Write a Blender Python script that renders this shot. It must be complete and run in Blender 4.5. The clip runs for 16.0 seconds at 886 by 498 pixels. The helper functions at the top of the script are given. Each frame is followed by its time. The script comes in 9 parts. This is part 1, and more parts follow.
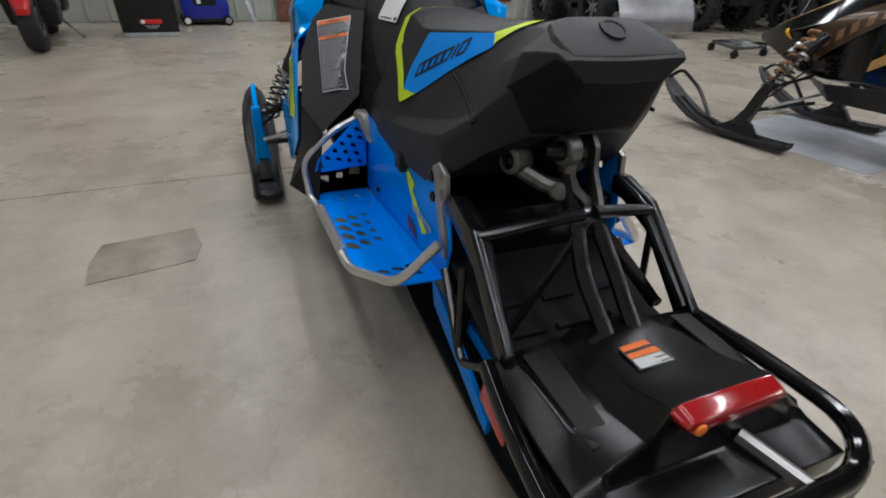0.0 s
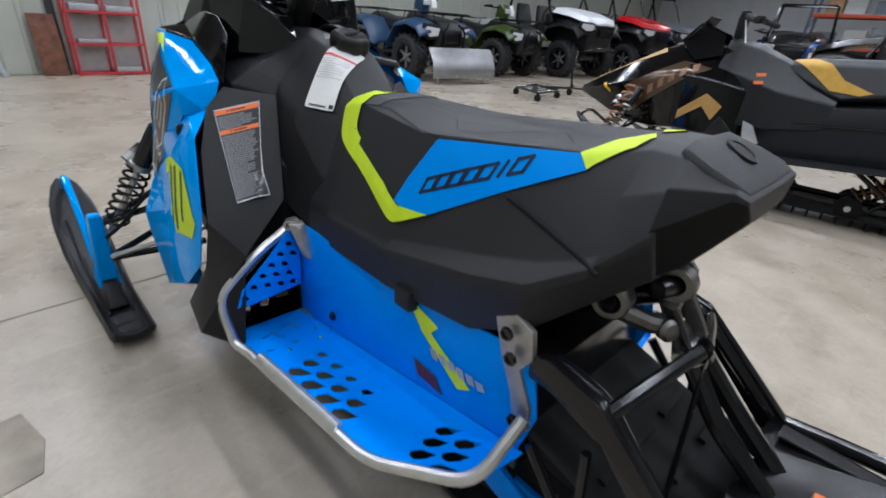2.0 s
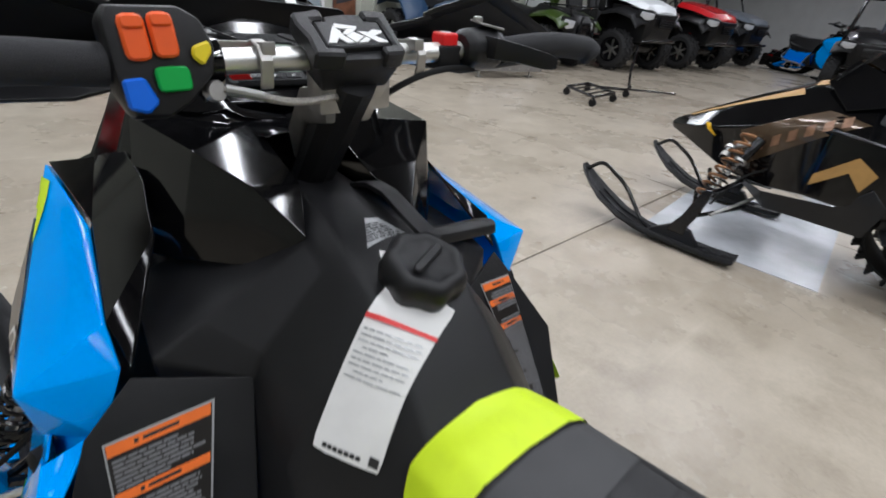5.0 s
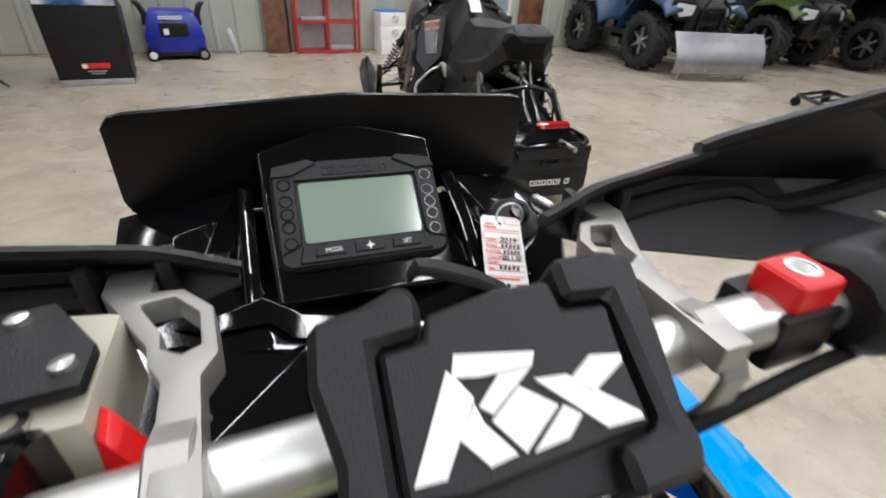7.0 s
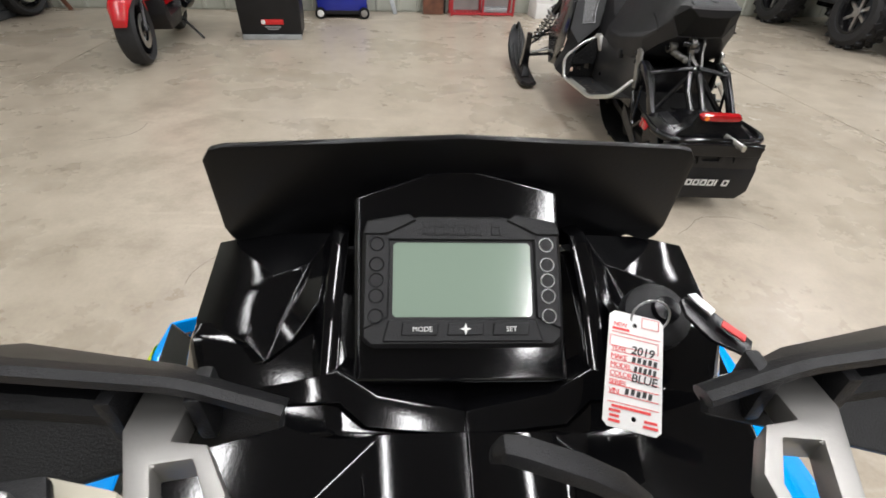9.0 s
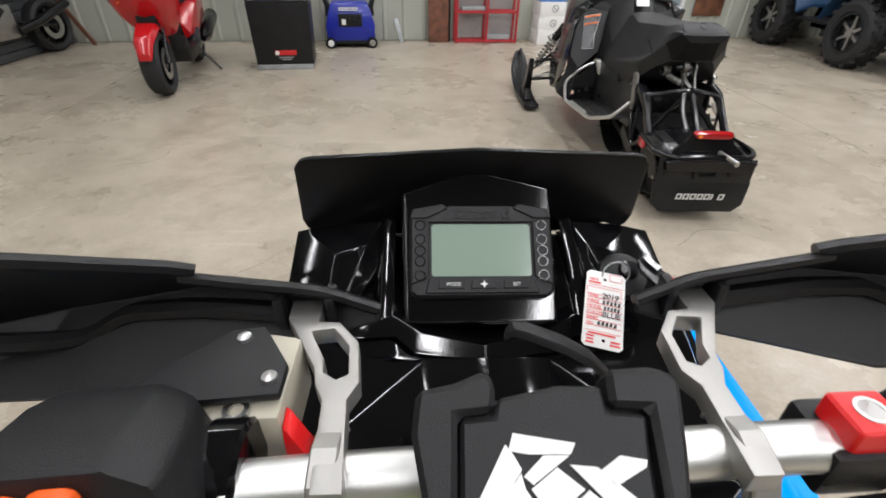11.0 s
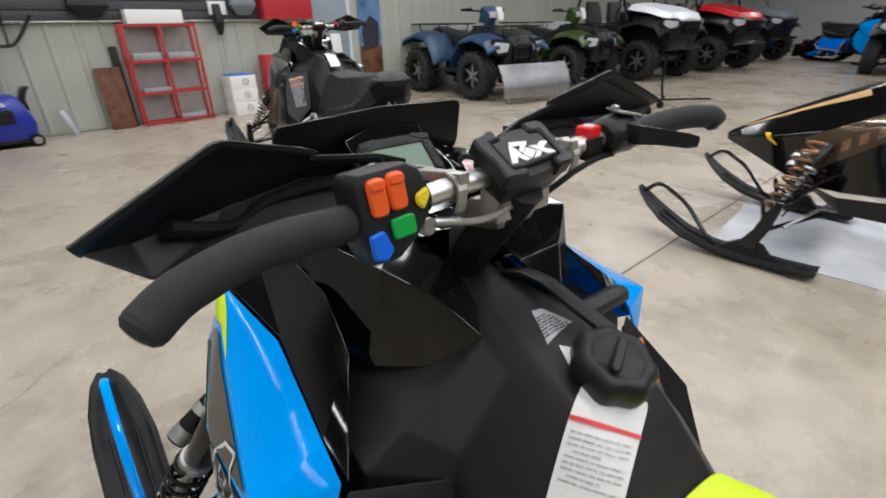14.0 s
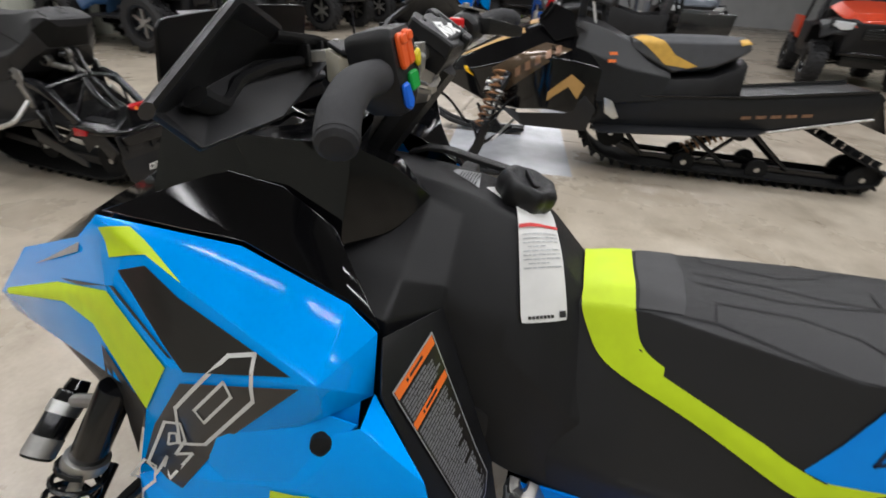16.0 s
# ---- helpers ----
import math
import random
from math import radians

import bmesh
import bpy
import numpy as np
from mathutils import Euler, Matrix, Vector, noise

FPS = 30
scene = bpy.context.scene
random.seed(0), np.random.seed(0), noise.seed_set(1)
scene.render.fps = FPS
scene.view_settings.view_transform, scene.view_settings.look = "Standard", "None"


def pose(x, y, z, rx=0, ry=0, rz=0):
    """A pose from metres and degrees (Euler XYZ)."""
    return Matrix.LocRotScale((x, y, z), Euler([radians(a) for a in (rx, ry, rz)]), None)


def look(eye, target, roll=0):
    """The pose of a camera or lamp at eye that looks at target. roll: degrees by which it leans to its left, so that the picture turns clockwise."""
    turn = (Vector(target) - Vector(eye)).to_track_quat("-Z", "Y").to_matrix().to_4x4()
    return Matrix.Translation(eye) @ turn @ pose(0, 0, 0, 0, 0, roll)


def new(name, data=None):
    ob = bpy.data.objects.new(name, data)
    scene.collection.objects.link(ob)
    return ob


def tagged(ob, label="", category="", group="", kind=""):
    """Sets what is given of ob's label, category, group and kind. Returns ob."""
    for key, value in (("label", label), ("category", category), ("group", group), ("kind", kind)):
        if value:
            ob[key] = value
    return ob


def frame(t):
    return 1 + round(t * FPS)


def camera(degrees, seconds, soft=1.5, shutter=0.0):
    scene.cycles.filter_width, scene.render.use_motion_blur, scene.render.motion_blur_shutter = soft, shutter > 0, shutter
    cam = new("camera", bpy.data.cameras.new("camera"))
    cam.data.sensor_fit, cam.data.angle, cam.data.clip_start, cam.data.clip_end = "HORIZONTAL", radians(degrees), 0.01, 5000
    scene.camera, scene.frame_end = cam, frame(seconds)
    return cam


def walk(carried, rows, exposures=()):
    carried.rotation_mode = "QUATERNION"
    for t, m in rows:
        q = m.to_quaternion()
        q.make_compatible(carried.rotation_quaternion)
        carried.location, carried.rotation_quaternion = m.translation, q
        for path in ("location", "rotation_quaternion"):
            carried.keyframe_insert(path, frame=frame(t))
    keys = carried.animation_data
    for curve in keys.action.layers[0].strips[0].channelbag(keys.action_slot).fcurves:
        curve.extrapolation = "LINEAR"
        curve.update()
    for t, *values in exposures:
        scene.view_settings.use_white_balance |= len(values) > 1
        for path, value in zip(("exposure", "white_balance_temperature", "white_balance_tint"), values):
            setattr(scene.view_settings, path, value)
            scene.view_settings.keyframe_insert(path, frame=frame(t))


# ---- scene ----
# camera and walk
cam = camera(87.05, 16.0, 1.7, 0.4)
PATH = [
    (0, (-0.5420, -1.0920, 0.9490), (0.1040, 0.4910, -0.0880), 2.70),
    (0.5, (-0.6340, -0.9940, 0.9560), (0.1830, 0.5590, -0.0040), 3.30),
    (1, (-0.7360, -0.8830, 0.9770), (0.2640, 0.5850, 0.0570), 4.40),
    (1.5, (-0.7490, -0.7620, 0.9890), (0.4050, 0.6130, 0.1080), 4.80),
    (2, (-0.7290, -0.6010, 1.0010), (0.5510, 0.6700, 0.1390), 4.10),
    (2.5, (-0.6880, -0.4730, 1.0240), (0.6900, 0.7150, 0.1930), 3.50),
    (3, (-0.6260, -0.3210, 1.0420), (0.8180, 0.8020, 0.2330), 4.70),
    (3.2, (-0.5980, -0.2610, 1.0590), (0.8610, 0.8350, 0.2400), 5.20),
    (5.3, (-0.2341, 0.2444, 1.2387), (0.8953, 1.5696, 0.2559), 6.27),
    (5.5, (-0.1987, 0.2944, 1.2410), (0.8938, 1.6608, 0.2734), 5.57),
    (6, (-0.1389, 0.3984, 1.2526), (0.8505, 1.8475, 0.2934), 5.08),
    (6.5, (-0.0885, 0.5015, 1.2716), (0.6987, 2.0438, 0.2706), 3.49),
    (7, (-0.0630, 0.5833, 1.2862), (0.5579, 2.1683, 0.2370), 3.80),
    (7.5, (-0.0463, 0.6364, 1.2996), (0.3973, 2.2490, 0.2031), 3.87),
    (8, (-0.0361, 0.6671, 1.3071), (0.2476, 2.2868, 0.1685), 3.39),
    (8.5, (-0.0329, 0.6861, 1.3070), (0.1410, 2.2961, 0.1333), 3.24),
    (8.7, (-0.0329, 0.6896, 1.3091), (0.1068, 2.2922, 0.1208), 3.22),
    (10.8, (-0.0542, 0.5690, 1.3626), (0.0010, 2.2171, 0.2307), 1.62),
    (11, (-0.0574, 0.5593, 1.3587), (0.0245, 2.2179, 0.2439), 1.37),
    (11.5, (-0.0769, 0.5061, 1.3587), (0.1284, 2.1763, 0.2764), 1.93),
    (12, (-0.1196, 0.4483, 1.3475), (0.1796, 2.1142, 0.2818), 3.26),
    (12.5, (-0.1786, 0.3949, 1.3553), (0.2441, 2.0639, 0.3388), 3.48),
    (13, (-0.2584, 0.3542, 1.3540), (0.3653, 2.0040, 0.4112), 1.20),
    (13.5, (-0.3435, 0.3198, 1.3405), (0.5486, 1.8773, 0.4588), 0.32),
    (14, (-0.4147, 0.2978, 1.3131), (0.6884, 1.7146, 0.4331), -0.73),
    (14.5, (-0.4970, 0.3080, 1.2862), (0.7645, 1.5579, 0.3653), 1.25),
    (15, (-0.5888, 0.3305, 1.2779), (0.8415, 1.3501, 0.3226), 2.39),
    (15.5, (-0.6702, 0.3847, 1.2547), (0.9176, 1.1145, 0.2819), 2.91),
    (16, (-0.7140, 0.4608, 1.2381), (0.9586, 0.9014, 0.2342), 3.42),
]
walk(cam, [(t, look(eye, target, roll)) for t, eye, target, roll in PATH], [(0.0, 0.10, 6200, 10), (1.0, 0.32, 6050, 10), (3.0, 0.61, 5800, 10), (5.5, 0.42, 6200, 10), (7.0, 0.64, 6350, 10), (8.5, 0.78, 6550, 10), (11.0, 0.68, 6450, 10), (12.5, 0.56, 6350, 10), (13.5, 0.56, 6350, 10), (15.5, 0.62, 6450, 10), (16.0, 0.54, 6450, 10)])

# ---- light ----
world = bpy.data.worlds.new("world")
scene.world = world
world.use_nodes = True
world.node_tree.nodes["Background"].inputs[0].default_value = (0.9, 0.95, 1.0, 1)
world.node_tree.nodes["Background"].inputs[1].default_value = 0.05
scene.view_settings.exposure = 0.3


def ceiling_lamp(x, y, power, length=2.4, turn=0.0):
    """The light of two tubes in a shop fixture under the ceiling."""
    d = bpy.data.lights.new("tube_light", "AREA")
    d.shape, d.size, d.size_y, d.energy, d.color = "RECTANGLE", 0.16, length, power, LAMP_COLOR
    ob = new("tube_light", d)
    ob.matrix_world = pose(x, y, 4.62, 0, 0, turn)
    return ob


LAMP_COLOR = (0.98, 0.98, 1.0)
NEAR = [(lx, ly) for lx in (-3.6, -1.2, 1.2, 3.6) for ly in (-4.2, -1.4, 1.6, 4.6, 7.2)]
FAR = [(lx, ly) for lx in (6.6, 10.4, 15.0, 20.5) for ly in (-3.4, 1.8, 6.0)]
LAMPS = [(lx, ly, 0) for lx, ly in NEAR + FAR]
for lx, ly, turn in LAMPS:
    ceiling_lamp(lx, ly, 44 if lx > 5 else {-3.6: 15, -1.2: 24, 1.2: 31, 3.6: 36}[lx], 2.4, turn)

# ---- materials ----
def mat(name, color, rough=0.5, metal=0.0, vary=0.0, scale=20.0, bump=0.0, bscale=300.0, coat=0.0, spec=0.5, rvary=0.0):
    """A surface with colour drift at two scales, uneven gloss and fine relief."""
    m = bpy.data.materials.new(name)
    m.use_nodes = True
    nt = m.node_tree
    b = nt.nodes["Principled BSDF"]
    b.inputs["Base Color"].default_value = (*color, 1)
    b.inputs["Roughness"].default_value = rough
    b.inputs["Metallic"].default_value = metal
    b.inputs["Specular IOR Level"].default_value = spec
    b.inputs["Coat Weight"].default_value = coat
    b.inputs["Coat Roughness"].default_value = 0.06
    tc = nt.nodes.new("ShaderNodeTexCoord")
    if vary > 0 or rvary > 0:
        n1 = nt.nodes.new("ShaderNodeTexNoise")
        n1.inputs["Scale"].default_value, n1.inputs["Detail"].default_value = scale, 6
        nt.links.new(tc.outputs["Object"], n1.inputs["Vector"])
        if vary > 0:
            ramp = nt.nodes.new("ShaderNodeValToRGB")
            ramp.color_ramp.elements[0].position, ramp.color_ramp.elements[1].position = 0.3, 0.7
            ramp.color_ramp.elements[0].color = (*[c * (1 - vary) for c in color], 1)
            ramp.color_ramp.elements[1].color = (*[min(1, c * (1 + vary)) for c in color], 1)
            nt.links.new(n1.outputs["Fac"], ramp.inputs[0])
            nt.links.new(ramp.outputs[0], b.inputs["Base Color"])
        if rvary > 0:
            mr = nt.nodes.new("ShaderNodeMapRange")
            mr.inputs[3].default_value, mr.inputs[4].default_value = max(0.02, rough - rvary), min(1, rough + rvary)
            nt.links.new(n1.outputs["Fac"], mr.inputs[0])
            nt.links.new(mr.outputs[0], b.inputs["Roughness"])
    if bump > 0:
        n2 = nt.nodes.new("ShaderNodeTexNoise")
        n2.inputs["Scale"].default_value, n2.inputs["Detail"].default_value = bscale, 3
        nt.links.new(tc.outputs["Object"], n2.inputs["Vector"])
        bp = nt.nodes.new("ShaderNodeBump")
        bp.inputs["Strength"].default_value, bp.inputs["Distance"].default_value = bump, 0.002
        nt.links.new(n2.outputs["Fac"], bp.inputs["Height"])
        nt.links.new(bp.outputs[0], b.inputs["Normal"])
    return m


BLUE = mat("blue_paint", (0.0, 0.35, 1.0), 0.07, 0, 0.03, 6, 0.01, 300, coat=0.0, spec=0.15, rvary=0.02)
BLUE_METAL = mat("blue_powder_coat", (0.0, 0.27, 1.0), 0.30, 0, 0.05, 15, 0.06, 700, spec=0.15, rvary=0.08)
LIME = mat("lime_vinyl", (0.62, 0.82, 0.01), 0.5, 0, 0.05, 30, 0.1, 900)
VINYL = mat("black_grip_vinyl", (0.0125, 0.0125, 0.0138), 0.50, 0, 0.2, 8, 0.3, 1400, spec=0.45, rvary=0.07)
PLASTIC = mat("black_matte_plastic", (0.0098, 0.0098, 0.0108), 0.40, 0, 0.2, 10, 0.25, 1100, spec=0.33, rvary=0.1)
GLOSS = mat("black_gloss_plastic", (0.003, 0.003, 0.0035), 0.07, 0, 0.2, 5, 0.016, 420, coat=0.0, spec=0.5, rvary=0.03)
FRAME = mat("black_satin_steel", (0.006, 0.006, 0.007), 0.17, 0, 0.2, 14, 0.05, 400, rvary=0.08)
RUBBER = mat("black_rubber", (0.007, 0.007, 0.007), 0.75, 0, 0.25, 25, 0.3, 600, spec=0.25)
ALU = mat("bare_aluminium", (0.70, 0.70, 0.68), 0.38, 1, 0.08, 30, 0.05, 500, rvary=0.1)
CAST_D = mat("dull_cast_aluminium", (0.20, 0.195, 0.185), 0.42, 1, 0.25, 40, 0.25, 500, rvary=0.12)
BRASS = mat("gold_zinc_rivet", (0.55, 0.42, 0.20), 0.35, 1, 0.1, 40)
CAST = mat("cast_aluminium", (0.45, 0.44, 0.42), 0.45, 1, 0.15, 40, 0.2, 500, rvary=0.1)
STEEL = mat("zinc_steel", (0.55, 0.55, 0.54), 0.3, 1, 0.15, 40, 0.05, 500)
RED_LENS = mat("red_lens", (0.36, 0.006, 0.008), 0.12, 0, 0.1, 40, coat=0.5)
SATIN = mat("black_satin_plastic", (0.005, 0.005, 0.006), 0.19, 0, 0.2, 12, 0.04, 900, spec=0.4, rvary=0.08)
BRUSHED = mat("machined_grey_aluminium", (0.42, 0.41, 0.39), 0.45, 0.9, 0.06, 30, 0.05, 500, rvary=0.06)

# ---- mesh helpers ----
def link(name, bm, material, parent=None, label="", smooth=30):
    """A bmesh as one mesh object."""
    bmesh.ops.recalc_face_normals(bm, faces=bm.faces)
    me = bpy.data.meshes.new(name)
    bm.to_mesh(me)
    bm.free()
    for m in material if isinstance(material, (list, tuple)) else [material]:
        me.materials.append(m)
    if smooth:
        me.shade_smooth()
        me.set_sharp_from_angle(angle=radians(smooth))
    ob = new(name, me)
    if parent is not None:
        ob.parent = parent
    if label:
        ob["label"] = label
    if name in FINE:
        ob["kind"] = "stuff"
    if name in PLANED:
        w = ob.modifiers.new("planed", "WEIGHTED_NORMAL")
        w.keep_sharp, w.weight = True, 90
    return ob


# prints, stitches and wires too fine to pick apart
# moulded skins whose facets stay flat between their rounded edges
PLANED = {"seat", "seat_tail", "hood", "fuel_tank", "side_panel", "cowl_panel", "console_pod", "console_lip", "console_deck", "hood_facet", "gauge_pod", "hand_guard", "tail_tray", "inner_fairing"}
FINE = {"maker_mark", "seam", "stitching", "letter_outline", "label_text", "tag_text", "tag_mark", "lettering", "decal_bar", "print_bar", "shelf_wire", "back_wire", "label_band"}


def part(name, bm, material, parent, label="", smooth=30):
    return link(name, bm, material, parent, label, smooth)


def thing(name, m=None, label="", category="", group="", kind=""):
    ob = new(name)
    ob.empty_display_size = 0.1
    if m is not None:
        ob.matrix_basis = m
    return tagged(ob, label, category, group, kind)


def bevelled(bm, width, seg=2, angle=25):
    if width > 0:
        bm.normal_update()
        edges = [e for e in bm.edges if len(e.link_faces) == 2 and e.calc_face_angle(0) > radians(angle)]
        bmesh.ops.bevel(bm, geom=edges, offset=width, segments=seg, profile=0.6, affect="EDGES", clamp_overlap=True)
    return bm


def box(x, y, z, sx, sy, sz, bevel=0.0, m=None, bm=None, seg=2):
    """A block with its centre at x, y, z."""
    own = bmesh.new()
    bmesh.ops.create_cube(own, size=1.0, matrix=Matrix.Translation((x, y, z)) @ Matrix.Diagonal((sx, sy, sz, 1)))
    bevelled(own, bevel, seg)
    if m is not None:
        bmesh.ops.transform(own, matrix=m, verts=own.verts)
    return joined(bm, own)


def joined(bm, own):
    if bm is None:
        return own
    me = bpy.data.meshes.new("tmp")
    own.to_mesh(me)
    own.free()
    bm.from_mesh(me)
    bpy.data.meshes.remove(me)
    return bm


def mirror_x(bm, keep=True):
    """Adds the mirror image across the plane x = 0, or replaces with it."""
    own = bm.copy()
    bmesh.ops.transform(own, matrix=Matrix.Diagonal((-1, 1, 1, 1)), verts=own.verts)
    bmesh.ops.reverse_faces(own, faces=own.faces)
    if not keep:
        bm.free()
        return own
    return joined(bm, own)


def slab(pts, depth, bevel=0.003, bm=None, seg=2):
    """A plate: the outline pts (x, y, z) thickened by depth along its normal."""
    own = bmesh.new()
    vs = [own.verts.new(p) for p in pts]
    f = own.faces.new(vs)
    f.normal_update()
    n = f.normal.copy()
    r = bmesh.ops.extrude_face_region(own, geom=[f])
    bmesh.ops.translate(own, vec=n * depth, verts=[v for v in r["geom"] if isinstance(v, bmesh.types.BMVert)])
    bmesh.ops.recalc_face_normals(own, faces=own.faces)
    bevelled(own, bevel, seg)
    return joined(bm, own)


def loft(rings, cap=True, closed=True, bm=None, bevel=0.0, seg=2, angle=25):
    """Skin over rings of points, all of one length."""
    own = bmesh.new()
    vv = [[own.verts.new(p) for p in r] for r in rings]
    n = len(rings[0])
    for a, b in zip(vv, vv[1:]):
        for i in range(n if closed else n - 1):
            j = (i + 1) % n
            own.faces.new((a[i], a[j], b[j], b[i]))
    if cap and closed:
        own.faces.new(list(reversed(vv[0])))
        own.faces.new(vv[-1])
    bmesh.ops.remove_doubles(own, verts=own.verts, dist=1e-5)
    bmesh.ops.recalc_face_normals(own, faces=own.faces)
    bevelled(own, bevel, seg, angle)
    return joined(bm, own)


def rounded(pts, r, n=4):
    """A polyline with its inner corners rounded."""
    pts = [Vector(p) for p in pts]
    if r <= 0 or len(pts) < 3:
        return pts
    out = [pts[0]]
    for a, b, c in zip(pts, pts[1:], pts[2:]):
        u, v = (a - b), (c - b)
        d = min(r, u.length * 0.48, v.length * 0.48)
        p, q = b + u.normalized() * d, b + v.normalized() * d
        for i in range(n + 1):
            s = i / n
            out.append(p * (1 - s) ** 2 + b * 2 * s * (1 - s) + q * s * s)
    out.append(pts[-1])
    return out


def tube(pts, r, corner=0.0, n=10, bm=None, r2=None, flat=1.0):
    """A round bar along a polyline; r2: radius at its end; flat: squeezes it sideways."""
    pts = rounded(pts, corner)
    rings, up = [], None
    for i, p in enumerate(pts):
        d = (pts[min(i + 1, len(pts) - 1)] - pts[max(i - 1, 0)]).normalized()
        if up is None:
            up = d.orthogonal().normalized()
        else:
            up = (up - d * up.dot(d)).normalized()
        side = d.cross(up)
        s = i / (len(pts) - 1)
        rad = r if r2 is None else r * (1 - s) + r2 * s
        rings.append([p + (up * math.cos(a) + side * math.sin(a) * flat) * rad for a in (2 * math.pi * k / n for k in range(n))])
    return loft(rings, bm=bm)


def disc(p0, p1, r, n=20, bm=None, bevel=0.0, r2=None):
    """A short round bar from p0 to p1."""
    own = tube([p0, p1], r, n=n, r2=r2)
    bevelled(own, bevel, 2, 50)
    return joined(bm, own)


def turned(profile, p, axis, n=24, bm=None):
    """A turned body: (along, radius) pairs round an axis through p."""
    axis = Vector(axis).normalized()
    u = axis.orthogonal().normalized()
    w = axis.cross(u)
    p = Vector(p)
    rings = [[p + axis * a + (u * math.cos(t) + w * math.sin(t)) * max(r, 1e-4) for t in (2 * math.pi * k / n for k in range(n))] for a, r in profile]
    return loft(rings, cap=profile[0] != profile[-1], bm=bm)


def spring(p0, p1, r, wire, turns, bm=None, n=6, steps=14):
    p0, p1 = Vector(p0), Vector(p1)
    d = (p1 - p0).normalized()
    u = d.orthogonal().normalized()
    w = d.cross(u)
    total = int(turns * steps)
    pts = [p0 + (p1 - p0) * (i / total) + (u * math.cos(2 * math.pi * i / steps) + w * math.sin(2 * math.pi * i / steps)) * r for i in range(total + 1)]
    return tube(pts, wire, n=n, bm=bm)


def shell(verts, faces, thick=0.004, bevel=0.0015, seg=1):
    """A thin-walled moulding: named corners joined by faces, then given thickness."""
    bm = bmesh.new()
    keys = {k: bm.verts.new(p) for k, p in verts.items()}
    for f in faces:
        bm.faces.new([keys[k] for k in f.split()])
    bmesh.ops.recalc_face_normals(bm, faces=bm.faces)
    bmesh.ops.solidify(bm, geom=bm.faces[:], thickness=thick)
    bmesh.ops.recalc_face_normals(bm, faces=bm.faces)
    bevelled(bm, bevel, seg, 20)
    bmesh.ops.triangulate(bm, faces=[f for f in bm.faces if len(f.verts) > 4])
    return bm


def half_loft(stations, bevel=0.0, seg=2, angle=18):
    """A body mirrored about x = 0 from stations (y, ((x, z), ...)) that run from the top centre to the bottom edge."""
    rings = []
    for y, prof in stations:
        right = [(x, y, z) for x, z in prof]
        left = [(-x, y, z) for x, z in prof if x > 1e-6]
        rings.append(right + left[::-1])
    return loft(rings, bevel=bevel, seg=seg, angle=angle)


def pierced(outline, holes, place, thick=0.003):
    """A plate with holes: 2D outlines, laid into space by place(u, v), then thickened."""
    bm = bmesh.new()
    edges = []
    for loop in [outline] + holes:
        vs = [bm.verts.new((u, v, 0)) for u, v in loop]
        edges += [bm.edges.new((a, b)) for a, b in zip(vs, vs[1:] + vs[:1])]
    bmesh.ops.triangle_fill(bm, use_beauty=True, edges=edges)
    bmesh.ops.recalc_face_normals(bm, faces=bm.faces)
    r = bmesh.ops.extrude_face_region(bm, geom=bm.faces[:])
    bmesh.ops.translate(bm, vec=(0, 0, -thick), verts=[v for v in r["geom"] if isinstance(v, bmesh.types.BMVert)])
    for v in bm.verts:
        v.co = Vector(place(v.co.x, v.co.y)) + Vector((0, 0, v.co.z))
    bmesh.ops.recalc_face_normals(bm, faces=bm.faces)
    return bm


def teardrop(u, v, a, b, turn):
    """A drop-shaped hole, 2D."""
    c, s = math.cos(turn), math.sin(turn)
    shape = [(-a, 0), (-0.3 * a, 0.8 * b), (0.45 * a, b), (a, 0.35 * b), (a, -0.45 * b), (0.3 * a, -0.8 * b)]
    return [(u + x * c - y * s, v + x * s + y * c) for x, y in shape]


TREES = {}


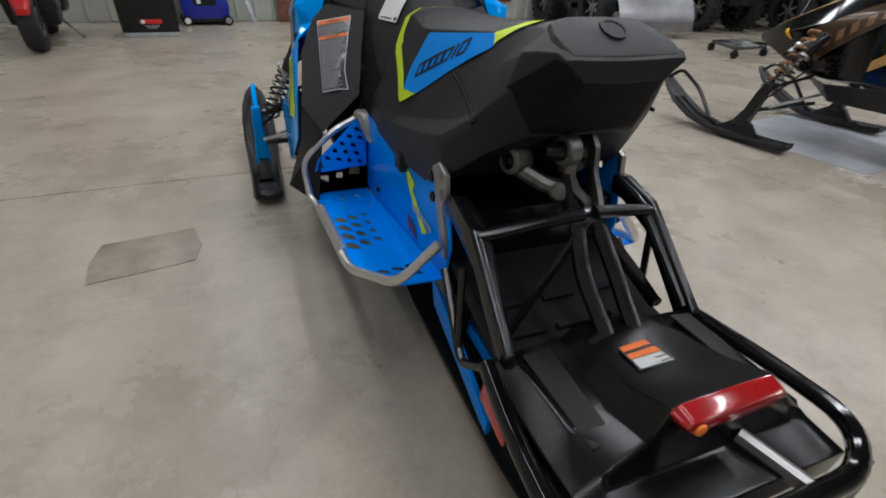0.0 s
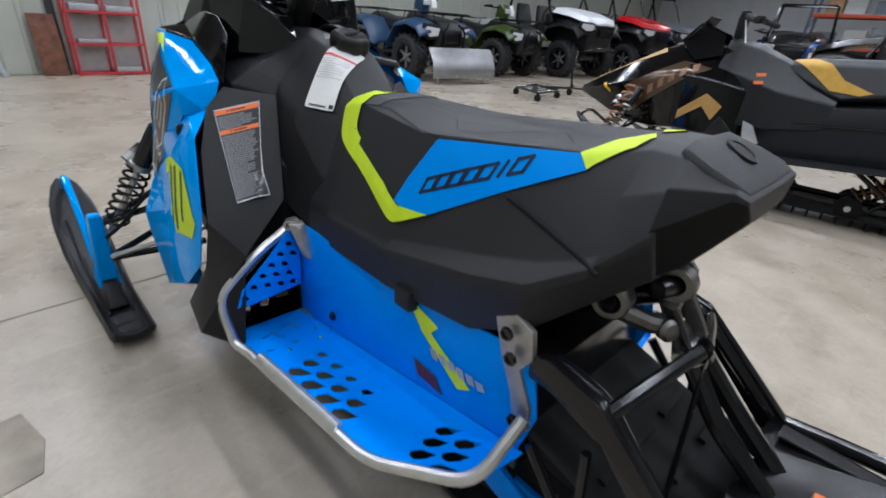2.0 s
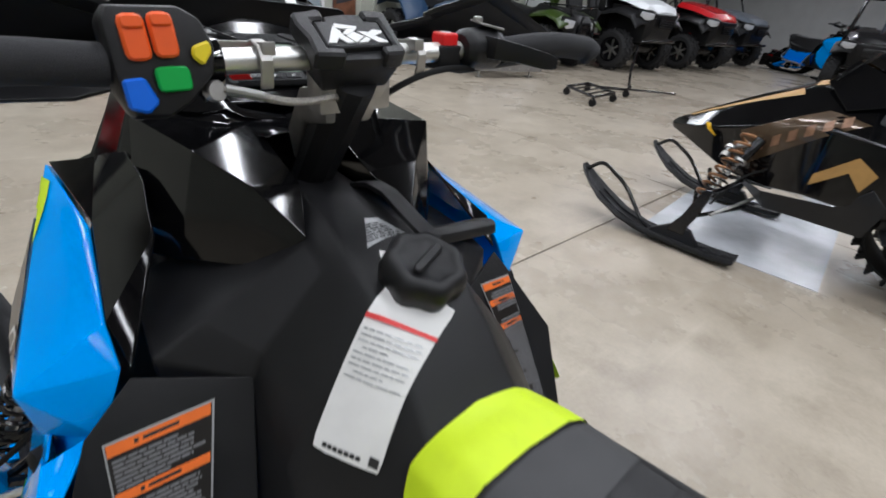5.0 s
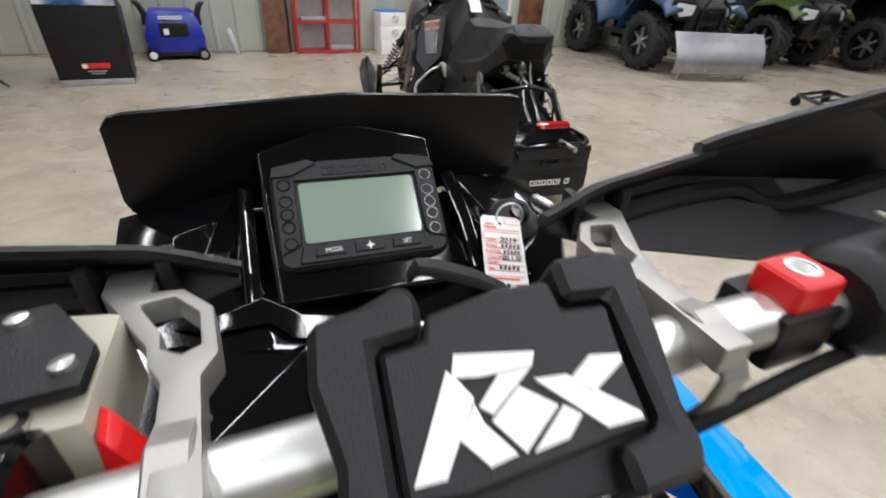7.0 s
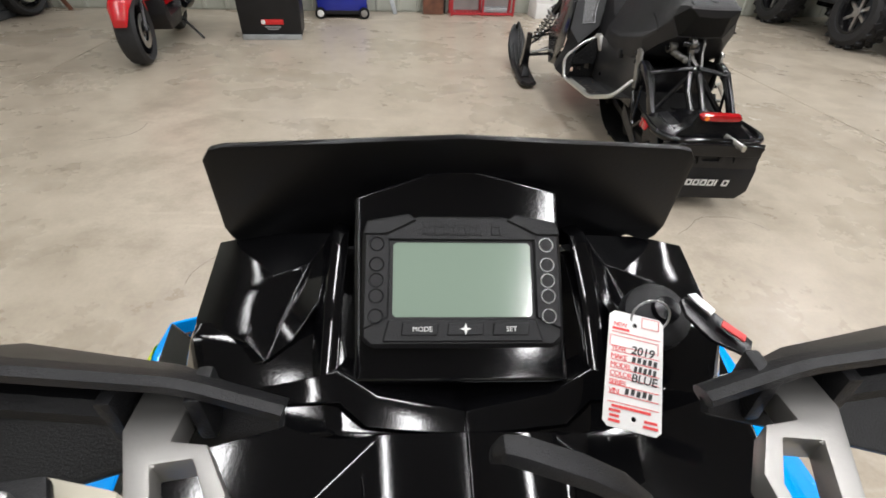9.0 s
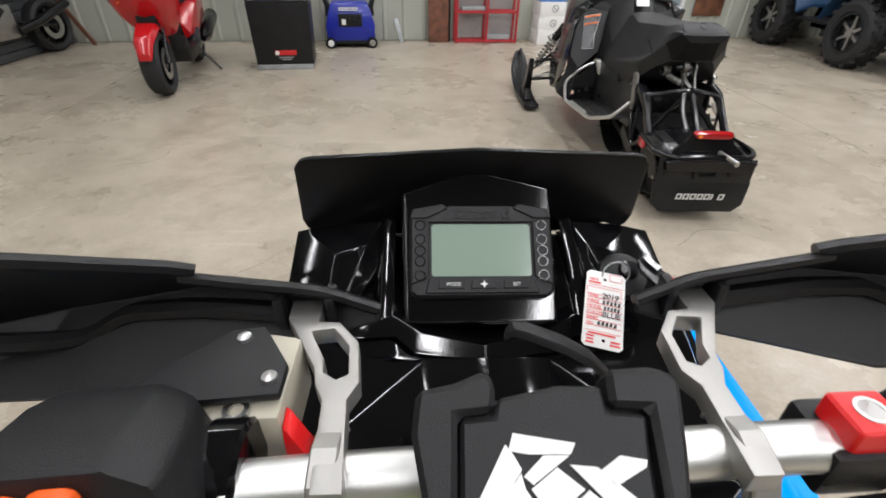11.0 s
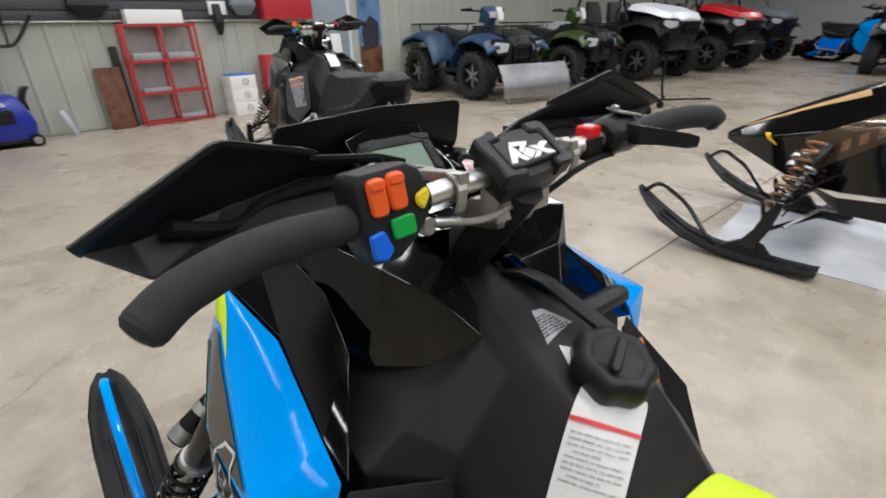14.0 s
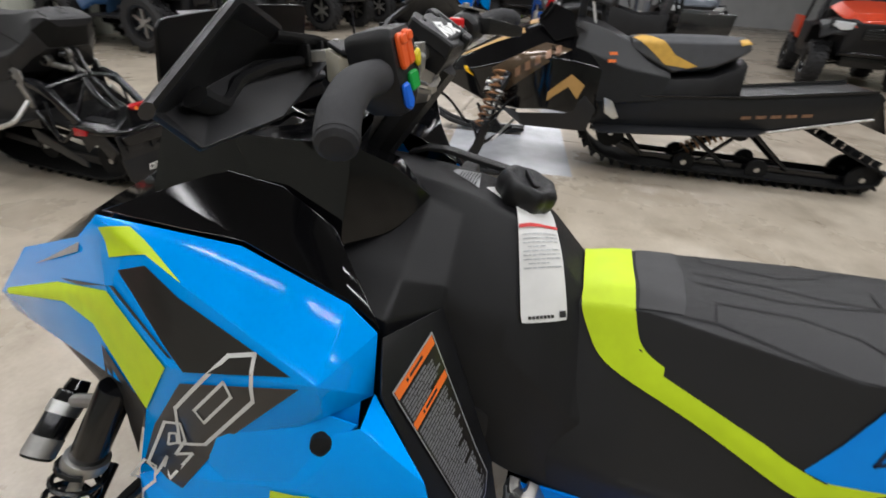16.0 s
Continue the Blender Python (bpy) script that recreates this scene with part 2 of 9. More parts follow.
def on_surface(hosts, edge_a, edge_b, way, lift=0.0012, steps=8, across=5, bm=None):
    """A thin sheet between two edges, laid on the hosts along a way (or one way a row), proud of them by lift."""
    from mathutils.bvhtree import BVHTree
    for h in hosts:
        if h.name not in TREES:
            TREES[h.name] = BVHTree.FromPolygons([v.co.copy() for v in h.data.vertices], [tuple(p.vertices) for p in h.data.polygons])
    trees = [TREES[h.name] for h in hosts]
    ways = [Vector(w).normalized() for w in way] if isinstance(way, list) else [Vector(way).normalized()] * len(edge_a)
    bm = bm or bmesh.new()
    rows = []
    n = len(edge_a) - 1
    for i in range(n * steps + 1):
        k, s = min(i // steps, n - 1), i / steps - min(i // steps, n - 1)
        a = Vector(edge_a[k]).lerp(Vector(edge_a[k + 1]), s)
        b = Vector(edge_b[k]).lerp(Vector(edge_b[k + 1]), s)
        w = ways[k].lerp(ways[k + 1], s).normalized()
        row = []
        for j in range(across + 1):
            p = a.lerp(b, j / across)
            best = None
            for t in trees:
                hit, normal, _, dist = t.ray_cast(p - w * 0.12, w, 0.3)
                if hit is not None and (best is None or dist < best[0]):
                    best = (dist, hit - w * lift)
            row.append(bm.verts.new(best[1] if best else p - w * lift))
        rows.append(row)
    for r, q in zip(rows, rows[1:]):
        for j in range(across):
            four = (r[j], r[j + 1], q[j + 1], q[j])
            if len({tuple(round(c, 5) for c in v.co) for v in four}) > 3:
                bm.faces.new(four)
            elif len({tuple(round(c, 5) for c in v.co) for v in four}) == 3:
                seen, three = set(), []
                for v in four:
                    key = tuple(round(c, 5) for c in v.co)
                    if key not in seen:
                        seen.add(key)
                        three.append(v)
                bm.faces.new(three)
    return bm


def stroke(hosts, pts, width, way, lift=0.002, bm=None, closed=False, steps=2):
    """A thin printed or stitched line along points on a surface."""
    bm = bm or bmesh.new()
    pts = [Vector(p) for p in pts]
    if closed:
        pts = pts + pts[:1]
    w = Vector(way).normalized()
    for a, b in zip(pts, pts[1:]):
        side = (b - a).cross(w).normalized() * width / 2
        run = (b - a).normalized() * width * 0.45
        on_surface(hosts, [a - run + side, b + run + side], [a - run - side, b + run - side], way, lift, steps, 1, bm)
    return bm


def quad_at(c, u, v):
    """A point in the quad c (front-top, rear-top, rear-bottom, front-bottom) at u, v."""
    c = [Vector(p) for p in c]
    return c[0].lerp(c[1], u).lerp(c[3].lerp(c[2], u), v)


def letters(text, size, m, depth=0.0008, spacing=1.0, shear=0.0, bold=0.0):
    """Raised lettering with the built-in font, its baseline start at m, facing m's z."""
    cu = bpy.data.curves.new("lettering", "FONT")
    cu.body, cu.size, cu.extrude, cu.space_character, cu.shear, cu.offset = text, size, depth, spacing, shear, bold
    cu.resolution_u = 3
    ob = new("lettering_tmp", cu)
    me = bpy.data.meshes.new_from_object(ob.evaluated_get(bpy.context.evaluated_depsgraph_get()))
    bm = bmesh.new()
    bm.from_mesh(me)
    bpy.data.objects.remove(ob)
    bpy.data.curves.remove(cu)
    bpy.data.meshes.remove(me)
    bmesh.ops.transform(bm, matrix=m, verts=bm.verts)
    return bm


def basis(p, right, up):
    """The pose at p whose x runs along right and whose y lies nearest to up."""
    x = Vector(right).normalized()
    y = Vector(up)
    y = (y - x * y.dot(x)).normalized()
    z = x.cross(y)
    return Matrix(((x.x, y.x, z.x, p[0]), (x.y, y.y, z.y, p[1]), (x.z, y.z, z.z, p[2]), (0, 0, 0, 1)))


def marks(count, width, height, m, depth=0.001, slant=0.0, stroke=0.24):
    """A maker's word mark as a row of plain open frames and bars, lying on m's x-y plane."""
    bm = bmesh.new()
    w = width / count
    t = height * stroke
    for i in range(count):
        x0, x1 = i * w + w * 0.07, (i + 1) * w - w * 0.07
        bars = [(x0, 0, x0 + t, height)] if i % 7 == 5 else [(x0, 0, x0 + t, height), (x0, 0, x1, t), (x1 - t, 0, x1, height), (x0, height - t, x1, height)]
        for a, b, c, d in bars:
            own = bmesh.new()
            bmesh.ops.create_cube(own, size=1.0, matrix=Matrix.Translation(((a + c) / 2, (b + d) / 2, depth / 2)) @ Matrix.Diagonal((c - a, d - b, depth, 1)))
            for v in own.verts:
                v.co.x += v.co.y * slant
            joined(bm, own)
    bmesh.ops.transform(bm, matrix=m, verts=bm.verts)
    return bm


def plate_on(m, outline, depth, bevel=0.001, bm=None):
    """A flat piece with a 2D outline on m's x-y plane, standing out by depth."""
    own = slab([(x, y, 0) for x, y in outline], depth, bevel, None, 1)
    own.normal_update()
    if max(v.co.z for v in own.verts) < depth * 0.5:
        bmesh.ops.translate(own, vec=(0, 0, depth), verts=own.verts)
    bmesh.ops.transform(own, matrix=m, verts=own.verts)
    return joined(bm, own)


def rect(w, h, x=0.0, y=0.0, cut=0.0):
    """A 2D rectangle round x, y, with its corners cut."""
    a, b = w / 2, h / 2
    if cut <= 0:
        return [(x - a, y - b), (x + a, y - b), (x + a, y + b), (x - a, y + b)]
    return [(x - a + cut, y - b), (x + a - cut, y - b), (x + a, y - b + cut), (x + a, y + b - cut), (x + a - cut, y + b), (x - a + cut, y + b), (x - a, y + b - cut), (x - a, y - b + cut)]

# ---- the hall ----
def floor_material():
    m = mat("worn_concrete", (0.43, 0.385, 0.32), 0.38, 0, 0.0)
    nt = m.node_tree
    b = nt.nodes["Principled BSDF"]
    tc = nt.nodes.new("ShaderNodeTexCoord")
    big, mid, fine = (nt.nodes.new("ShaderNodeTexNoise") for _ in range(3))
    for n, s, d in ((big, 0.9, 8), (mid, 5.5, 9), (fine, 60, 6)):
        n.inputs["Scale"].default_value, n.inputs["Detail"].default_value, n.inputs["Roughness"].default_value = s, d, 0.65
        nt.links.new(tc.outputs["Object"], n.inputs["Vector"])
    r1 = nt.nodes.new("ShaderNodeValToRGB")
    e = r1.color_ramp.elements
    e[0].position, e[0].color = 0.33, (0.325, 0.276, 0.213, 1)
    e[1].position, e[1].color = 0.67, (0.500, 0.440, 0.355, 1)
    add = nt.nodes.new("ShaderNodeMath")
    add.operation = "MULTIPLY_ADD"
    add.inputs[1].default_value = 0.45
    nt.links.new(mid.outputs["Fac"], add.inputs[0])
    half = nt.nodes.new("ShaderNodeMath")
    half.operation = "MULTIPLY"
    half.inputs[1].default_value = 0.55
    nt.links.new(big.outputs["Fac"], half.inputs[0])
    nt.links.new(half.outputs[0], add.inputs[2])
    nt.links.new(add.outputs[0], r1.inputs[0])
    mix = nt.nodes.new("ShaderNodeMixRGB")
    mix.blend_type, mix.inputs[0].default_value = "OVERLAY", 0.14
    nt.links.new(r1.outputs[0], mix.inputs[1])
    nt.links.new(fine.outputs["Fac"], mix.inputs[2])
    # dark stains, pale scuffs and rubbed streaks
    stain = nt.nodes.new("ShaderNodeTexNoise")
    stain.inputs["Scale"].default_value, stain.inputs["Detail"].default_value, stain.inputs["Roughness"].default_value = 2.3, 10, 0.7
    nt.links.new(tc.outputs["Object"], stain.inputs["Vector"])
    sr = nt.nodes.new("ShaderNodeValToRGB")
    sr.color_ramp.elements[0].position, sr.color_ramp.elements[0].color = 0.36, (0.62, 0.60, 0.57, 1)
    sr.color_ramp.elements[1].position, sr.color_ramp.elements[1].color = 0.52, (1, 1, 1, 1)
    nt.links.new(stain.outputs["Fac"], sr.inputs[0])
    mul = nt.nodes.new("ShaderNodeMixRGB")
    mul.blend_type, mul.inputs[0].default_value = "MULTIPLY", 0.55
    nt.links.new(mix.outputs[0], mul.inputs[1])
    nt.links.new(sr.outputs[0], mul.inputs[2])
    mp = nt.nodes.new("ShaderNodeMapping")
    mp.inputs["Rotation"].default_value, mp.inputs["Scale"].default_value = (0, 0, 0.7), (0.8, 9, 1)
    nt.links.new(tc.outputs["Object"], mp.inputs["Vector"])
    streak = nt.nodes.new("ShaderNodeTexNoise")
    streak.inputs["Scale"].default_value, streak.inputs["Detail"].default_value = 1.6, 7
    nt.links.new(mp.outputs[0], streak.inputs["Vector"])
    kr = nt.nodes.new("ShaderNodeValToRGB")
    kr.color_ramp.elements[0].position, kr.color_ramp.elements[0].color = 0.62, (0, 0, 0, 1)
    kr.color_ramp.elements[1].position, kr.color_ramp.elements[1].color = 0.78, (0.22, 0.21, 0.19, 1)
    nt.links.new(streak.outputs["Fac"], kr.inputs[0])
    scuff = nt.nodes.new("ShaderNodeMixRGB")
    scuff.blend_type, scuff.inputs[0].default_value = "ADD", 0.35
    nt.links.new(mul.outputs[0], scuff.inputs[1])
    nt.links.new(kr.outputs[0], scuff.inputs[2])
    nt.links.new(scuff.outputs[0], b.inputs["Base Color"])
    mr = nt.nodes.new("ShaderNodeMapRange")
    mr.inputs[3].default_value, mr.inputs[4].default_value = 0.15, 0.42
    nt.links.new(big.outputs["Fac"], mr.inputs[0])
    nt.links.new(mr.outputs[0], b.inputs["Roughness"])
    bp = nt.nodes.new("ShaderNodeBump")
    bp.inputs["Strength"].default_value, bp.inputs["Distance"].default_value = 0.12, 0.004
    nt.links.new(fine.outputs["Fac"], bp.inputs["Height"])
    nt.links.new(bp.outputs[0], b.inputs["Normal"])
    return m


CONCRETE = floor_material()
WALL = mat("painted_wall_panel", (0.40, 0.41, 0.355), 0.55, 0, 0.06, 3, 0.05, 80, rvary=0.08)
CEIL = mat("white_ceiling_panel", (0.13, 0.13, 0.13), 0.6, 0, 0.03, 2)

JOINT = mat("joint_filler", (0.10, 0.085, 0.07), 0.8, 0, 0.3, 30, 0.3, 200)
PATCH = mat("patched_concrete", (0.315, 0.268, 0.204), 0.38, 0, 0.3, 9, 0.4, 90, rvary=0.1)
SLAT = mat("dark_slatwall", (0.045, 0.047, 0.052), 0.5, 0, 0.1, 6, 0.05, 200)
DOOR = mat("pale_blue_door", (0.25, 0.30, 0.34), 0.45, 0, 0.05, 4, 0.05, 200)
SHUT = mat("dark_shutter", (0.07, 0.075, 0.08), 0.5, 0.3, 0.15, 8)
WHITE_WALL = mat("white_wall_paint", (0.62, 0.63, 0.64), 0.6, 0, 0.05, 2, 0.05, 120)

WALL_TURN = 6.6
BACK = pose(0, 8.42, 0, 0, 0, WALL_TURN)
FLOOR_TURN = pose(0, 1.40, 0, 0, 0, 3.35)
floor = tagged(link("floor", box(8, 1, -0.108, 44, 36, 0.2), JOINT), "worn beige polished concrete floor with stains and joints", "floor", kind="structure")
XS, YS = (-14.0, -3.07, 3.6, 10.0, 16.4, 30.0), (-18.0, -6.0, 0.0, 6.4, 18.0)
for x0, x1 in zip(XS, XS[1:]):
    for y0, y1 in zip(YS, YS[1:]):
        part("floor_slab", box((x0 + x1) / 2, (y0 + y1) / 2, -0.075, x1 - x0 - 0.009, y1 - y0 - 0.009, 0.15, 0.002, FLOOR_TURN, seg=1), CONCRETE, floor)
part("floor_patch", slab([(-0.84, 0.545, 0.0), (-0.825, 0.66, 0.0), (-0.86, 0.80, 0.0), (-1.00, 0.780, 0.0), (-1.17, 0.755, 0.0), (-1.185, 0.62, 0.0), (-1.165, 0.485, 0.0), (-1.00, 0.512, 0.0)], 0.003, 0.001), PATCH, floor, "darker repaired patch of concrete")
crack = bmesh.new()
wander = random.Random(11)
for x, y, turn, count in ((2.35, 0.35, 1.15, 9), (-1.0, 2.2, 1.3, 8), (1.3, 2.6, 0.1, 9), (2.6, 2.3, -0.7, 7), (-2.2, 3.6, 0.3, 7)):
    p = [(x, y)]
    for k in range(count):
        turn += wander.uniform(-0.5, 0.5)
        p.append((p[-1][0] + 0.07 * math.cos(turn), p[-1][1] + 0.07 * math.sin(turn)))
    for (ax, ay), (bx, by) in zip(p, p[1:]):
        n = Vector((ay - by, bx - ax)).normalized() * 0.0011
        q = [crack.verts.new(c) for c in ((ax - n.x, ay - n.y, 0.0012), (bx - n.x, by - n.y, 0.0012), (bx + n.x, by + n.y, 0.0012), (ax + n.x, ay + n.y, 0.0012))]
        crack.faces.new(q)
part("hairline_crack", crack, JOINT, floor, "", 0)["kind"] = "stuff"
tagged(link("ceiling", box(8, 1, 5.1, 40, 34, 0.2), CEIL), "grey metal ceiling of the hall", "ceiling", kind="structure")
north = tagged(link("wall_north", box(8, 0.15, 2.5, 40, 0.3, 5.0, m=BACK), WALL), "pale grey-green ribbed metal wall panels", "wall", kind="structure")


def wall_sheet(width, height, ribs):
    """A ribbed metal cladding sheet, ribs standing out towards -y."""
    step = width / ribs
    prof = []
    for k in range(ribs):
        x = k * step
        prof += [(x + 0.003, 0.0), (x + step - 0.075, 0.0), (x + step - 0.060, -0.016), (x + step - 0.028, -0.016), (x + step - 0.012, 0.0)]
    prof.append((width - 0.003, 0.0))
    rings = [[(x, y - 0.004, z) for x, y in prof] + [(width - 0.003, 0.004, z), (0.003, 0.004, z)] for z in (0.0, height)]
    return loft(rings)


first = None
for k in range(36):
    if first is None:
        first = part("wall_panel", wall_sheet(0.9, 4.96, 3), WALL, north)
        sheet = first
    else:
        sheet = new("wall_panel", first.data)
        sheet.parent = north
    sheet.matrix_basis = BACK @ Matrix.Translation((-5.4 + 0.9 * k, -0.006, 0.02))
west = tagged(link("wall_west", box(-5.15, 0, 2.5, 0.3, 20, 5.0), WALL), "pale grey-green metal wall", "wall", kind="structure")
for k in range(10):
    sheet = new("wall_panel", first.data)
    sheet.parent = west
    sheet.matrix_basis = pose(-4.994, -1.2 + 0.9 * k, 0.02, 0, 0, 90)
east = tagged(link("wall_east", box(26.15, 0, 2.5, 0.3, 34, 5.0), WHITE_WALL), "white painted wall with a red stripe", "wall", kind="structure")
part("wall_stripe", box(25.99, 0, 3.4, 0.012, 30, 0.5), mat("red_wall_stripe", (0.55, 0.03, 0.04), 0.5), east, "red painted stripe")
tagged(link("wall_south", box(8, -9.15, 2.5, 40, 0.3, 5.0), WALL), "pale grey-green metal wall", "wall", kind="structure")
# slatwall over the back wall, with its slots
slat = thing("slatwall", BACK, "dark grey slatwall display panel fixed above the wall base", "slatwall", kind="structure")
for k in range(9):
    part("slat", box(-0.55, -0.05, 1.42 + k * 0.12, 6.9, 0.03, 0.108, 0.004), SLAT, slat)
part("panel_backing", box(-0.55, -0.033, 1.9, 6.9, 0.012, 1.08), JOINT, slat)
part("bottom_rail", box(-0.55, -0.055, 1.352, 6.9, 0.04, 0.02, 0.003), ALU, slat)
# door, poster and shutter
dr = thing("door_1", BACK, "pale blue-grey closed metal door", "door", kind="structure")
part("door_leaf", box(3.62, -0.045, 1.04, 0.92, 0.05, 2.06, 0.006), DOOR, dr)
for dx in (-0.50, 0.50):
    part("door_frame", box(3.62 + dx, -0.05, 1.06, 0.06, 0.09, 2.12, 0.006), WHITE_WALL, dr)
part("door_handle", tube([(3.98, -0.075, 1.02), (3.98, -0.12, 1.02), (3.88, -0.12, 1.02)], 0.010, 0.015), STEEL, dr)
po = thing("poster", BACK, "tall printed poster with blue sky over brown ground", "poster")
part("poster_sheet", box(4.62, -0.035, 1.30, 0.52, 0.008, 1.90), mat("poster_blue", (0.10, 0.20, 0.36), 0.4, 0, 0.5, 3), po)
part("poster_ground", box(4.62, -0.041, 0.62, 0.52, 0.004, 0.54), mat("poster_brown", (0.13, 0.055, 0.03), 0.4, 0, 0.6, 6), po)
part("poster_shape", slab([(4.44, -0.044, 0.80), (4.80, -0.044, 0.88), (4.82, -0.044, 1.30), (4.62, -0.044, 1.42), (4.42, -0.044, 1.22)], 0.003, 0), mat("poster_dark", (0.03, 0.03, 0.04), 0.4, 0, 0.5, 9), po)
sh = thing("door_2", None, "dark roller shutter door in the side wall", "shutter", kind="structure")
for k in range(22):
    part("shutter_slat", box(-4.965, 7.05, 0.055 + k * 0.10, 0.03, 1.5, 0.092, 0.012), SHUT, sh)
for y in (6.26, 7.84):
    part("shutter_guide", box(-4.955, y, 1.12, 0.07, 0.08, 2.24, 0.008), CAST, sh)

# ---- the snowmobiles ----
def sided(s, bm):
    """Left-hand shapes as they are, or mirrored for the right-hand side."""
    return bm if s < 0 else mirror_x(bm, False)


def tread(parent, path, width, pitch, lug, material):
    """A rubber track belt along a closed path in the y-z plane, with cleats."""
    pts = [Vector((0, y, z)) for y, z in path]
    n = len(pts)
    w = width / 2
    outer, inner = [], []
    for i, p in enumerate(pts):
        d = (pts[(i + 1) % n] - pts[i - 1]).normalized()
        out = Vector((0, d.z, -d.y))
        outer.append(p)
        inner.append(p - out * 0.012)
    rings = [[Vector((-w, a.y, a.z)), Vector((w, a.y, a.z)), Vector((w, b.y, b.z)), Vector((-w, b.y, b.z))] for a, b in zip(outer, inner)]
    belt = loft(rings + [rings[0]], cap=False)
    track = part("track", belt, material, parent, "black rubber drive track")
    total, seglen = 0.0, []
    for i in range(n):
        seglen.append((pts[(i + 1) % n] - pts[i]).length)
    total = sum(seglen)
    lugs = bmesh.new()
    count = int(total / pitch)
    for k in range(count):
        s = k * total / count
        i = 0
        while s > seglen[i]:
            s -= seglen[i]
            i += 1
        a, b = pts[i], pts[(i + 1) % n]
        d = (b - a).normalized()
        out = Vector((0, d.z, -d.y))
        p = a + d * s
        for cx in (-0.66, 0.0, 0.66):
            c = p + Vector((cx * w, 0, 0))
            m = basis(c + out * lug / 2, (1, 0, 0), d)
            box(0, 0, 0, w * (0.5 if (k + int(cx > 0)) % 2 else 0.4), 0.014, lug, 0, m, lugs)
    ob = part("cleat", lugs, material, track)
    ob["kind"] = "stuff"
    return track


def smooth_loop(pts, r, n=5):
    """A closed 2D loop with rounded corners."""
    out = []
    m = len(pts)
    for i in range(m):
        a, b, c = Vector(pts[i - 1]), Vector(pts[i]), Vector(pts[(i + 1) % m])
        u, v = a - b, c - b
        d = min(r, u.length * 0.45, v.length * 0.45)
        p, q = b + u.normalized() * d, b + v.normalized() * d
        for k in range(n + 1):
            s = k / n
            out.append(tuple(p * (1 - s) ** 2 + b * 2 * s * (1 - s) + q * s * s))
    return out


def ski(parent, s, sc):
    """A moulded plastic ski with a loop handle, spindle and wear bar."""
    X = -0.556
    line = [(0.925, 0.040), (0.945, 0.030), (1.08, 0.022), (1.25, 0.020), (1.45, 0.030), (1.60, 0.066), (1.74, 0.135), (1.83, 0.205), (1.895, 0.262), (1.92, 0.285)]
    half = [0.058, 0.066, 0.068, 0.072, 0.080, 0.086, 0.086, 0.074, 0.048, 0.022]
    rings = []
    for (y, z), h in zip(line, half):
        rings.append([(X - h, y, z + 0.016), (X - h * 0.86, y, z + (0.034 if y < 1.8 else 0.020)), (X - h * 0.70, y, z + 0.022), (X - h * 0.16, y, z + 0.012), (X + h * 0.16, y, z + 0.012), (X + h * 0.70, y, z + 0.022), (X + h * 0.86, y, z + (0.034 if y < 1.8 else 0.020)), (X + h, y, z + 0.016),
                      (X + h * 0.9, y, z), (X + 0.014, y, z - 0.012 if z < 0.06 else z), (X - 0.014, y, z - 0.012 if z < 0.06 else z), (X - h * 0.9, y, z)])
    body = part("ski", sided(s, loft(rings, bevel=0.003, seg=1)), sc["ski"], parent, "black moulded plastic ski" if sc["ski"] is PLASTIC else "")
    part("ski_loop", sided(s, tube([(X, 1.885, 0.275), (X, 1.80, 0.35), (X, 1.62, 0.25), (X, 1.47, 0.075), (X, 1.42, 0.05)], 0.012, 0.06, flat=1.1)), sc["loop"], body)
    part("wear_bar", sided(s, tube([(X, 0.95, 0.016), (X, 1.5, 0.018)], 0.006, n=6)), STEEL, body)
    for y0 in (0.955, 1.035):
        step = loft([[(X - h, y, 0.030), (X - h * 0.5, y - d, 0.030 + t), (X, y + d * 0.4, 0.024 + t), (X + h * 0.5, y - d, 0.030 + t), (X + h, y, 0.030)] for h, y, t, d in ((0.056, y0, 0.012, 0.010), (0.056, y0 + 0.050, 0.022, 0.010), (0.050, y0 + 0.060, 0.002, 0.010))], bevel=0.002, seg=1)
        part("tail_ridge", sided(s, step), sc["ski"], body)
    for dx in (-0.034, 0.034):
        part("ski_rib", sided(s, loft([[(X + dx - 0.006, y, z), (X + dx - 0.003, y, z + 0.012), (X + dx + 0.003, y, z + 0.012), (X + dx + 0.006, y, z)] for y, z in ((1.10, 0.036), (1.45, 0.042), (1.62, 0.088), (1.76, 0.165))], bevel=0.002, seg=1)), sc["ski"], body)
    saddle = loft([[(X - 0.035, y, 0.045), (X - 0.022, y, z), (X + 0.022, y, z), (X + 0.035, y, 0.045)] for y, z in ((1.13, 0.05), (1.19, 0.12), (1.29, 0.13), (1.40, 0.06))], bevel=0.004, seg=1)
    part("ski_saddle", sided(s, saddle), sc["ski"], body)
    sp = loft([[(X - a, y - b, z), (X + a, y - b, z), (X + a, y + b, z), (X - a, y + b, z)] for y, z, a, b in ((1.26, 0.09, 0.034, 0.05), (1.25, 0.14, 0.032, 0.04), (1.22, 0.2, 0.026, 0.035), (1.19, 0.31, 0.022, 0.03), (1.17, 0.38, 0.018, 0.02))], bevel=0.005, seg=1)
    part("spindle", sided(s, sp), sc["spindle"], body)
    return body


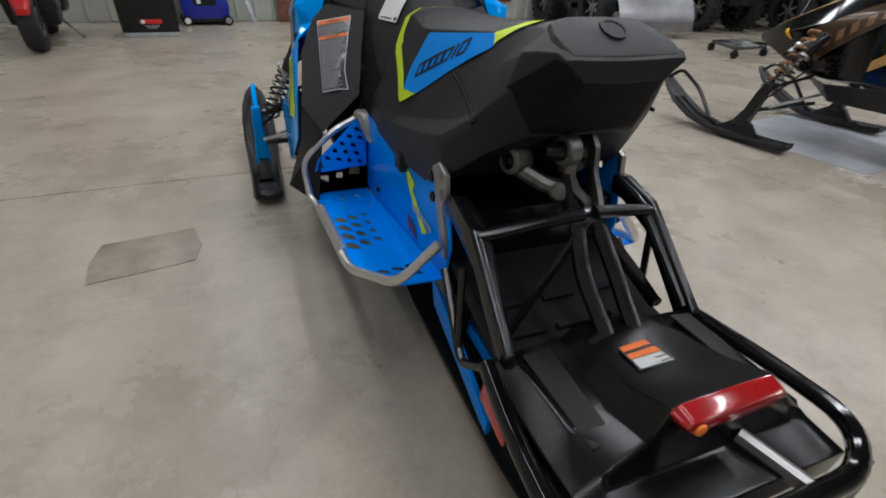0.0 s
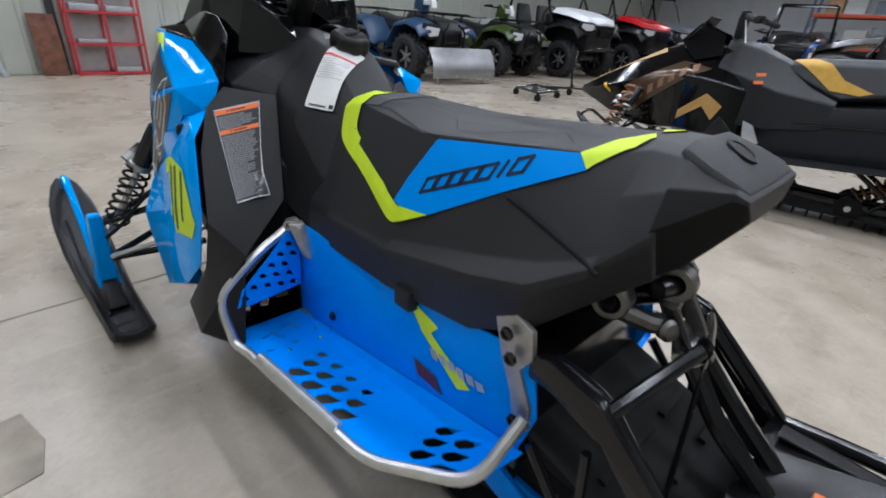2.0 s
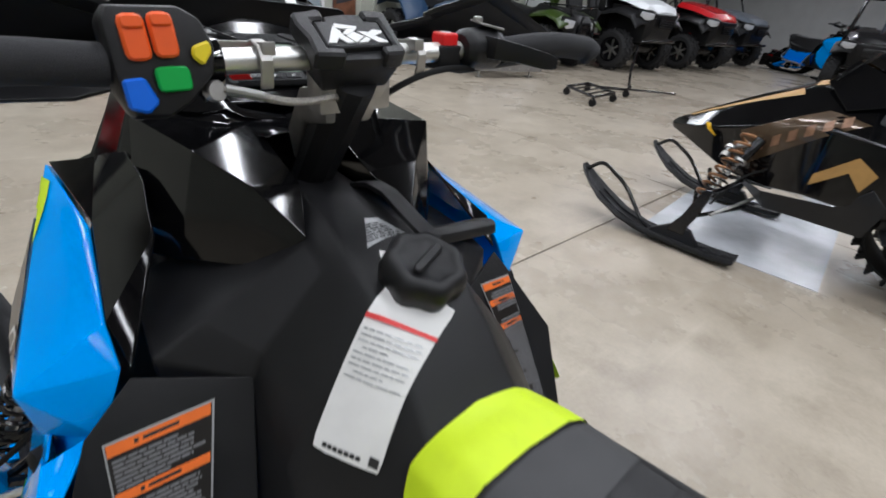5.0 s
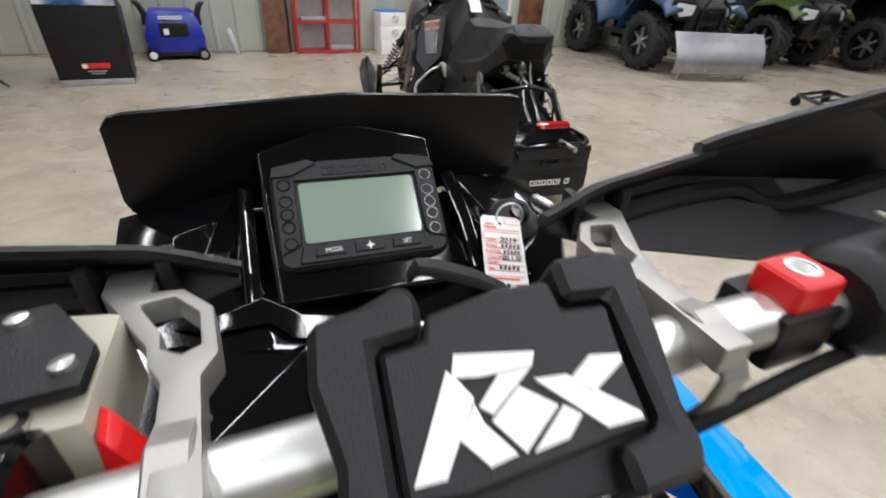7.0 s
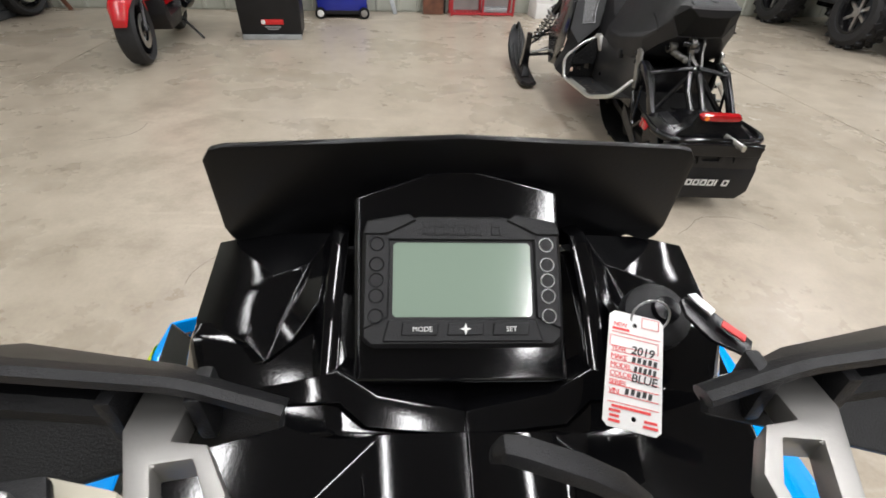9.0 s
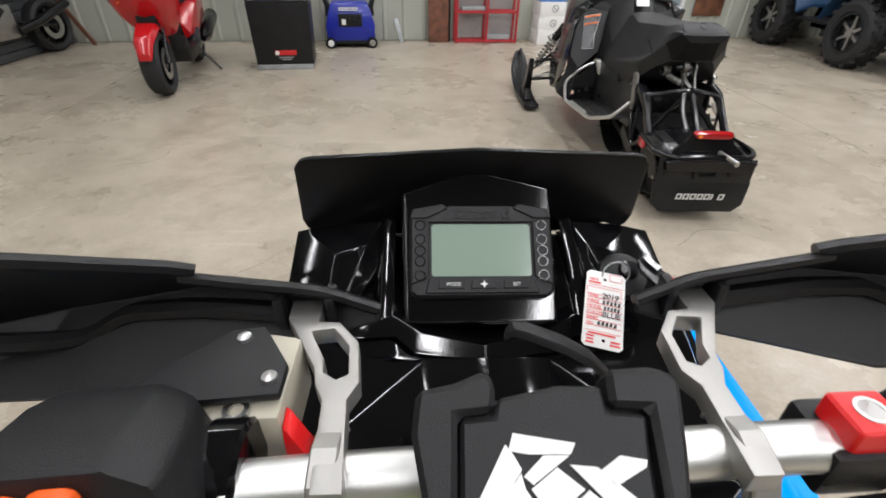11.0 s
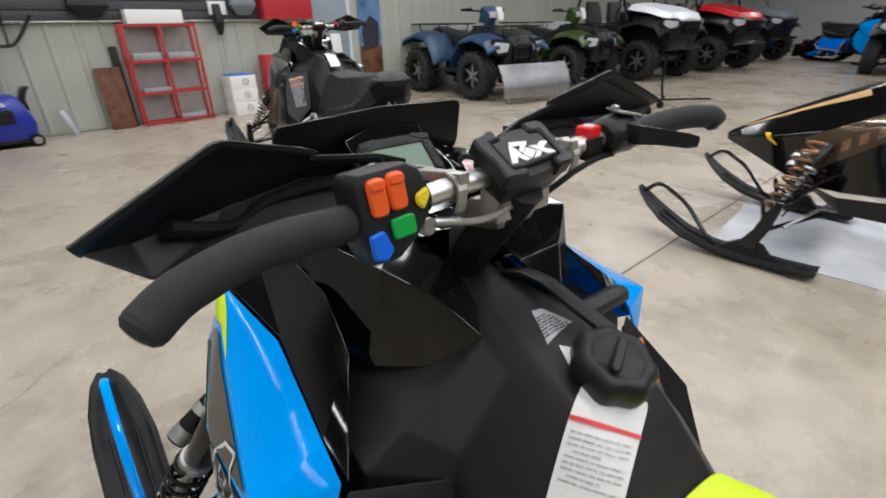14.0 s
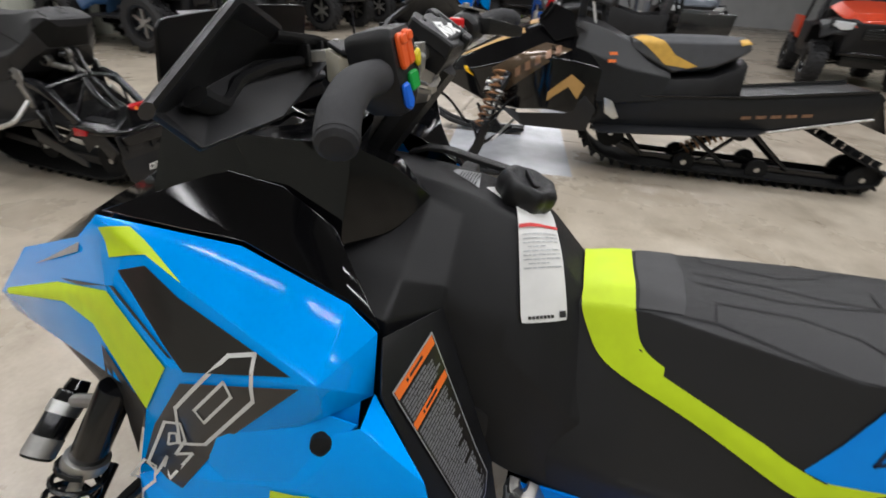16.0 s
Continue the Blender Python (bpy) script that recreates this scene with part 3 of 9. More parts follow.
def front_suspension(parent, s, sc):
    for name, pts, r, m in (("upper_arm", ((-0.545, 1.18, 0.34), (-0.30, 1.27, 0.42)), 0.011, FRAME), ("upper_arm", ((-0.545, 1.18, 0.34), (-0.30, 1.08, 0.42)), 0.011, FRAME),
                            ("lower_arm", ((-0.545, 1.21, 0.2), (-0.28, 1.30, 0.27)), 0.012, FRAME), ("lower_arm", ((-0.545, 1.21, 0.2), (-0.28, 1.02, 0.27)), 0.012, FRAME),
                            ("tie_rod", ((-0.54, 1.13, 0.24), (-0.26, 1.0, 0.33)), 0.009, ALU)):
        part(name, sided(s, tube(pts, r, n=8)), m, parent, "bare aluminium tie rod" if name == "tie_rod" else "")
    top, low = Vector((-0.345, 1.075, 0.655)), Vector((-0.515, 1.205, 0.30))
    d = (low - top).normalized()
    body = part("front_shock", sided(s, disc(top, top + d * 0.14, 0.027, bevel=0.004)), FRAME, parent, "black coil-over shock absorber")
    part("shock_collar", sided(s, disc(top + d * 0.135, top + d * 0.155, 0.034, bevel=0.003)), CAST, body)
    part("shock_rod", sided(s, disc(top + d * 0.14, low, 0.010)), STEEL, body)
    part("coil_spring", sided(s, spring(top + d * 0.15, low - d * 0.03, 0.036, 0.005, 7.5)), FRAME, body)
    res = Vector((-0.345, 1.200, 0.585))
    lean = Vector((-0.82, 0.0, -0.57)).normalized()
    can = part("reservoir", sided(s, disc(res + lean * -0.01, res + lean * 0.10, 0.024, bevel=0.004)), FRAME, body, "shock reservoir with a printed silver band")
    part("cap", sided(s, turned([(-0.03, 0.002), (-0.03, 0.016), (-0.012, 0.019), (-0.008, 0.012)], res, lean, 16)), GLOSS, can)
    part("band", sided(s, disc(res + lean * 0.008, res + lean * 0.028, 0.0255)), ALU, can)
    part("band", sided(s, disc(res + lean * 0.065, res + lean * 0.095, 0.0252)), CAST, can)
    part("bridge", sided(s, tube([res + lean * 0.005, top + d * 0.03], 0.012)), CAST, body)
    part("brake_hose", sided(s, tube([(-0.30, 0.98, 0.52), (-0.40, 1.08, 0.46), (-0.50, 1.14, 0.33), (-0.54, 1.15, 0.3)], 0.006, 0.06, n=6)), RUBBER, parent)


def body_panels(parent, sc):
    """Fairings, hood, side panels, console and tank."""
    made = {}
    fair = {"A": (-0.300, 1.055, 0.940), "A2": (-0.300, 1.066, 0.902), "B": (-0.276, 0.849, 0.922), "C": (-0.290, 0.690, 0.879), "D": (-0.289, 0.652, 0.842),
            "E": (-0.320, 0.646, 0.762), "F": (-0.380, 0.690, 0.822), "H": (-0.322, 0.965, 0.907), "G": (-0.384, 0.900, 0.786), "J": (-0.336, 1.037, 0.838),
            "N": (-0.205, 1.535, 0.630), "T": (-0.185, 1.44, 0.745), "T2": (-0.24, 1.20, 0.845), "K": (-0.380, 0.972, 0.694), "L": (-0.392, 1.030, 0.520), "M": (-0.386, 0.90, 0.60), "Q": (-0.372, 0.690, 0.760),
            "N2": (-0.226, 1.475, 0.612), "K2": (-0.337, 1.135, 0.69)}
    faces = ["A H B", "H F C B", "F D C", "F E D", "A A2 J H", "H J G", "H G F", "A2 A T2", "A2 T2 J", "T2 T N", "T2 N J", "J N K2", "J K2 K G", "N N2 K2", "G K L M F", "F M Q", "F Q E"]
    low = {"a": (-0.375, 0.640, 0.765), "b": (-0.398, 0.550, 0.735), "c": (-0.424, 0.503, 0.565), "d": (-0.432, 0.545, 0.42), "n": (-0.448, 0.63, 0.335), "e": (-0.45, 0.83, 0.245), "f": (-0.43, 1.03, 0.305), "p": (-0.452, 0.94, 0.44),
           "g": (-0.392, 1.03, 0.52), "h": (-0.412, 0.715, 0.662), "i": (-0.434, 0.675, 0.52), "j": (-0.33, 0.640, 0.78), "q": (-0.436, 0.77, 0.50), "r": (-0.30, 1.16, 0.33), "u": (-0.36, 0.80, 0.22)}
    lfaces = ["a b h", "b c i h", "c d i", "i d n e p q", "h i q g", "q p g", "p e f", "p f g", "a h g", "j b a", "f r g", "e u r f", "n u e"]
    side = {"D": (-0.283, 0.648, 0.830), "S": (-0.170, 0.598, 0.812), "R": (-0.224, 0.488, 0.572), "M": (-0.362, 0.424, 0.474), "X": (-0.412, 0.500, 0.545), "W": (-0.388, 0.545, 0.70), "N": (-0.336, 0.628, 0.786),
            "B": (-0.485, 0.437, 0.300), "P": (-0.455, 0.62, 0.285), "Y": (-0.424, 0.53, 0.42), "U": (-0.30, 0.55, 0.22), "V": (-0.40, 0.40, 0.235)}
    sfaces = ["D S N", "N S R M", "N M X W", "M B P Y X", "B V U P", "M V B"]
    cowl = {"A": (-0.296, 1.05, 0.945), "B": (-0.272, 0.849, 0.926), "C": (-0.287, 0.690, 0.880), "D": (-0.280, 0.652, 0.838), "c": (-0.222, 0.740, 0.944), "e": (-0.214, 0.93, 1.00), "f": (-0.240, 1.00, 0.960), "g": (-0.21, 0.82, 0.985)}
    for s in (-1, 1):
        fs, ls = shell(fair, faces, 0.004, 0.004, 2), shell(low, lfaces, 0.004, 0.006, 2)
        if s > 0:
            for v in fs.verts:
                k = min(1.0, max(0.0, (-v.co.x - 0.29) / 0.09))
                v.co.x -= 0.026 * k * k * (3 - 2 * k)
            for v in ls.verts:
                v.co.x += 0.05
                v.co.y += 0.12 * min(1.0, max(0.0, (0.95 - v.co.y) / 0.2))
        fa = part("side_fairing", sided(s, fs), sc["paint"], parent, sc["paint_label"])
        lo = part("lower_fairing", sided(s, ls), sc["paint"], parent, "", 55)
        ss = shell(side, sfaces, 0.004, 0.006, 2)
        if s > 0:
            for v in ss.verts:
                v.co.x += 0.04 * min(1.0, max(0.0, (-v.co.x - 0.27) / 0.1))
        sd = part("side_panel", sided(s, ss), PLASTIC, parent)
        if s > 0:
            rod = loft([[(x, y - w, z - 0.010), (x, y - w * 0.8, z + 0.006), (x, y, z + 0.011), (x, y + w * 0.8, z + 0.006), (x, y + w, z - 0.010)] for x, y, z, w in ((0.118, 0.648, 0.900, 0.012), (0.140, 0.650, 0.899, 0.019), (0.235, 0.660, 0.886, 0.021), (0.268, 0.664, 0.880, 0.019), (0.278, 0.665, 0.876, 0.012))], bevel=0.003)
            part("panel_ledge", rod, PLASTIC, parent, "black rubber panel ledge")
        rear = {"F": (-0.376, 0.716, 0.806), "Q": (-0.366, 0.690, 0.76), "a": (-0.371, 0.645, 0.764), "h": (-0.407, 0.722, 0.664), "q": (-0.416, 0.83, 0.55), "L": (-0.390, 1.025, 0.522), "M": (-0.382, 0.90, 0.606), "G": (-0.380, 0.86, 0.70)}
        if s < 0:
            back = {"a": (-0.318, 0.662, 0.792), "b": (-0.352, 0.735, 0.800), "c": (-0.366, 0.900, 0.66), "d": (-0.385, 0.760, 0.635), "e": (-0.352, 0.655, 0.735)}
            part("inner_panel", shell(back, ["a b c d e"], 0.003, 0.0, 1), sc["paint"], parent)
            part("inner_fairing", sided(s, shell(rear, ["F Q a h G", "G h q M", "M q L"], 0.003, 0.002, 1)), sc["paint"], parent)
        part("cowl_panel", sided(s, shell(cowl, ["A B g e f", "B C D c g"], 0.004, 0.003, 2)), GLOSS, parent, "gloss black cowl panel")
        made[s] = (fa, lo, sd)
        lat = sided(s, turned([(0, 0.018), (0.01, 0.017), (0.014, 0.012), (0.016, 0.001)], (-0.376, 0.690, 0.722), (-1, -0.3, 0.1), 14))
        part("panel_latch", lat, RUBBER, parent, "black rubber panel latch")
    hood = [(0.855, ((0, 1.022), (0.085, 1.040), (0.165, 1.028), (0.205, 0.97), (0.2, 0.90))), (0.915, ((0, 1.03), (0.098, 1.062), (0.190, 1.070), (0.222, 0.985), (0.22, 0.88))),
            (1.0, ((0, 1.06), (0.105, 1.085), (0.198, 1.068), (0.242, 0.962), (0.24, 0.86))), (1.04, ((0, 1.062), (0.12, 1.056), (0.188, 0.955), (0.284, 0.940), (0.26, 0.84))),
            (1.065, ((0, 1.0), (0.10, 0.985), (0.185, 0.938), (0.282, 0.918), (0.26, 0.82))), (1.12, ((0, 0.945), (0.1, 0.935), (0.185, 0.900), (0.274, 0.886), (0.26, 0.80))), (1.28, ((0, 0.855), (0.09, 0.845), (0.160, 0.815), (0.215, 0.780), (0.21, 0.70))),
            (1.46, ((0, 0.745), (0.08, 0.735), (0.135, 0.715), (0.182, 0.680), (0.17, 0.60))), (1.60, ((0, 0.66), (0.06, 0.65), (0.10, 0.63), (0.14, 0.585), (0.13, 0.53))), (1.63, ((0, 0.60), (0.05, 0.595), (0.09, 0.58), (0.11, 0.56), (0.1, 0.52)))]
    part("hood", half_loft(hood, 0.006), GLOSS, parent, "gloss black faceted hood", 14)
    belly = [(0.50, ((0, 0.66), (0.20, 0.64), (0.25, 0.40), (0.22, 0.22))), (0.75, ((0, 0.86), (0.24, 0.80), (0.33, 0.45), (0.24, 0.20))), (1.0, ((0, 0.93), (0.27, 0.86), (0.33, 0.50), (0.24, 0.20))),
             (1.25, ((0, 0.88), (0.19, 0.80), (0.26, 0.52), (0.20, 0.24))), (1.5, ((0, 0.70), (0.11, 0.66), (0.17, 0.50), (0.14, 0.40)))]
    part("belly_pan", half_loft(belly, 0.01), PLASTIC, parent)
    tank = [(0.80, ((0, 0.975), (0.04, 0.972), (0.065, 0.948), (0.16, 0.890), (0.245, 0.868), (0.25, 0.70))), (0.735, ((0, 0.972), (0.042, 0.968), (0.070, 0.946), (0.165, 0.893), (0.255, 0.858), (0.25, 0.70))),
            (0.655, ((0, 0.962), (0.045, 0.958), (0.074, 0.940), (0.205, 0.868), (0.260, 0.836), (0.245, 0.66))), (0.598, ((0, 0.954), (0.052, 0.948), (0.080, 0.928), (0.158, 0.840), (0.172, 0.808), (0.232, 0.60))),
            (0.50, ((0, 0.930), (0.058, 0.922), (0.086, 0.892), (0.148, 0.815), (0.176, 0.758), (0.216, 0.56))), (0.46, ((0, 0.898), (0.062, 0.888), (0.092, 0.858), (0.146, 0.786), (0.178, 0.725), (0.213, 0.54))), (0.42, ((0, 0.856), (0.064, 0.846), (0.096, 0.816), (0.140, 0.752), (0.178, 0.690), (0.210, 0.53))),
            (0.385, ((0, 0.822), (0.066, 0.810), (0.098, 0.778), (0.136, 0.716), (0.174, 0.655), (0.206, 0.515))), (0.33, ((0, 0.78), (0.070, 0.77), (0.10, 0.748), (0.134, 0.698), (0.170, 0.640), (0.20, 0.51)))]
    made["tank"] = part("fuel_tank", half_loft(tank, 0.006), PLASTIC, parent, "matte black plastic fuel tank and console")
    for s in (-1, 1):
        dx = 0.0 if s < 0 else -0.016
        top = (-0.166, 0.739, 1.040) if s < 0 else (-0.157, 0.722, 1.054)
        pod = {"T": (-0.072 + dx, 0.654, 0.944), "U": (-0.125 + dx, 0.680, 0.904), "V": (-0.198, 0.747, 0.902), "a": top, "b": (-0.052, 0.712, 0.992), "c": (-0.236, 0.80, 0.90), "d": (-0.055, 0.86, 1.035), "e": (-0.20, 0.90, 1.045), "f": (-0.118 + dx * 0.5, 0.70, 1.003)}
        part("console_pod", sided(s, shell(pod, ["T U f", "U V a f", "T f b", "f a d b", "a e d", "V c e a"], 0.004, 0.0045, 2)), GLOSS, parent, "gloss black angular console pod", 24)
    part("steering_column", tube([(0, 0.67, 1.13), (0, 0.80, 0.95)], 0.03), PLASTIC, parent)
    part("steering_bracket", loft([[(-0.045, y, z), (0.045, y, z), (0.03, y + 0.02, z - 0.05), (-0.03, y + 0.02, z - 0.05)] for y, z in ((0.66, 1.125), (0.72, 1.11), (0.76, 1.05))], bevel=0.004), CAST, parent)
    return made


def seat_group(parent):
    st = [(0.425, ((0, 0.790), (0.055, 0.785), (0.082, 0.765), (0.112, 0.725), (0.184, 0.60), (0.189, 0.585), (0.194, 0.57), (0.205, 0.505))),
          (0.402, ((0, 0.831), (0.055, 0.828), (0.086, 0.811), (0.116, 0.752), (0.190, 0.60), (0.195, 0.585), (0.199, 0.57), (0.207, 0.506))),
          (0.355, ((0, 0.842), (0.058, 0.839), (0.090, 0.822), (0.128, 0.748), (0.198, 0.60), (0.202, 0.585), (0.205, 0.57), (0.210, 0.507))),
          (0.30, ((0, 0.848), (0.062, 0.845), (0.096, 0.828), (0.140, 0.744), (0.207, 0.60), (0.211, 0.585), (0.213, 0.57), (0.213, 0.509))),
          (0.05, ((0, 0.842), (0.080, 0.840), (0.152, 0.822), (0.204, 0.660), (0.214, 0.622), (0.233, 0.602), (0.235, 0.585), (0.224, 0.515))),
          (-0.17, ((0, 0.860), (0.080, 0.857), (0.130, 0.842), (0.162, 0.765), (0.199, 0.671), (0.231, 0.645), (0.233, 0.622), (0.220, 0.535))),
          (-0.27, ((0, 0.868), (0.075, 0.865), (0.117, 0.850), (0.150, 0.788), (0.195, 0.698), (0.225, 0.670), (0.226, 0.652), (0.210, 0.58))),
          (-0.35, ((0, 0.880), (0.060, 0.878), (0.092, 0.870), (0.148, 0.815), (0.187, 0.736), (0.199, 0.722), (0.198, 0.710), (0.165, 0.655))),
          (-0.405, ((0, 0.879), (0.060, 0.878), (0.095, 0.869), (0.140, 0.836), (0.153, 0.802), (0.159, 0.782), (0.157, 0.772), (0.115, 0.700)))]
    for i, (y, prof) in enumerate(st):
        st[i] = (y, prof + ((0.0, prof[-1][1] - 0.004),))
    seat = part("seat", half_loft(st, 0.0045, 2), VINYL, parent, "black vinyl seat with contrasting side inserts", 19)
    for s in (-1, 1):
        part("piping", sided(s, tube([(-0.163, -0.176, 0.764), (-0.169, -0.230, 0.751), (-0.1785, -0.285, 0.737), (-0.187, -0.325, 0.728), (-0.199, -0.362, 0.718)], 0.0042, n=8)), RUBBER, seat, "black piping along the seat seam")
    tail = [(-0.398, ((0, 0.881), (0.062, 0.880), (0.097, 0.871), (0.142, 0.838), (0.163, 0.784), (0.112, 0.700), (0, 0.695))), (-0.430, ((0, 0.871), (0.062, 0.870), (0.104, 0.862), (0.136, 0.844), (0.146, 0.808), (0.098, 0.726), (0, 0.722))),
            (-0.468, ((0, 0.848), (0.062, 0.849), (0.104, 0.850), (0.121, 0.847), (0.124, 0.838), (0.082, 0.782), (0, 0.778))), (-0.484, ((0, 0.836), (0.060, 0.837), (0.100, 0.839), (0.113, 0.839), (0.115, 0.834), (0.078, 0.806), (0, 0.802)))]
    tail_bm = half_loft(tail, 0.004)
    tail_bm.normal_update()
    # downward faces take the darker rubber black as painted-in shade; the cover is all plastic
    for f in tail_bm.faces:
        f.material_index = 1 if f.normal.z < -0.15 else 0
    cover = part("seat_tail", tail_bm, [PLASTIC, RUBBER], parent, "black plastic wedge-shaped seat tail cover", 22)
    pad = [(-0.384, ((0, 0.884), (0.056, 0.883), (0.082, 0.877), (0.086, 0.870), (0, 0.870))), (-0.392, ((0, 0.889), (0.062, 0.888), (0.092, 0.881), (0.098, 0.870), (0, 0.868))), (-0.430, ((0, 0.876), (0.062, 0.875), (0.106, 0.868), (0.112, 0.856), (0, 0.85))), (-0.464, ((0, 0.853), (0.062, 0.854), (0.106, 0.855), (0.112, 0.846), (0, 0.84))), (-0.478, ((0, 0.843), (0.058, 0.843), (0.098, 0.845), (0.102, 0.838), (0, 0.83)))]
    part("tail_pad", half_loft(pad, 0.004), VINYL, cover, "raised black vinyl tail pad", 30)
    part("emblem", turned([(0, 0.024), (0.002, 0.024), (0.002, 0.019), (0.0005, 0.018)], (0, -0.432, 0.8745), (0, -0.55, 1), 28), PLASTIC, cover)
    return seat


def running_gear(parent, sc):
    # tunnel
    tn = [(-0.30, ((0, 0.505), (0.205, 0.505), (0.21, 0.30), (0, 0.30))), (0.46, ((0, 0.49), (0.205, 0.49), (0.21, 0.26), (0, 0.26)))]
    part("tunnel", half_loft(tn, 0.004), FRAME, parent)
    for s in (-1, 1):
        plate = slab([(-0.214, 0.455, 0.525), (-0.214, 0.0, 0.522), (-0.214, -0.24, 0.548), (-0.214, -0.275, 0.60), (-0.214, -0.31, 0.52), (-0.214, -0.325, 0.44), (-0.214, -0.30, 0.352), (-0.214, -0.1, 0.288), (-0.214, 0.36, 0.248), (-0.214, 0.455, 0.26)], 0.006, 0.002)
        ts = part("tunnel_side", sided(s, plate), sc["metal"], parent, sc["metal_label"])
        holes = []
        for i in range(4):
            for j in range(3):
                y = 0.205 - i * 0.062 + j * 0.012
                holes.append(teardrop(-0.352 + j * 0.037, y, (0.030, 0.023, 0.016)[j], (0.018, 0.0155, 0.011)[j], 2.2))
        for i in range(2):
            for j in range(3):
                holes.append(teardrop(-0.315 + j * 0.037 - 0.008 * i, -0.178 - i * 0.058 + 0.006 * j, 0.026, 0.0165, 2.1))
        for cx, cy in ((-0.274, 0.408), (-0.328, 0.392)):
            holes.append([(cx + u, cy + v) for u, v in ((0.018, -0.030), (0.012, -0.031), (-0.003, 0.005), (-0.030, -0.002), (-0.031, 0.004), (0.002, 0.013))])
        for cx, cy in ((-0.365, 0.330), (-0.300, 0.325)):
            holes.append(teardrop(cx, cy, 0.012, 0.0045, 2.7))
        outline = [(-0.216, 0.474), (-0.412, 0.474), (-0.402, 0.36), (-0.382, -0.11), (-0.315, -0.30), (-0.216, -0.315)]

        def lay(x, y):
            z = 0.252 + (0.37 - y) * 0.075 if y > -0.11 else 0.288 + (-0.11 - y) * 0.36
            return (x, y, z)
        part("running_board", sided(s, pierced(outline, holes, lay)), sc["metal"], ts)
        rail = [(-0.222, 0.452, 0.518), (-0.336, 0.424, 0.474), (-0.434, 0.442, 0.372), (-0.424, 0.395, 0.262), (-0.410, 0.362, 0.254), (-0.390, -0.113, 0.293), (-0.322, -0.303, 0.362), (-0.236, -0.318, 0.455)]
        part("foot_rail", sided(s, tube(rail, 0.0115, 0.045, n=10)), ALU, ts, "bare aluminium foot rail")
        part("edge_trim", sided(s, tube([(-0.406, 0.30, 0.272), (-0.393, -0.02, 0.296)], 0.0145, n=8, flat=0.6)), ALU, ts)
        toe_out = [(0.0, 0.0), (0.03, -0.010), (0.105, -0.078), (0.165, -0.130), (0.182, -0.172), (0.150, -0.178), (0.004, -0.172)]
        th = [teardrop(0.030 + i * 0.026 - j * 0.010, -0.046 - i * 0.022 - j * 0.030, 0.0115, 0.0075, 0.7) for j in range(4) for i in range(6 - j) if 0.018 < 0.030 + i * 0.026 - j * 0.010 and -0.046 - i * 0.022 - j * 0.030 > -0.160]
        tb = pierced(toe_out, th, lambda u, v: (u, v, 0), 0.003)
        for v in tb.verts:
            v.co = Vector((-0.218 - v.co.x, 0.436 + v.co.z * 1.0 - 0.02 * (v.co.x / 0.19), 0.520 + v.co.y))
        bmesh.ops.recalc_face_normals(tb, faces=tb.faces)
        part("toe_plate", sided(s, tb), sc["metal"], ts, "perforated blue toe plate" if sc["metal"] is BLUE_METAL else "")
        tx = pierced([(-0.216, 0.50), (-0.216, 0.24), (-0.42, 0.24), (-0.42, 0.34)], [[(-0.236 + x, 0.300 + z) for x, z in ((0, 0.040), (-0.038, 0.044), (-0.042, 0.006), (-0.004, 0.0))], [(-0.300 + x, 0.292 + z) for x, z in ((0, 0.026), (-0.022, 0.026), (-0.024, 0.004), (-0.002, 0.0))], [(-0.350 + x, 0.278 + z) for x, z in ((0, 0.034), (-0.030, 0.034), (-0.032, 0.004), (-0.002, 0.0))]], lambda u, v: (u, 0.47, v), 0.004)
        part("toe_box", sided(s, tx), sc["metal"], ts)
        for bx, by, bz in ((-0.2175, 0.281, 0.321),):
            part("bolt", sided(s, turned([(0, 0.012), (0.003, 0.012), (0.003, 0.0085), (0.008, 0.008), (0.009, 0.002)], (bx, by, bz), (-1, 0, 0), 12)), FRAME, ts)
        for bx, by in ((-0.245, 0.300), (-0.330, 0.300), (-0.235, 0.345), (-0.24, 0.16)):
            part("rivet", sided(s, turned([(0, 0.0045), (0.002, 0.004), (0.003, 0.001)], (bx, by, lay(bx, by)[2]), (0, 0, 1), 8)), BRASS, ts)
        part("seat_clip", sided(s, loft([[(-0.205, 0.02, z), (-0.236, 0.015, z), (-0.236, -0.03, z), (-0.205, -0.035, z)] for z in (0.50, 0.515, 0.545)], bevel=0.004)), PLASTIC, parent)
        hk = loft([[(-0.213 - a * w, y - b, z) for a, b in ((0, 0), (0.030, 0.004), (0.034, 0.016), (0.020, 0.030), (0, 0.034))] for y, z, w in ((0.462, 0.512, 0.6), (0.456, 0.535, 1.0), (0.440, 0.530, 1.1), (0.425, 0.500, 0.9), (0.418, 0.462, 0.6), (0.414, 0.440, 0.35))], bevel=0.004)
        joined(hk, turned([(-0.006, 0.013), (0.010, 0.013), (0.010, 0.006), (-0.006, 0.006), (-0.006, 0.013)], (-0.240, 0.438, 0.522), (-0.6, -0.8, 0.2), 12))
        part("rail_hook", sided(s, hk), CAST, parent)
        pl = slab([(-0.222, -0.225, 0.592), (-0.222, -0.262, 0.612), (-0.222, -0.298, 0.598), (-0.222, -0.305, 0.55), (-0.222, -0.285, 0.52), (-0.222, -0.315, 0.46), (-0.222, -0.318, 0.415), (-0.222, -0.288, 0.408), (-0.222, -0.272, 0.47), (-0.222, -0.245, 0.53)], 0.013, 0.004)
        bracket = part("link_bracket", sided(s, pl), CAST, parent, "cast aluminium suspension bracket")
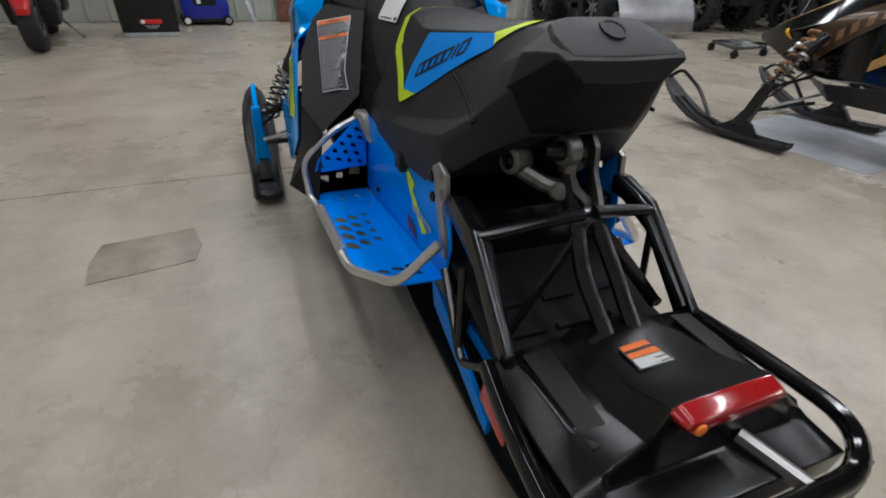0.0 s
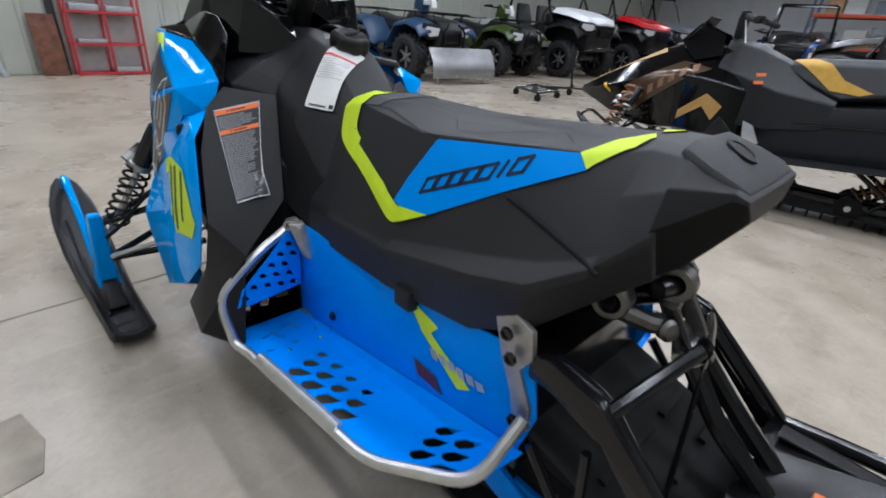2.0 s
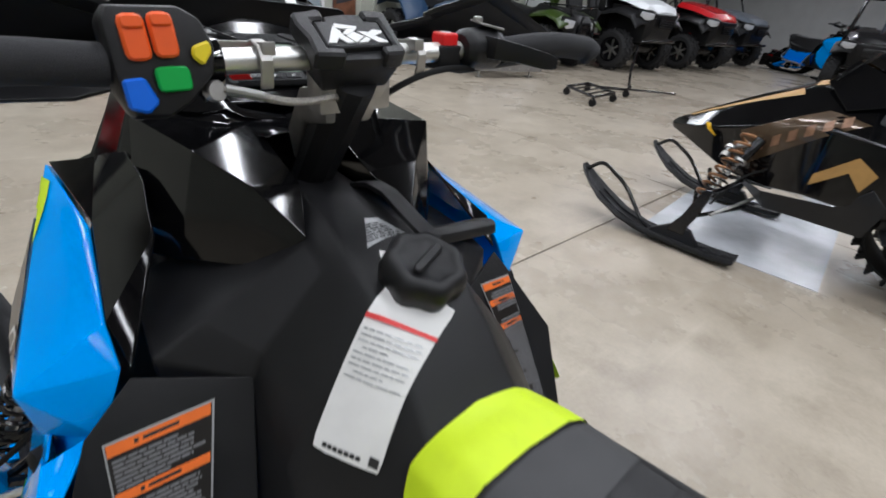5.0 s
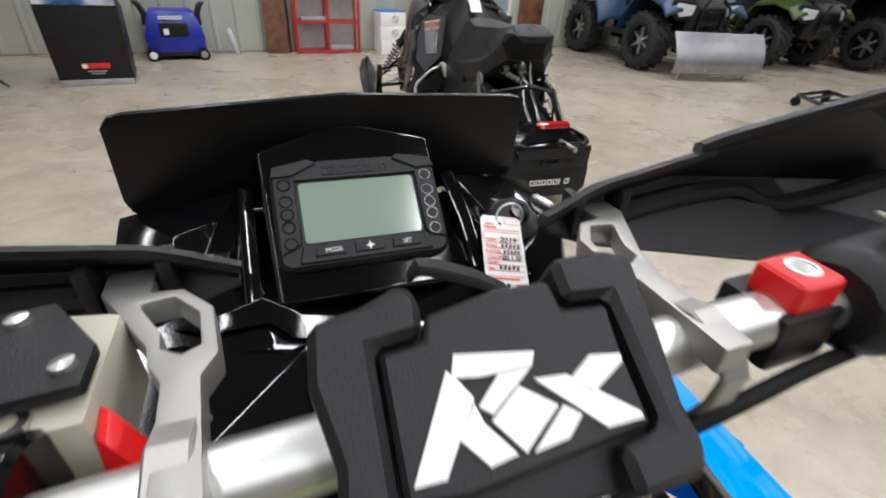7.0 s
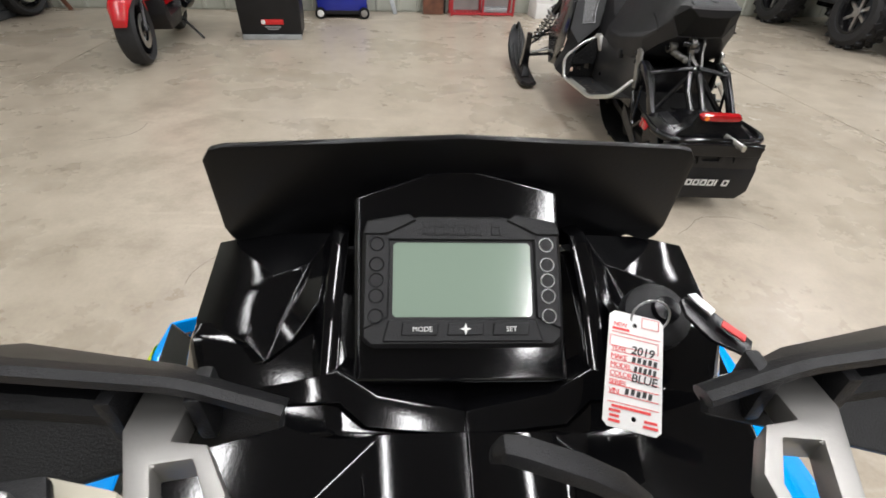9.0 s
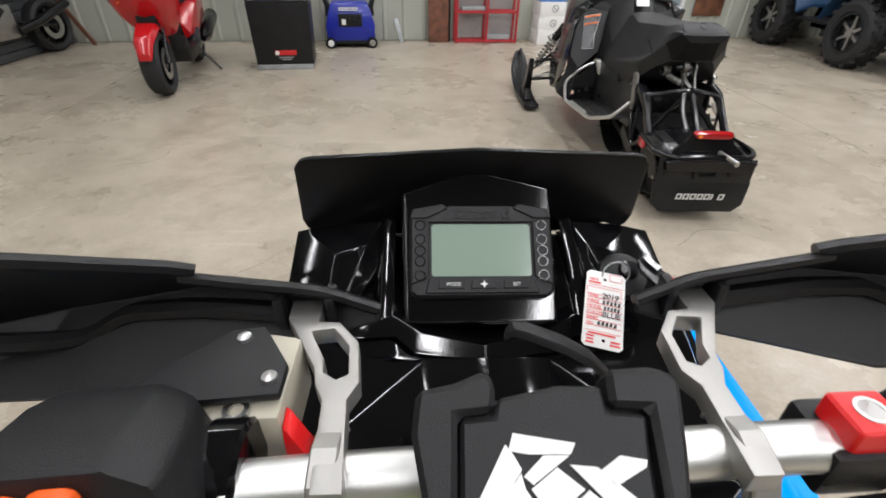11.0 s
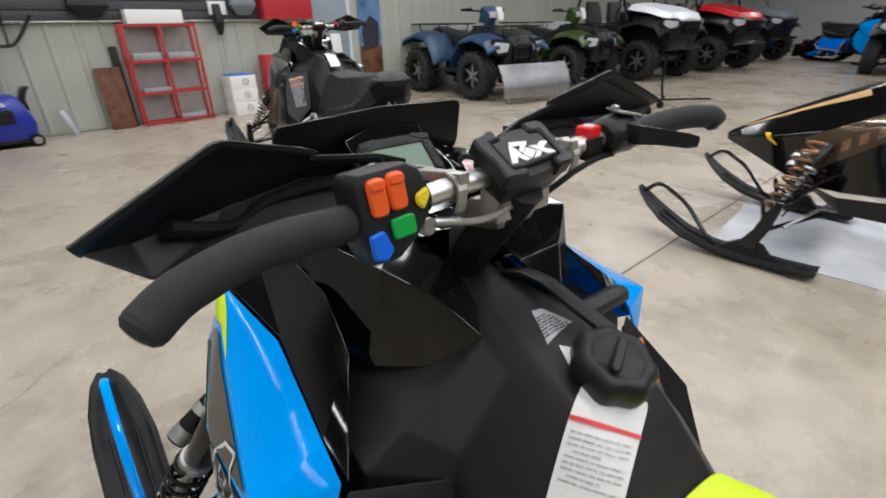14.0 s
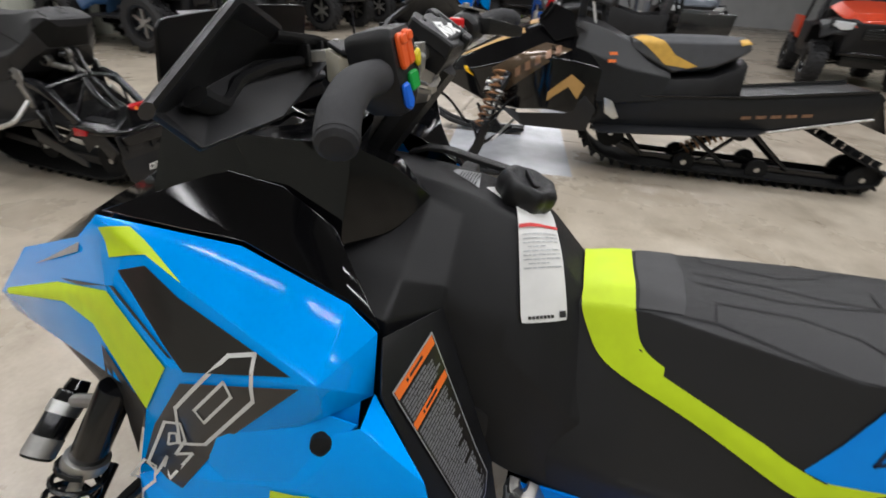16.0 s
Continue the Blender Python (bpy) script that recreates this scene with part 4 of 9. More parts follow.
        for y, z in ((-0.262, 0.585), (-0.275, 0.545), (-0.298, 0.435)):
            part("bolt", sided(s, turned([(0, 0.012), (0.006, 0.011), (0.006, 0.007), (0.003, 0.006)], (-0.235, y, z), (-1, 0, 0), 8)), FRAME, bracket)
    # rear frame
    for s in (-1, 1):
        fr = part("rear_frame", sided(s, slab([(-0.218, -0.295, 0.556), (-0.218, -0.330, 0.566), (-0.218, -0.420, 0.542), (-0.218, -0.600, 0.384), (-0.218, -0.604, 0.345), (-0.218, -0.575, 0.338), (-0.218, -0.430, 0.478), (-0.218, -0.340, 0.512), (-0.218, -0.298, 0.515)], 0.022, 0.006)), FRAME, parent, "black steel rear frame side")
        part("frame_bar", sided(s, tube([(-0.190, -0.325, 0.552), (-0.186, -0.413, 0.533), (-0.200, -0.574, 0.380)], 0.012, 0.03, n=10)), FRAME, fr)
        part("frame_bar", sided(s, tube([(-0.225, -0.33, 0.40), (-0.232, -0.46, 0.25), (-0.225, -0.56, 0.33)], 0.010, 0.03, n=8)), FRAME, fr)
        part("frame_strut", sided(s, tube([(-0.225, -0.42, 0.46), (-0.232, -0.44, 0.27)], 0.008, n=8)), FRAME, fr)
        br = loft([[(-0.016 - a, y, z), (-0.016 - a + 0.026, y, z), (-0.016 - a + 0.026, y + 0.004, z - 0.018), (-0.016 - a, y + 0.004, z - 0.018)] for a, y, z in ((0.008, -0.484, 0.560), (0.060, -0.498, 0.502), (0.115, -0.512, 0.440), (0.166, -0.526, 0.378), (0.180, -0.530, 0.364))], bevel=0.004)
        part("brace", sided(s, br), FRAME, parent)
        part("brace", sided(s, tube([(-0.012, -0.472, 0.570), (-0.10, -0.452, 0.552), (-0.212, -0.424, 0.522)], 0.013, n=10, flat=0.7)), FRAME, parent)
        part("centre_tube", sided(s, tube([(-0.022, -0.47, 0.545), (-0.035, -0.53, 0.475), (-0.03, -0.62, 0.40)], 0.016, 0.03, n=10)), FRAME, parent)
    part("rear_shell", loft([[(-0.20, y, z), (0.20, y, z), (0.20, y, z - 0.012), (-0.20, y, z - 0.012)] for y, z in ((-0.28, 0.40), (-0.45, 0.34), (-0.60, 0.315))], bevel=0.003), RUBBER, parent)
    ring = part("shock_eye", turned([(-0.014, 0.027), (-0.010, 0.030), (0.010, 0.030), (0.014, 0.027), (0.014, 0.017), (-0.014, 0.017), (-0.014, 0.027)], (-0.030, -0.412, 0.672), (1, 0.1, 0), 20), CAST_D, parent, "cast aluminium rear shock linkage")
    part("bushing", turned([(-0.045, 0.016), (0.0, 0.016), (0.026, 0.016), (0.028, 0.013), (0.028, 0.001)], (-0.026, -0.414, 0.668), (1, -0.35, 0), 14), FRAME, ring)
    part("link_eye", turned([(-0.020, 0.026), (-0.016, 0.030), (0.016, 0.030), (0.020, 0.026), (0.020, 0.018), (-0.020, 0.018), (-0.020, 0.026)], (-0.098, -0.350, 0.640), (1, 0.2, 0), 20), CAST_D, ring)
    part("link_cap", turned([(-0.024, 0.018), (0.022, 0.018), (0.024, 0.014), (0.024, 0.001)], (-0.092, -0.354, 0.640), (1, -0.3, 0), 14), FRAME, ring)
    part("link_arm", loft([[(x - 0.013, y - w, z), (x + 0.013, y - w, z), (x + 0.013, y + w, z), (x - 0.013, y + w, z)] for x, y, z, w in ((-0.028, -0.410, 0.652, 0.020), (-0.022, -0.412, 0.625, 0.013), (-0.008, -0.418, 0.600, 0.012), (0.020, -0.430, 0.575, 0.016), (0.026, -0.434, 0.558, 0.012))], bevel=0.005), CAST_D, ring)
    part("link_arm", tube([(-0.090, -0.36, 0.622), (-0.052, -0.40, 0.600), (-0.020, -0.415, 0.596)], 0.017, 0.02, n=10), CAST_D, ring)
    part("link_knob", turned([(0, 0.019), (0.012, 0.019), (0.018, 0.013), (0.020, 0.002)], (-0.036, -0.418, 0.594), (-0.5, -0.8, 0.2), 14), CAST_D, ring)
    for x, w0, m0 in ((-0.030, 0.8, FRAME), (0.032, 1.0, CAST_D)):
        plate = loft([[(x - 0.006, y - w, z + w * 0.4), (x + 0.006, y - w, z + w * 0.4), (x + 0.006, y + w, z - w * 0.4), (x - 0.006, y + w, z - w * 0.4)] for y, z, w in ((-0.392, 0.690, 0.010 * w0), (-0.400, 0.668, 0.020 * w0), (-0.418, 0.625, 0.011 * w0), (-0.440, 0.590, 0.013 * w0), (-0.452, 0.560, 0.018 * w0), (-0.458, 0.545, 0.010 * w0))], bevel=0.003)
        part("link_plate", plate, m0, ring)
        part("bolt", turned([(0, 0.012), (0.007, 0.011), (0.009, 0.004)], (x * 1.18, -0.40, 0.666), (1 if x > 0 else -1, 0, 0), 6), STEEL, ring)
    part("link_pin", disc((-0.05, -0.452, 0.560), (0.05, -0.452, 0.560), 0.010, 14), STEEL, ring)
    part("rear_shock", tube([(0.0, -0.40, 0.655), (0.0, -0.10, 0.47)], 0.03, n=14), FRAME, ring)
    # tray, bumper, lamp
    tray = [(-0.575, ((0, 0.405), (0.07, 0.402), (0.09, 0.382), (0.20, 0.374), (0.232, 0.352), (0.225, 0.325), (0, 0.325))), (-0.66, ((0, 0.420), (0.085, 0.416), (0.11, 0.390), (0.195, 0.380), (0.235, 0.350), (0.225, 0.315), (0, 0.315))),
            (-0.75, ((0, 0.438), (0.10, 0.434), (0.125, 0.392), (0.19, 0.378), (0.235, 0.348), (0.225, 0.30), (0, 0.30))), (-0.82, ((0, 0.470), (0.098, 0.466), (0.12, 0.41), (0.18, 0.365), (0.228, 0.342), (0.22, 0.29), (0, 0.29))), (-0.835, ((0, 0.352), (0.098, 0.351), (0.12, 0.350), (0.18, 0.348), (0.228, 0.338), (0.22, 0.29), (0, 0.29))), (-0.90, ((0, 0.350), (0.098, 0.349), (0.12, 0.348), (0.18, 0.346), (0.222, 0.336), (0.21, 0.29), (0, 0.29)))]
    ty = part("tail_tray", half_loft(tray, 0.005), SATIN, parent, "satin black plastic tail tray", 15)
    for s in (-1, 1):
        part("tray_rib", sided(s, slab([(-0.135, -0.60, 0.388), (-0.185, -0.60, 0.381), (-0.178, -0.79, 0.374), (-0.14, -0.79, 0.386)], 0.006, 0.003)), PLASTIC, ty)
    near = 0.0 if sc["metal"] is BLUE_METAL else 0.062
    wide = 0.272 - 0.4 * near
    loop = [(-0.236, -0.572, 0.352), (-0.262 + 0.2 * near, -0.72, 0.352), (-wide, -0.87 + near, 0.352), (-0.19, -0.935 + near, 0.352), (0.19, -0.935 + near, 0.352), (wide, -0.87 + near, 0.352), (0.262 - 0.2 * near, -0.72, 0.352), (0.236, -0.572, 0.352)]
    bp = part("rear_bumper", tube(loop, 0.016, 0.07, n=12), GLOSS, parent, "gloss black tubular rear bumper")
    part("bumper_brace", tube([(0.06, -0.83, 0.36), (0.10, -0.93, 0.345)], 0.014, n=8, flat=1.4), CAST, bp)
    lamp = [(-0.818, ((0, 0.472), (0.085, 0.470), (0.10, 0.460), (0.09, 0.440), (0, 0.438))), (-0.846, ((0, 0.464), (0.082, 0.462), (0.093, 0.454), (0.08, 0.438), (0, 0.436)))]
    tl = part("tail_lamp", half_loft(lamp, 0.004), RED_LENS, parent, "red tail lamp lens")
    part("lamp_bulb", turned([(0, 0.010), (0.003, 0.009), (0.004, 0.001)], (-0.072, -0.849, 0.45), (0, -1, 0), 14), mat("amber_bulb", (0.9, 0.22, 0.02), 0.3), tl)
    for s in (-1, 1):
        rf = slab([(-0.253, -0.600, 0.360), (-0.271, -0.715, 0.358), (-0.279, -0.715, 0.334), (-0.264, -0.606, 0.318)], 0.006, 0.002)
        part("reflector", sided(s, rf), RED_LENS, parent, "red side reflector")
        sk = slab([(-0.236, -0.59, 0.335), (-0.250, -0.80, 0.335), (-0.245, -0.86, 0.26), (-0.235, -0.78, 0.20), (-0.23, -0.70, 0.28), (-0.228, -0.62, 0.22)], 0.008, 0.003)
        part("fender", sided(s, sk), PLASTIC, parent)
    fl = slab([(-0.240, -0.918, 0.342), (0.240, -0.918, 0.342), (0.236, -0.926, 0.22), (-0.236, -0.926, 0.22)], 0.01, 0.003)
    slab([(-0.246, -0.922, 0.225), (0.246, -0.922, 0.225), (0.236, -0.936, 0.105), (0.19, -0.94, 0.065), (-0.19, -0.94, 0.065), (-0.236, -0.936, 0.105)], 0.012, 0.004, fl)
    slab([(-0.075, -0.932, 0.352), (-0.050, -0.932, 0.352), (-0.038, -0.936, 0.262), (0.038, -0.936, 0.262), (0.050, -0.932, 0.352), (0.075, -0.932, 0.352), (0.060, -0.938, 0.244), (-0.060, -0.938, 0.244)], 0.012, 0.003, fl)
    for s in (-1, 1):
        slab([(s * 0.105, -0.930, 0.325), (s * 0.215, -0.930, 0.325), (s * 0.205, -0.933, 0.255), (s * 0.115, -0.933, 0.255)][::s], 0.008, 0.003, fl)
    bmesh.ops.translate(fl, vec=(0, near - 0.01, 0), verts=fl.verts)
    flap = part("snow_flap", fl, PLASTIC, parent, "black snow flap with a white maker mark")
    part("maker_mark", marks(7, 0.25, 0.036, basis((-0.125, -0.9525 + near, 0.135), (1, 0, 0), (0, -0.15, 1))), sc["flap_text"], flap, "row of plain white maker marks")
    # suspension rails and track
    for s in (-1, 1):
        rl = slab([(-0.10, 0.30, 0.16), (-0.10, -0.20, 0.115), (-0.10, -0.62, 0.09), (-0.10, -0.70, 0.11), (-0.10, -0.70, 0.135), (-0.10, -0.20, 0.15), (-0.10, 0.30, 0.20)], 0.012, 0.002)
        part("slide_rail", sided(s, rl), sc["metal"], parent)
        ln = slab([(-0.205, -0.20, 0.285), (-0.205, -0.235, 0.285), (-0.205, -0.545, 0.155), (-0.205, -0.545, 0.115), (-0.205, -0.505, 0.125), (-0.205, -0.22, 0.215)], 0.012, 0.003)
        part("link_plate", sided(s, ln), sc["metal"], parent)
        for y, z, r in ((-0.66, 0.155, 0.105), (-0.18, 0.17, 0.075), (0.28, 0.22, 0.09)):
            wh = turned([(-0.018, r * 0.5), (-0.012, r * 0.9), (-0.012, r), (0.012, r), (0.012, r * 0.9), (0.018, r * 0.5), (0.014, 0.02), (-0.014, 0.02), (-0.018, r * 0.5)], (-0.13, y, z), (1, 0, 0), 24)
            w = part("idler_wheel", sided(s, wh), RUBBER, parent)
            part("hub", sided(s, disc((-0.156, y, z), (-0.104, y, z), 0.016)), STEEL, w)
    path = smooth_loop([(0.42, 0.36), (0.30, 0.14), (0.10, 0.04), (-0.60, 0.036), (-0.79, 0.10), (-0.79, 0.22), (-0.66, 0.288), (0.25, 0.43)][::-1], 0.09)
    tread(parent, path, 0.36, 0.075, 0.03, RUBBER)



ORANGE = mat("orange_rubber", (0.85, 0.11, 0.012), 0.42, 0, 0.06, 40, 0.05, 500)
YELLOW_B = mat("yellow_button", (0.78, 0.62, 0.01), 0.42, 0, 0.05, 40)
GREEN_B = mat("green_button", (0.0, 0.36, 0.05), 0.42, 0, 0.05, 40)
BLUE_B = mat("blue_button", (0.0, 0.13, 0.72), 0.42, 0, 0.05, 40)
RED_B = mat("red_button", (0.72, 0.01, 0.012), 0.35, 0, 0.05, 40)
WHITE = mat("white_print", (0.78, 0.78, 0.76), 0.5, 0, 0.03, 60)
GREY_PRINT = mat("grey_print", (0.30, 0.30, 0.31), 0.5, 0, 0.1, 60)
BLACK_PRINT = mat("black_print", (0.02, 0.02, 0.02), 0.5)
RED_PRINT = mat("red_print", (0.75, 0.06, 0.06), 0.5)
PALE_PRINT = mat("pale_grey_print", (0.17, 0.17, 0.175), 0.35, 0, 0.1, 60)
ORANGE_PRINT = mat("orange_print", (0.85, 0.17, 0.02), 0.45, 0, 0.05, 60)
LCD = mat("lcd_glass", (0.23, 0.30, 0.24), 0.12, 0, 0.03, 4, coat=0.3)
CARD = mat("white_card", (0.80, 0.79, 0.77), 0.55, 0, 0.03, 40, 0.05, 300)
FOAM = mat("foam_grip", (0.018, 0.018, 0.020), 0.8, 0, 0.2, 30, 0.5, 900)
MILKY = mat("milky_plastic", (0.42, 0.39, 0.31), 0.4, 0, 0.1, 20)
HOSE = mat("braided_hose", (0.38, 0.36, 0.33), 0.45, 0.6, 0.3, 400, 0.4, 1200)


def controls(root, roll=2.0):
    """Handlebar, guards, switches, gauge and windshield."""
    tilt = Matrix.Translation((0, 0.68, 1.15)) @ Matrix.Rotation(radians(-roll), 4, "Y") @ Matrix.Translation((0, -0.68, -1.15))

    def bar_part(name, bm, m, parent, label=""):
        bmesh.ops.transform(bm, matrix=tilt, verts=bm.verts)
        return part(name, bm, m, parent, label)
    bar = bar_part("handlebar", tube([(-0.26, 0.668, 1.152), (-0.15, 0.680, 1.150), (0.15, 0.690, 1.150), (0.26, 0.674, 1.156)], 0.0127, 0.05, n=16), ALU, root, "bare aluminium handlebar tube")
    for s in (-1, 1):
        bar_part("grip", tube([(s * 0.238, 0.668, 1.153), (s * 0.30, 0.660, 1.160), (s * 0.345, 0.648, 1.162), (s * 0.393, 0.634, 1.155 if s < 0 else 1.157), ((-0.414, 0.625, 1.145) if s < 0 else (0.397, 0.627, 1.150))], 0.0175, 0.045, n=20), FOAM, bar, "black foam grip with a hooked end")
        end, way = ((-0.414, 0.625, 1.145), (-0.021, -0.009, -0.010)) if s < 0 else ((0.397, 0.627, 1.150), (0.004, -0.007, -0.007))
        bar_part("grip_end", turned([(-0.001, 0.0172), (0.004, 0.0165), (0.008, 0.0125), (0.0095, 0.006), (0.010, 0.001)], end, way, 20), FOAM, bar)
        v = {"I": (-0.088, 0.806, 1.148), "Q": (-0.125, 0.812, 1.162), "S": (-0.219, 0.812, 1.180), "P": (-0.311, 0.783, 1.214), "T": (-0.443, 0.765, 1.156), "L": (-0.398, 0.767, 1.110), "M": (-0.26, 0.776, 1.100), "K": (-0.13, 0.802, 1.122),
             "a": (-0.140, 0.830, 1.146), "b": (-0.215, 0.842, 1.150), "c": (-0.315, 0.832, 1.140), "d": (-0.405, 0.796, 1.142), "e": (-0.33, 0.815, 1.12), "i": (-0.088, 0.800, 1.140)}
        g = shell(v, ["I Q a", "Q S b a", "S P c b", "P T d c", "T L d", "L M e", "L e c d", "M K b c e", "K a b", "I a K i"], 0.005, 0.0025, 2)
        guard = bar_part("hand_guard", sided(s, g), PLASTIC, bar, "black plastic hand guard")
        rim = tube([(-0.088, 0.802, 1.149), (-0.125, 0.806, 1.163), (-0.213, 0.806, 1.178)], 0.0045, 0.01, n=8, flat=2.2)
        tube([(-0.207, 0.810, 1.180), (-0.219, 0.806, 1.186), (-0.311, 0.776, 1.218), (-0.443, 0.762, 1.158)], 0.0055, 0.008, n=8, bm=rim, flat=2.4)
        bar_part("guard_rim", sided(s, rim), PLASTIC, guard)
        ledge = tube([(-0.372, 0.783, 1.150), (-0.345, 0.795, 1.136), (-0.312, 0.811, 1.122), (-0.292, 0.818, 1.124), (-0.268, 0.822, 1.138), (-0.215, 0.818, 1.143), (-0.150, 0.812, 1.140)], 0.0075, 0.012, n=8, flat=1.7)
        bar_part("guard_ledge", sided(s, ledge), PLASTIC, guard)
        arm = [(-0.148, 0.812), (-0.146, 0.791), (-0.119, 0.742), (-0.116, 0.729), (-0.110, 0.717), (-0.105, 0.664), (-0.091, 0.664), (-0.097, 0.717), (-0.092, 0.729), (-0.097, 0.764), (-0.111, 0.784), (-0.125, 0.786), (-0.126, 0.812)]
        hole = [(-0.128, 0.776), (-0.114, 0.778), (-0.102, 0.760), (-0.099, 0.736), (-0.105, 0.732), (-0.113, 0.738), (-0.115, 0.750)]
        shift = 0.0 if s < 0 else 0.009
        bk = pierced(arm, [hole], lambda u, w: (u + shift, w, 0), 0.013)
        bevelled(bk, 0.0015, 2, 60)
        for v in bk.verts:
            v.co.z += 1.154 + 0.12 * (0.795 - v.co.y)
        b = bar_part("guard_bracket", sided(s, bk), BRUSHED, bar, "machined aluminium guard bracket")
        wrap = [(-0.102 + shift, y, z) for y, z in ((0.708, 1.148), (0.698, 1.161), (0.686, 1.1655), (0.672, 1.163), (0.6655, 1.152), (0.667, 1.138), (0.672, 1.124))]
        outs = [(0, 0.3, 1), (0, 0.2, 1), (0, -0.1, 1), (0, -0.7, 0.7), (0, -1, 0.05), (0, -1, -0.2), (0, -1, -0.2)]
        band = loft([[tuple(Vector(p) + Vector(o).normalized() * q + Vector((dx, 0, 0))) for dx, q in ((-0.0066, 0), (0.0066, 0), (0.0066, 0.0040), (-0.0066, 0.0040))] for p, o in zip(wrap, outs)], bevel=0.001, seg=1, angle=50)
        bar_part("bracket_strap", sided(s, band), BRUSHED, b)
        for dx in (-0.017, 0.017):
            bar_part("bracket_lug", sided(s, box(-0.137 + dx + shift, 0.806, 1.150, 0.007, 0.018, 0.026, 0.002)), PLASTIC, b)
    # bar pad
    pm = basis((0.003, 0.661, 1.175), (1, 0, 0), (0, 0.88, 0.47))
    pad = bar_part("bar_pad", pad_body(pm), PLASTIC, bar, "black rubber handlebar pad with a white mark")
    mark_label = "plain white slanted mark"
    for poly in ([(-0.0427, -0.0118), (-0.0335, -0.0122), (-0.0195, 0.0062), (-0.0225, 0.0120), (-0.0255, 0.0160)], [(-0.0245, 0.0135), (-0.0160, 0.0118), (0.0015, 0.0112), (0.0040, 0.0154), (-0.0218, 0.0203)],
                 [(-0.0190, 0.0036), (-0.0155, 0.0004), (0.0010, 0.0108), (-0.0100, 0.0112)], [(-0.0272, -0.0036), (-0.0207, -0.0126), (-0.0120, -0.0116), (-0.0188, -0.0012), (-0.0200, 0.0048)],
                 [(-0.0165, -0.0011), (-0.0095, -0.0118), (0.0052, -0.0020), (-0.0049, 0.0064)], [(0.0005, 0.0072), (0.0179, -0.0120), (0.0306, -0.0124), (0.0306, -0.0104), (0.0115, 0.0060)],
                 [(0.0168, -0.0020), (0.0319, 0.0051), (0.0328, 0.0078), (0.0220, 0.0099), (0.0122, 0.0042)], [(-0.0072, -0.0124), (0.0046, -0.0116), (0.0115, -0.0064), (0.0068, -0.0024)]):
        bar_part("mark_bar", plate_on(pm @ Matrix.Translation((0, 0, -0.0006)), poly, 0.0012, 0), WHITE, pad, mark_label)
    # switch block
    sm = basis((-0.1955, 0.651, 1.164), (1, 0.05, 0), (0, 0.22, 0.975))
    sw = loft([[(x * a, y * a + o, z) for x, y in ((-0.034, -0.052), (-0.006, -0.054), (0.016, -0.042), (0.040, -0.020), (0.046, 0.004), (0.038, 0.028), (0.022, 0.038), (-0.034, 0.038), (-0.040, 0.028), (-0.041, -0.030))] for z, a, o in ((-0.056, 0.80, 0.004), (-0.040, 0.96, 0.001), (-0.010, 1.0, 0.0), (0.0, 0.94, 0))], bevel=0.004)
    bmesh.ops.transform(sw, matrix=sm, verts=sw.verts)
    blk = bar_part("switch_block", sw, PLASTIC, bar, "black switch block with coloured rocker buttons")

    def button(x, y, outline, mat_, h=0.006):
        own = plate_on(sm @ Matrix.Translation((x, y, -0.0008)), outline, h, 0.0022)
        return bar_part("button", own, mat_, blk)
    for x, y in ((-0.0185, 0.012), (0.0030, 0.0135)):
        b = button(x, y, rect(0.0195, 0.036, cut=0.0035), ORANGE, 0.007)
        bar_part("button_cap", plate_on(sm @ Matrix.Translation((x, y + 0.0115, 0.0055)), rect(0.0175, 0.0105, cut=0.0025), 0.0034, 0.0016), ORANGE, b)
    button(0.031, -0.001, [(-0.0095, -0.0035), (-0.001, -0.0115), (0.009, 0.001), (0.0075, 0.010), (-0.0075, 0.0055)], YELLOW_B)
    button(0.003, -0.0215, rect(0.0275, 0.0205, cut=0.0025), GREEN_B)
    button(-0.025, -0.033, [(-0.012, -0.010), (0.002, -0.0155), (0.0125, -0.0065), (0.0055, 0.0145), (-0.0115, 0.0135)], BLUE_B)
    # brake reservoir
    res = bar_part("brake_reservoir", loft([[(x, y, z) for x, y in ((-0.205, 0.708), (-0.130, 0.708), (-0.130, 0.765), (-0.16, 0.772), (-0.205, 0.73))] for z in (1.122, 1.162)], bevel=0.004), MILKY, bar, "milky brake fluid reservoir with a black lid")
    bar_part("lid", slab([(-0.209, 0.711, 1.165), (-0.130, 0.716, 1.165), (-0.130, 0.736, 1.165), (-0.150, 0.766, 1.165), (-0.168, 0.764, 1.165), (-0.210, 0.724, 1.165)], 0.006, 0.002), PLASTIC, res)
    for p in ((-0.200, 0.719, 1.171), (-0.159, 0.756, 1.171), (-0.137, 0.726, 1.171)):
        bar_part("screw", turned([(0, 0.0045), (0.002, 0.004), (0.003, 0.001)], p, (0, 0, 1), 10), STEEL, res)
    bar_part("red_tab", loft([[(x0, 0.716 + d, z), (x1, 0.712 + d, z), (x1, 0.700 + d, z - 0.004), (x0, 0.704 + d, z - 0.004)] for x0, x1, d, z in ((-0.130, -0.126, 0.004, 1.158), (-0.130, -0.118, 0.0, 1.146), (-0.128, -0.106, -0.006, 1.132))], bevel=0.002), RED_B, res, "red tab")
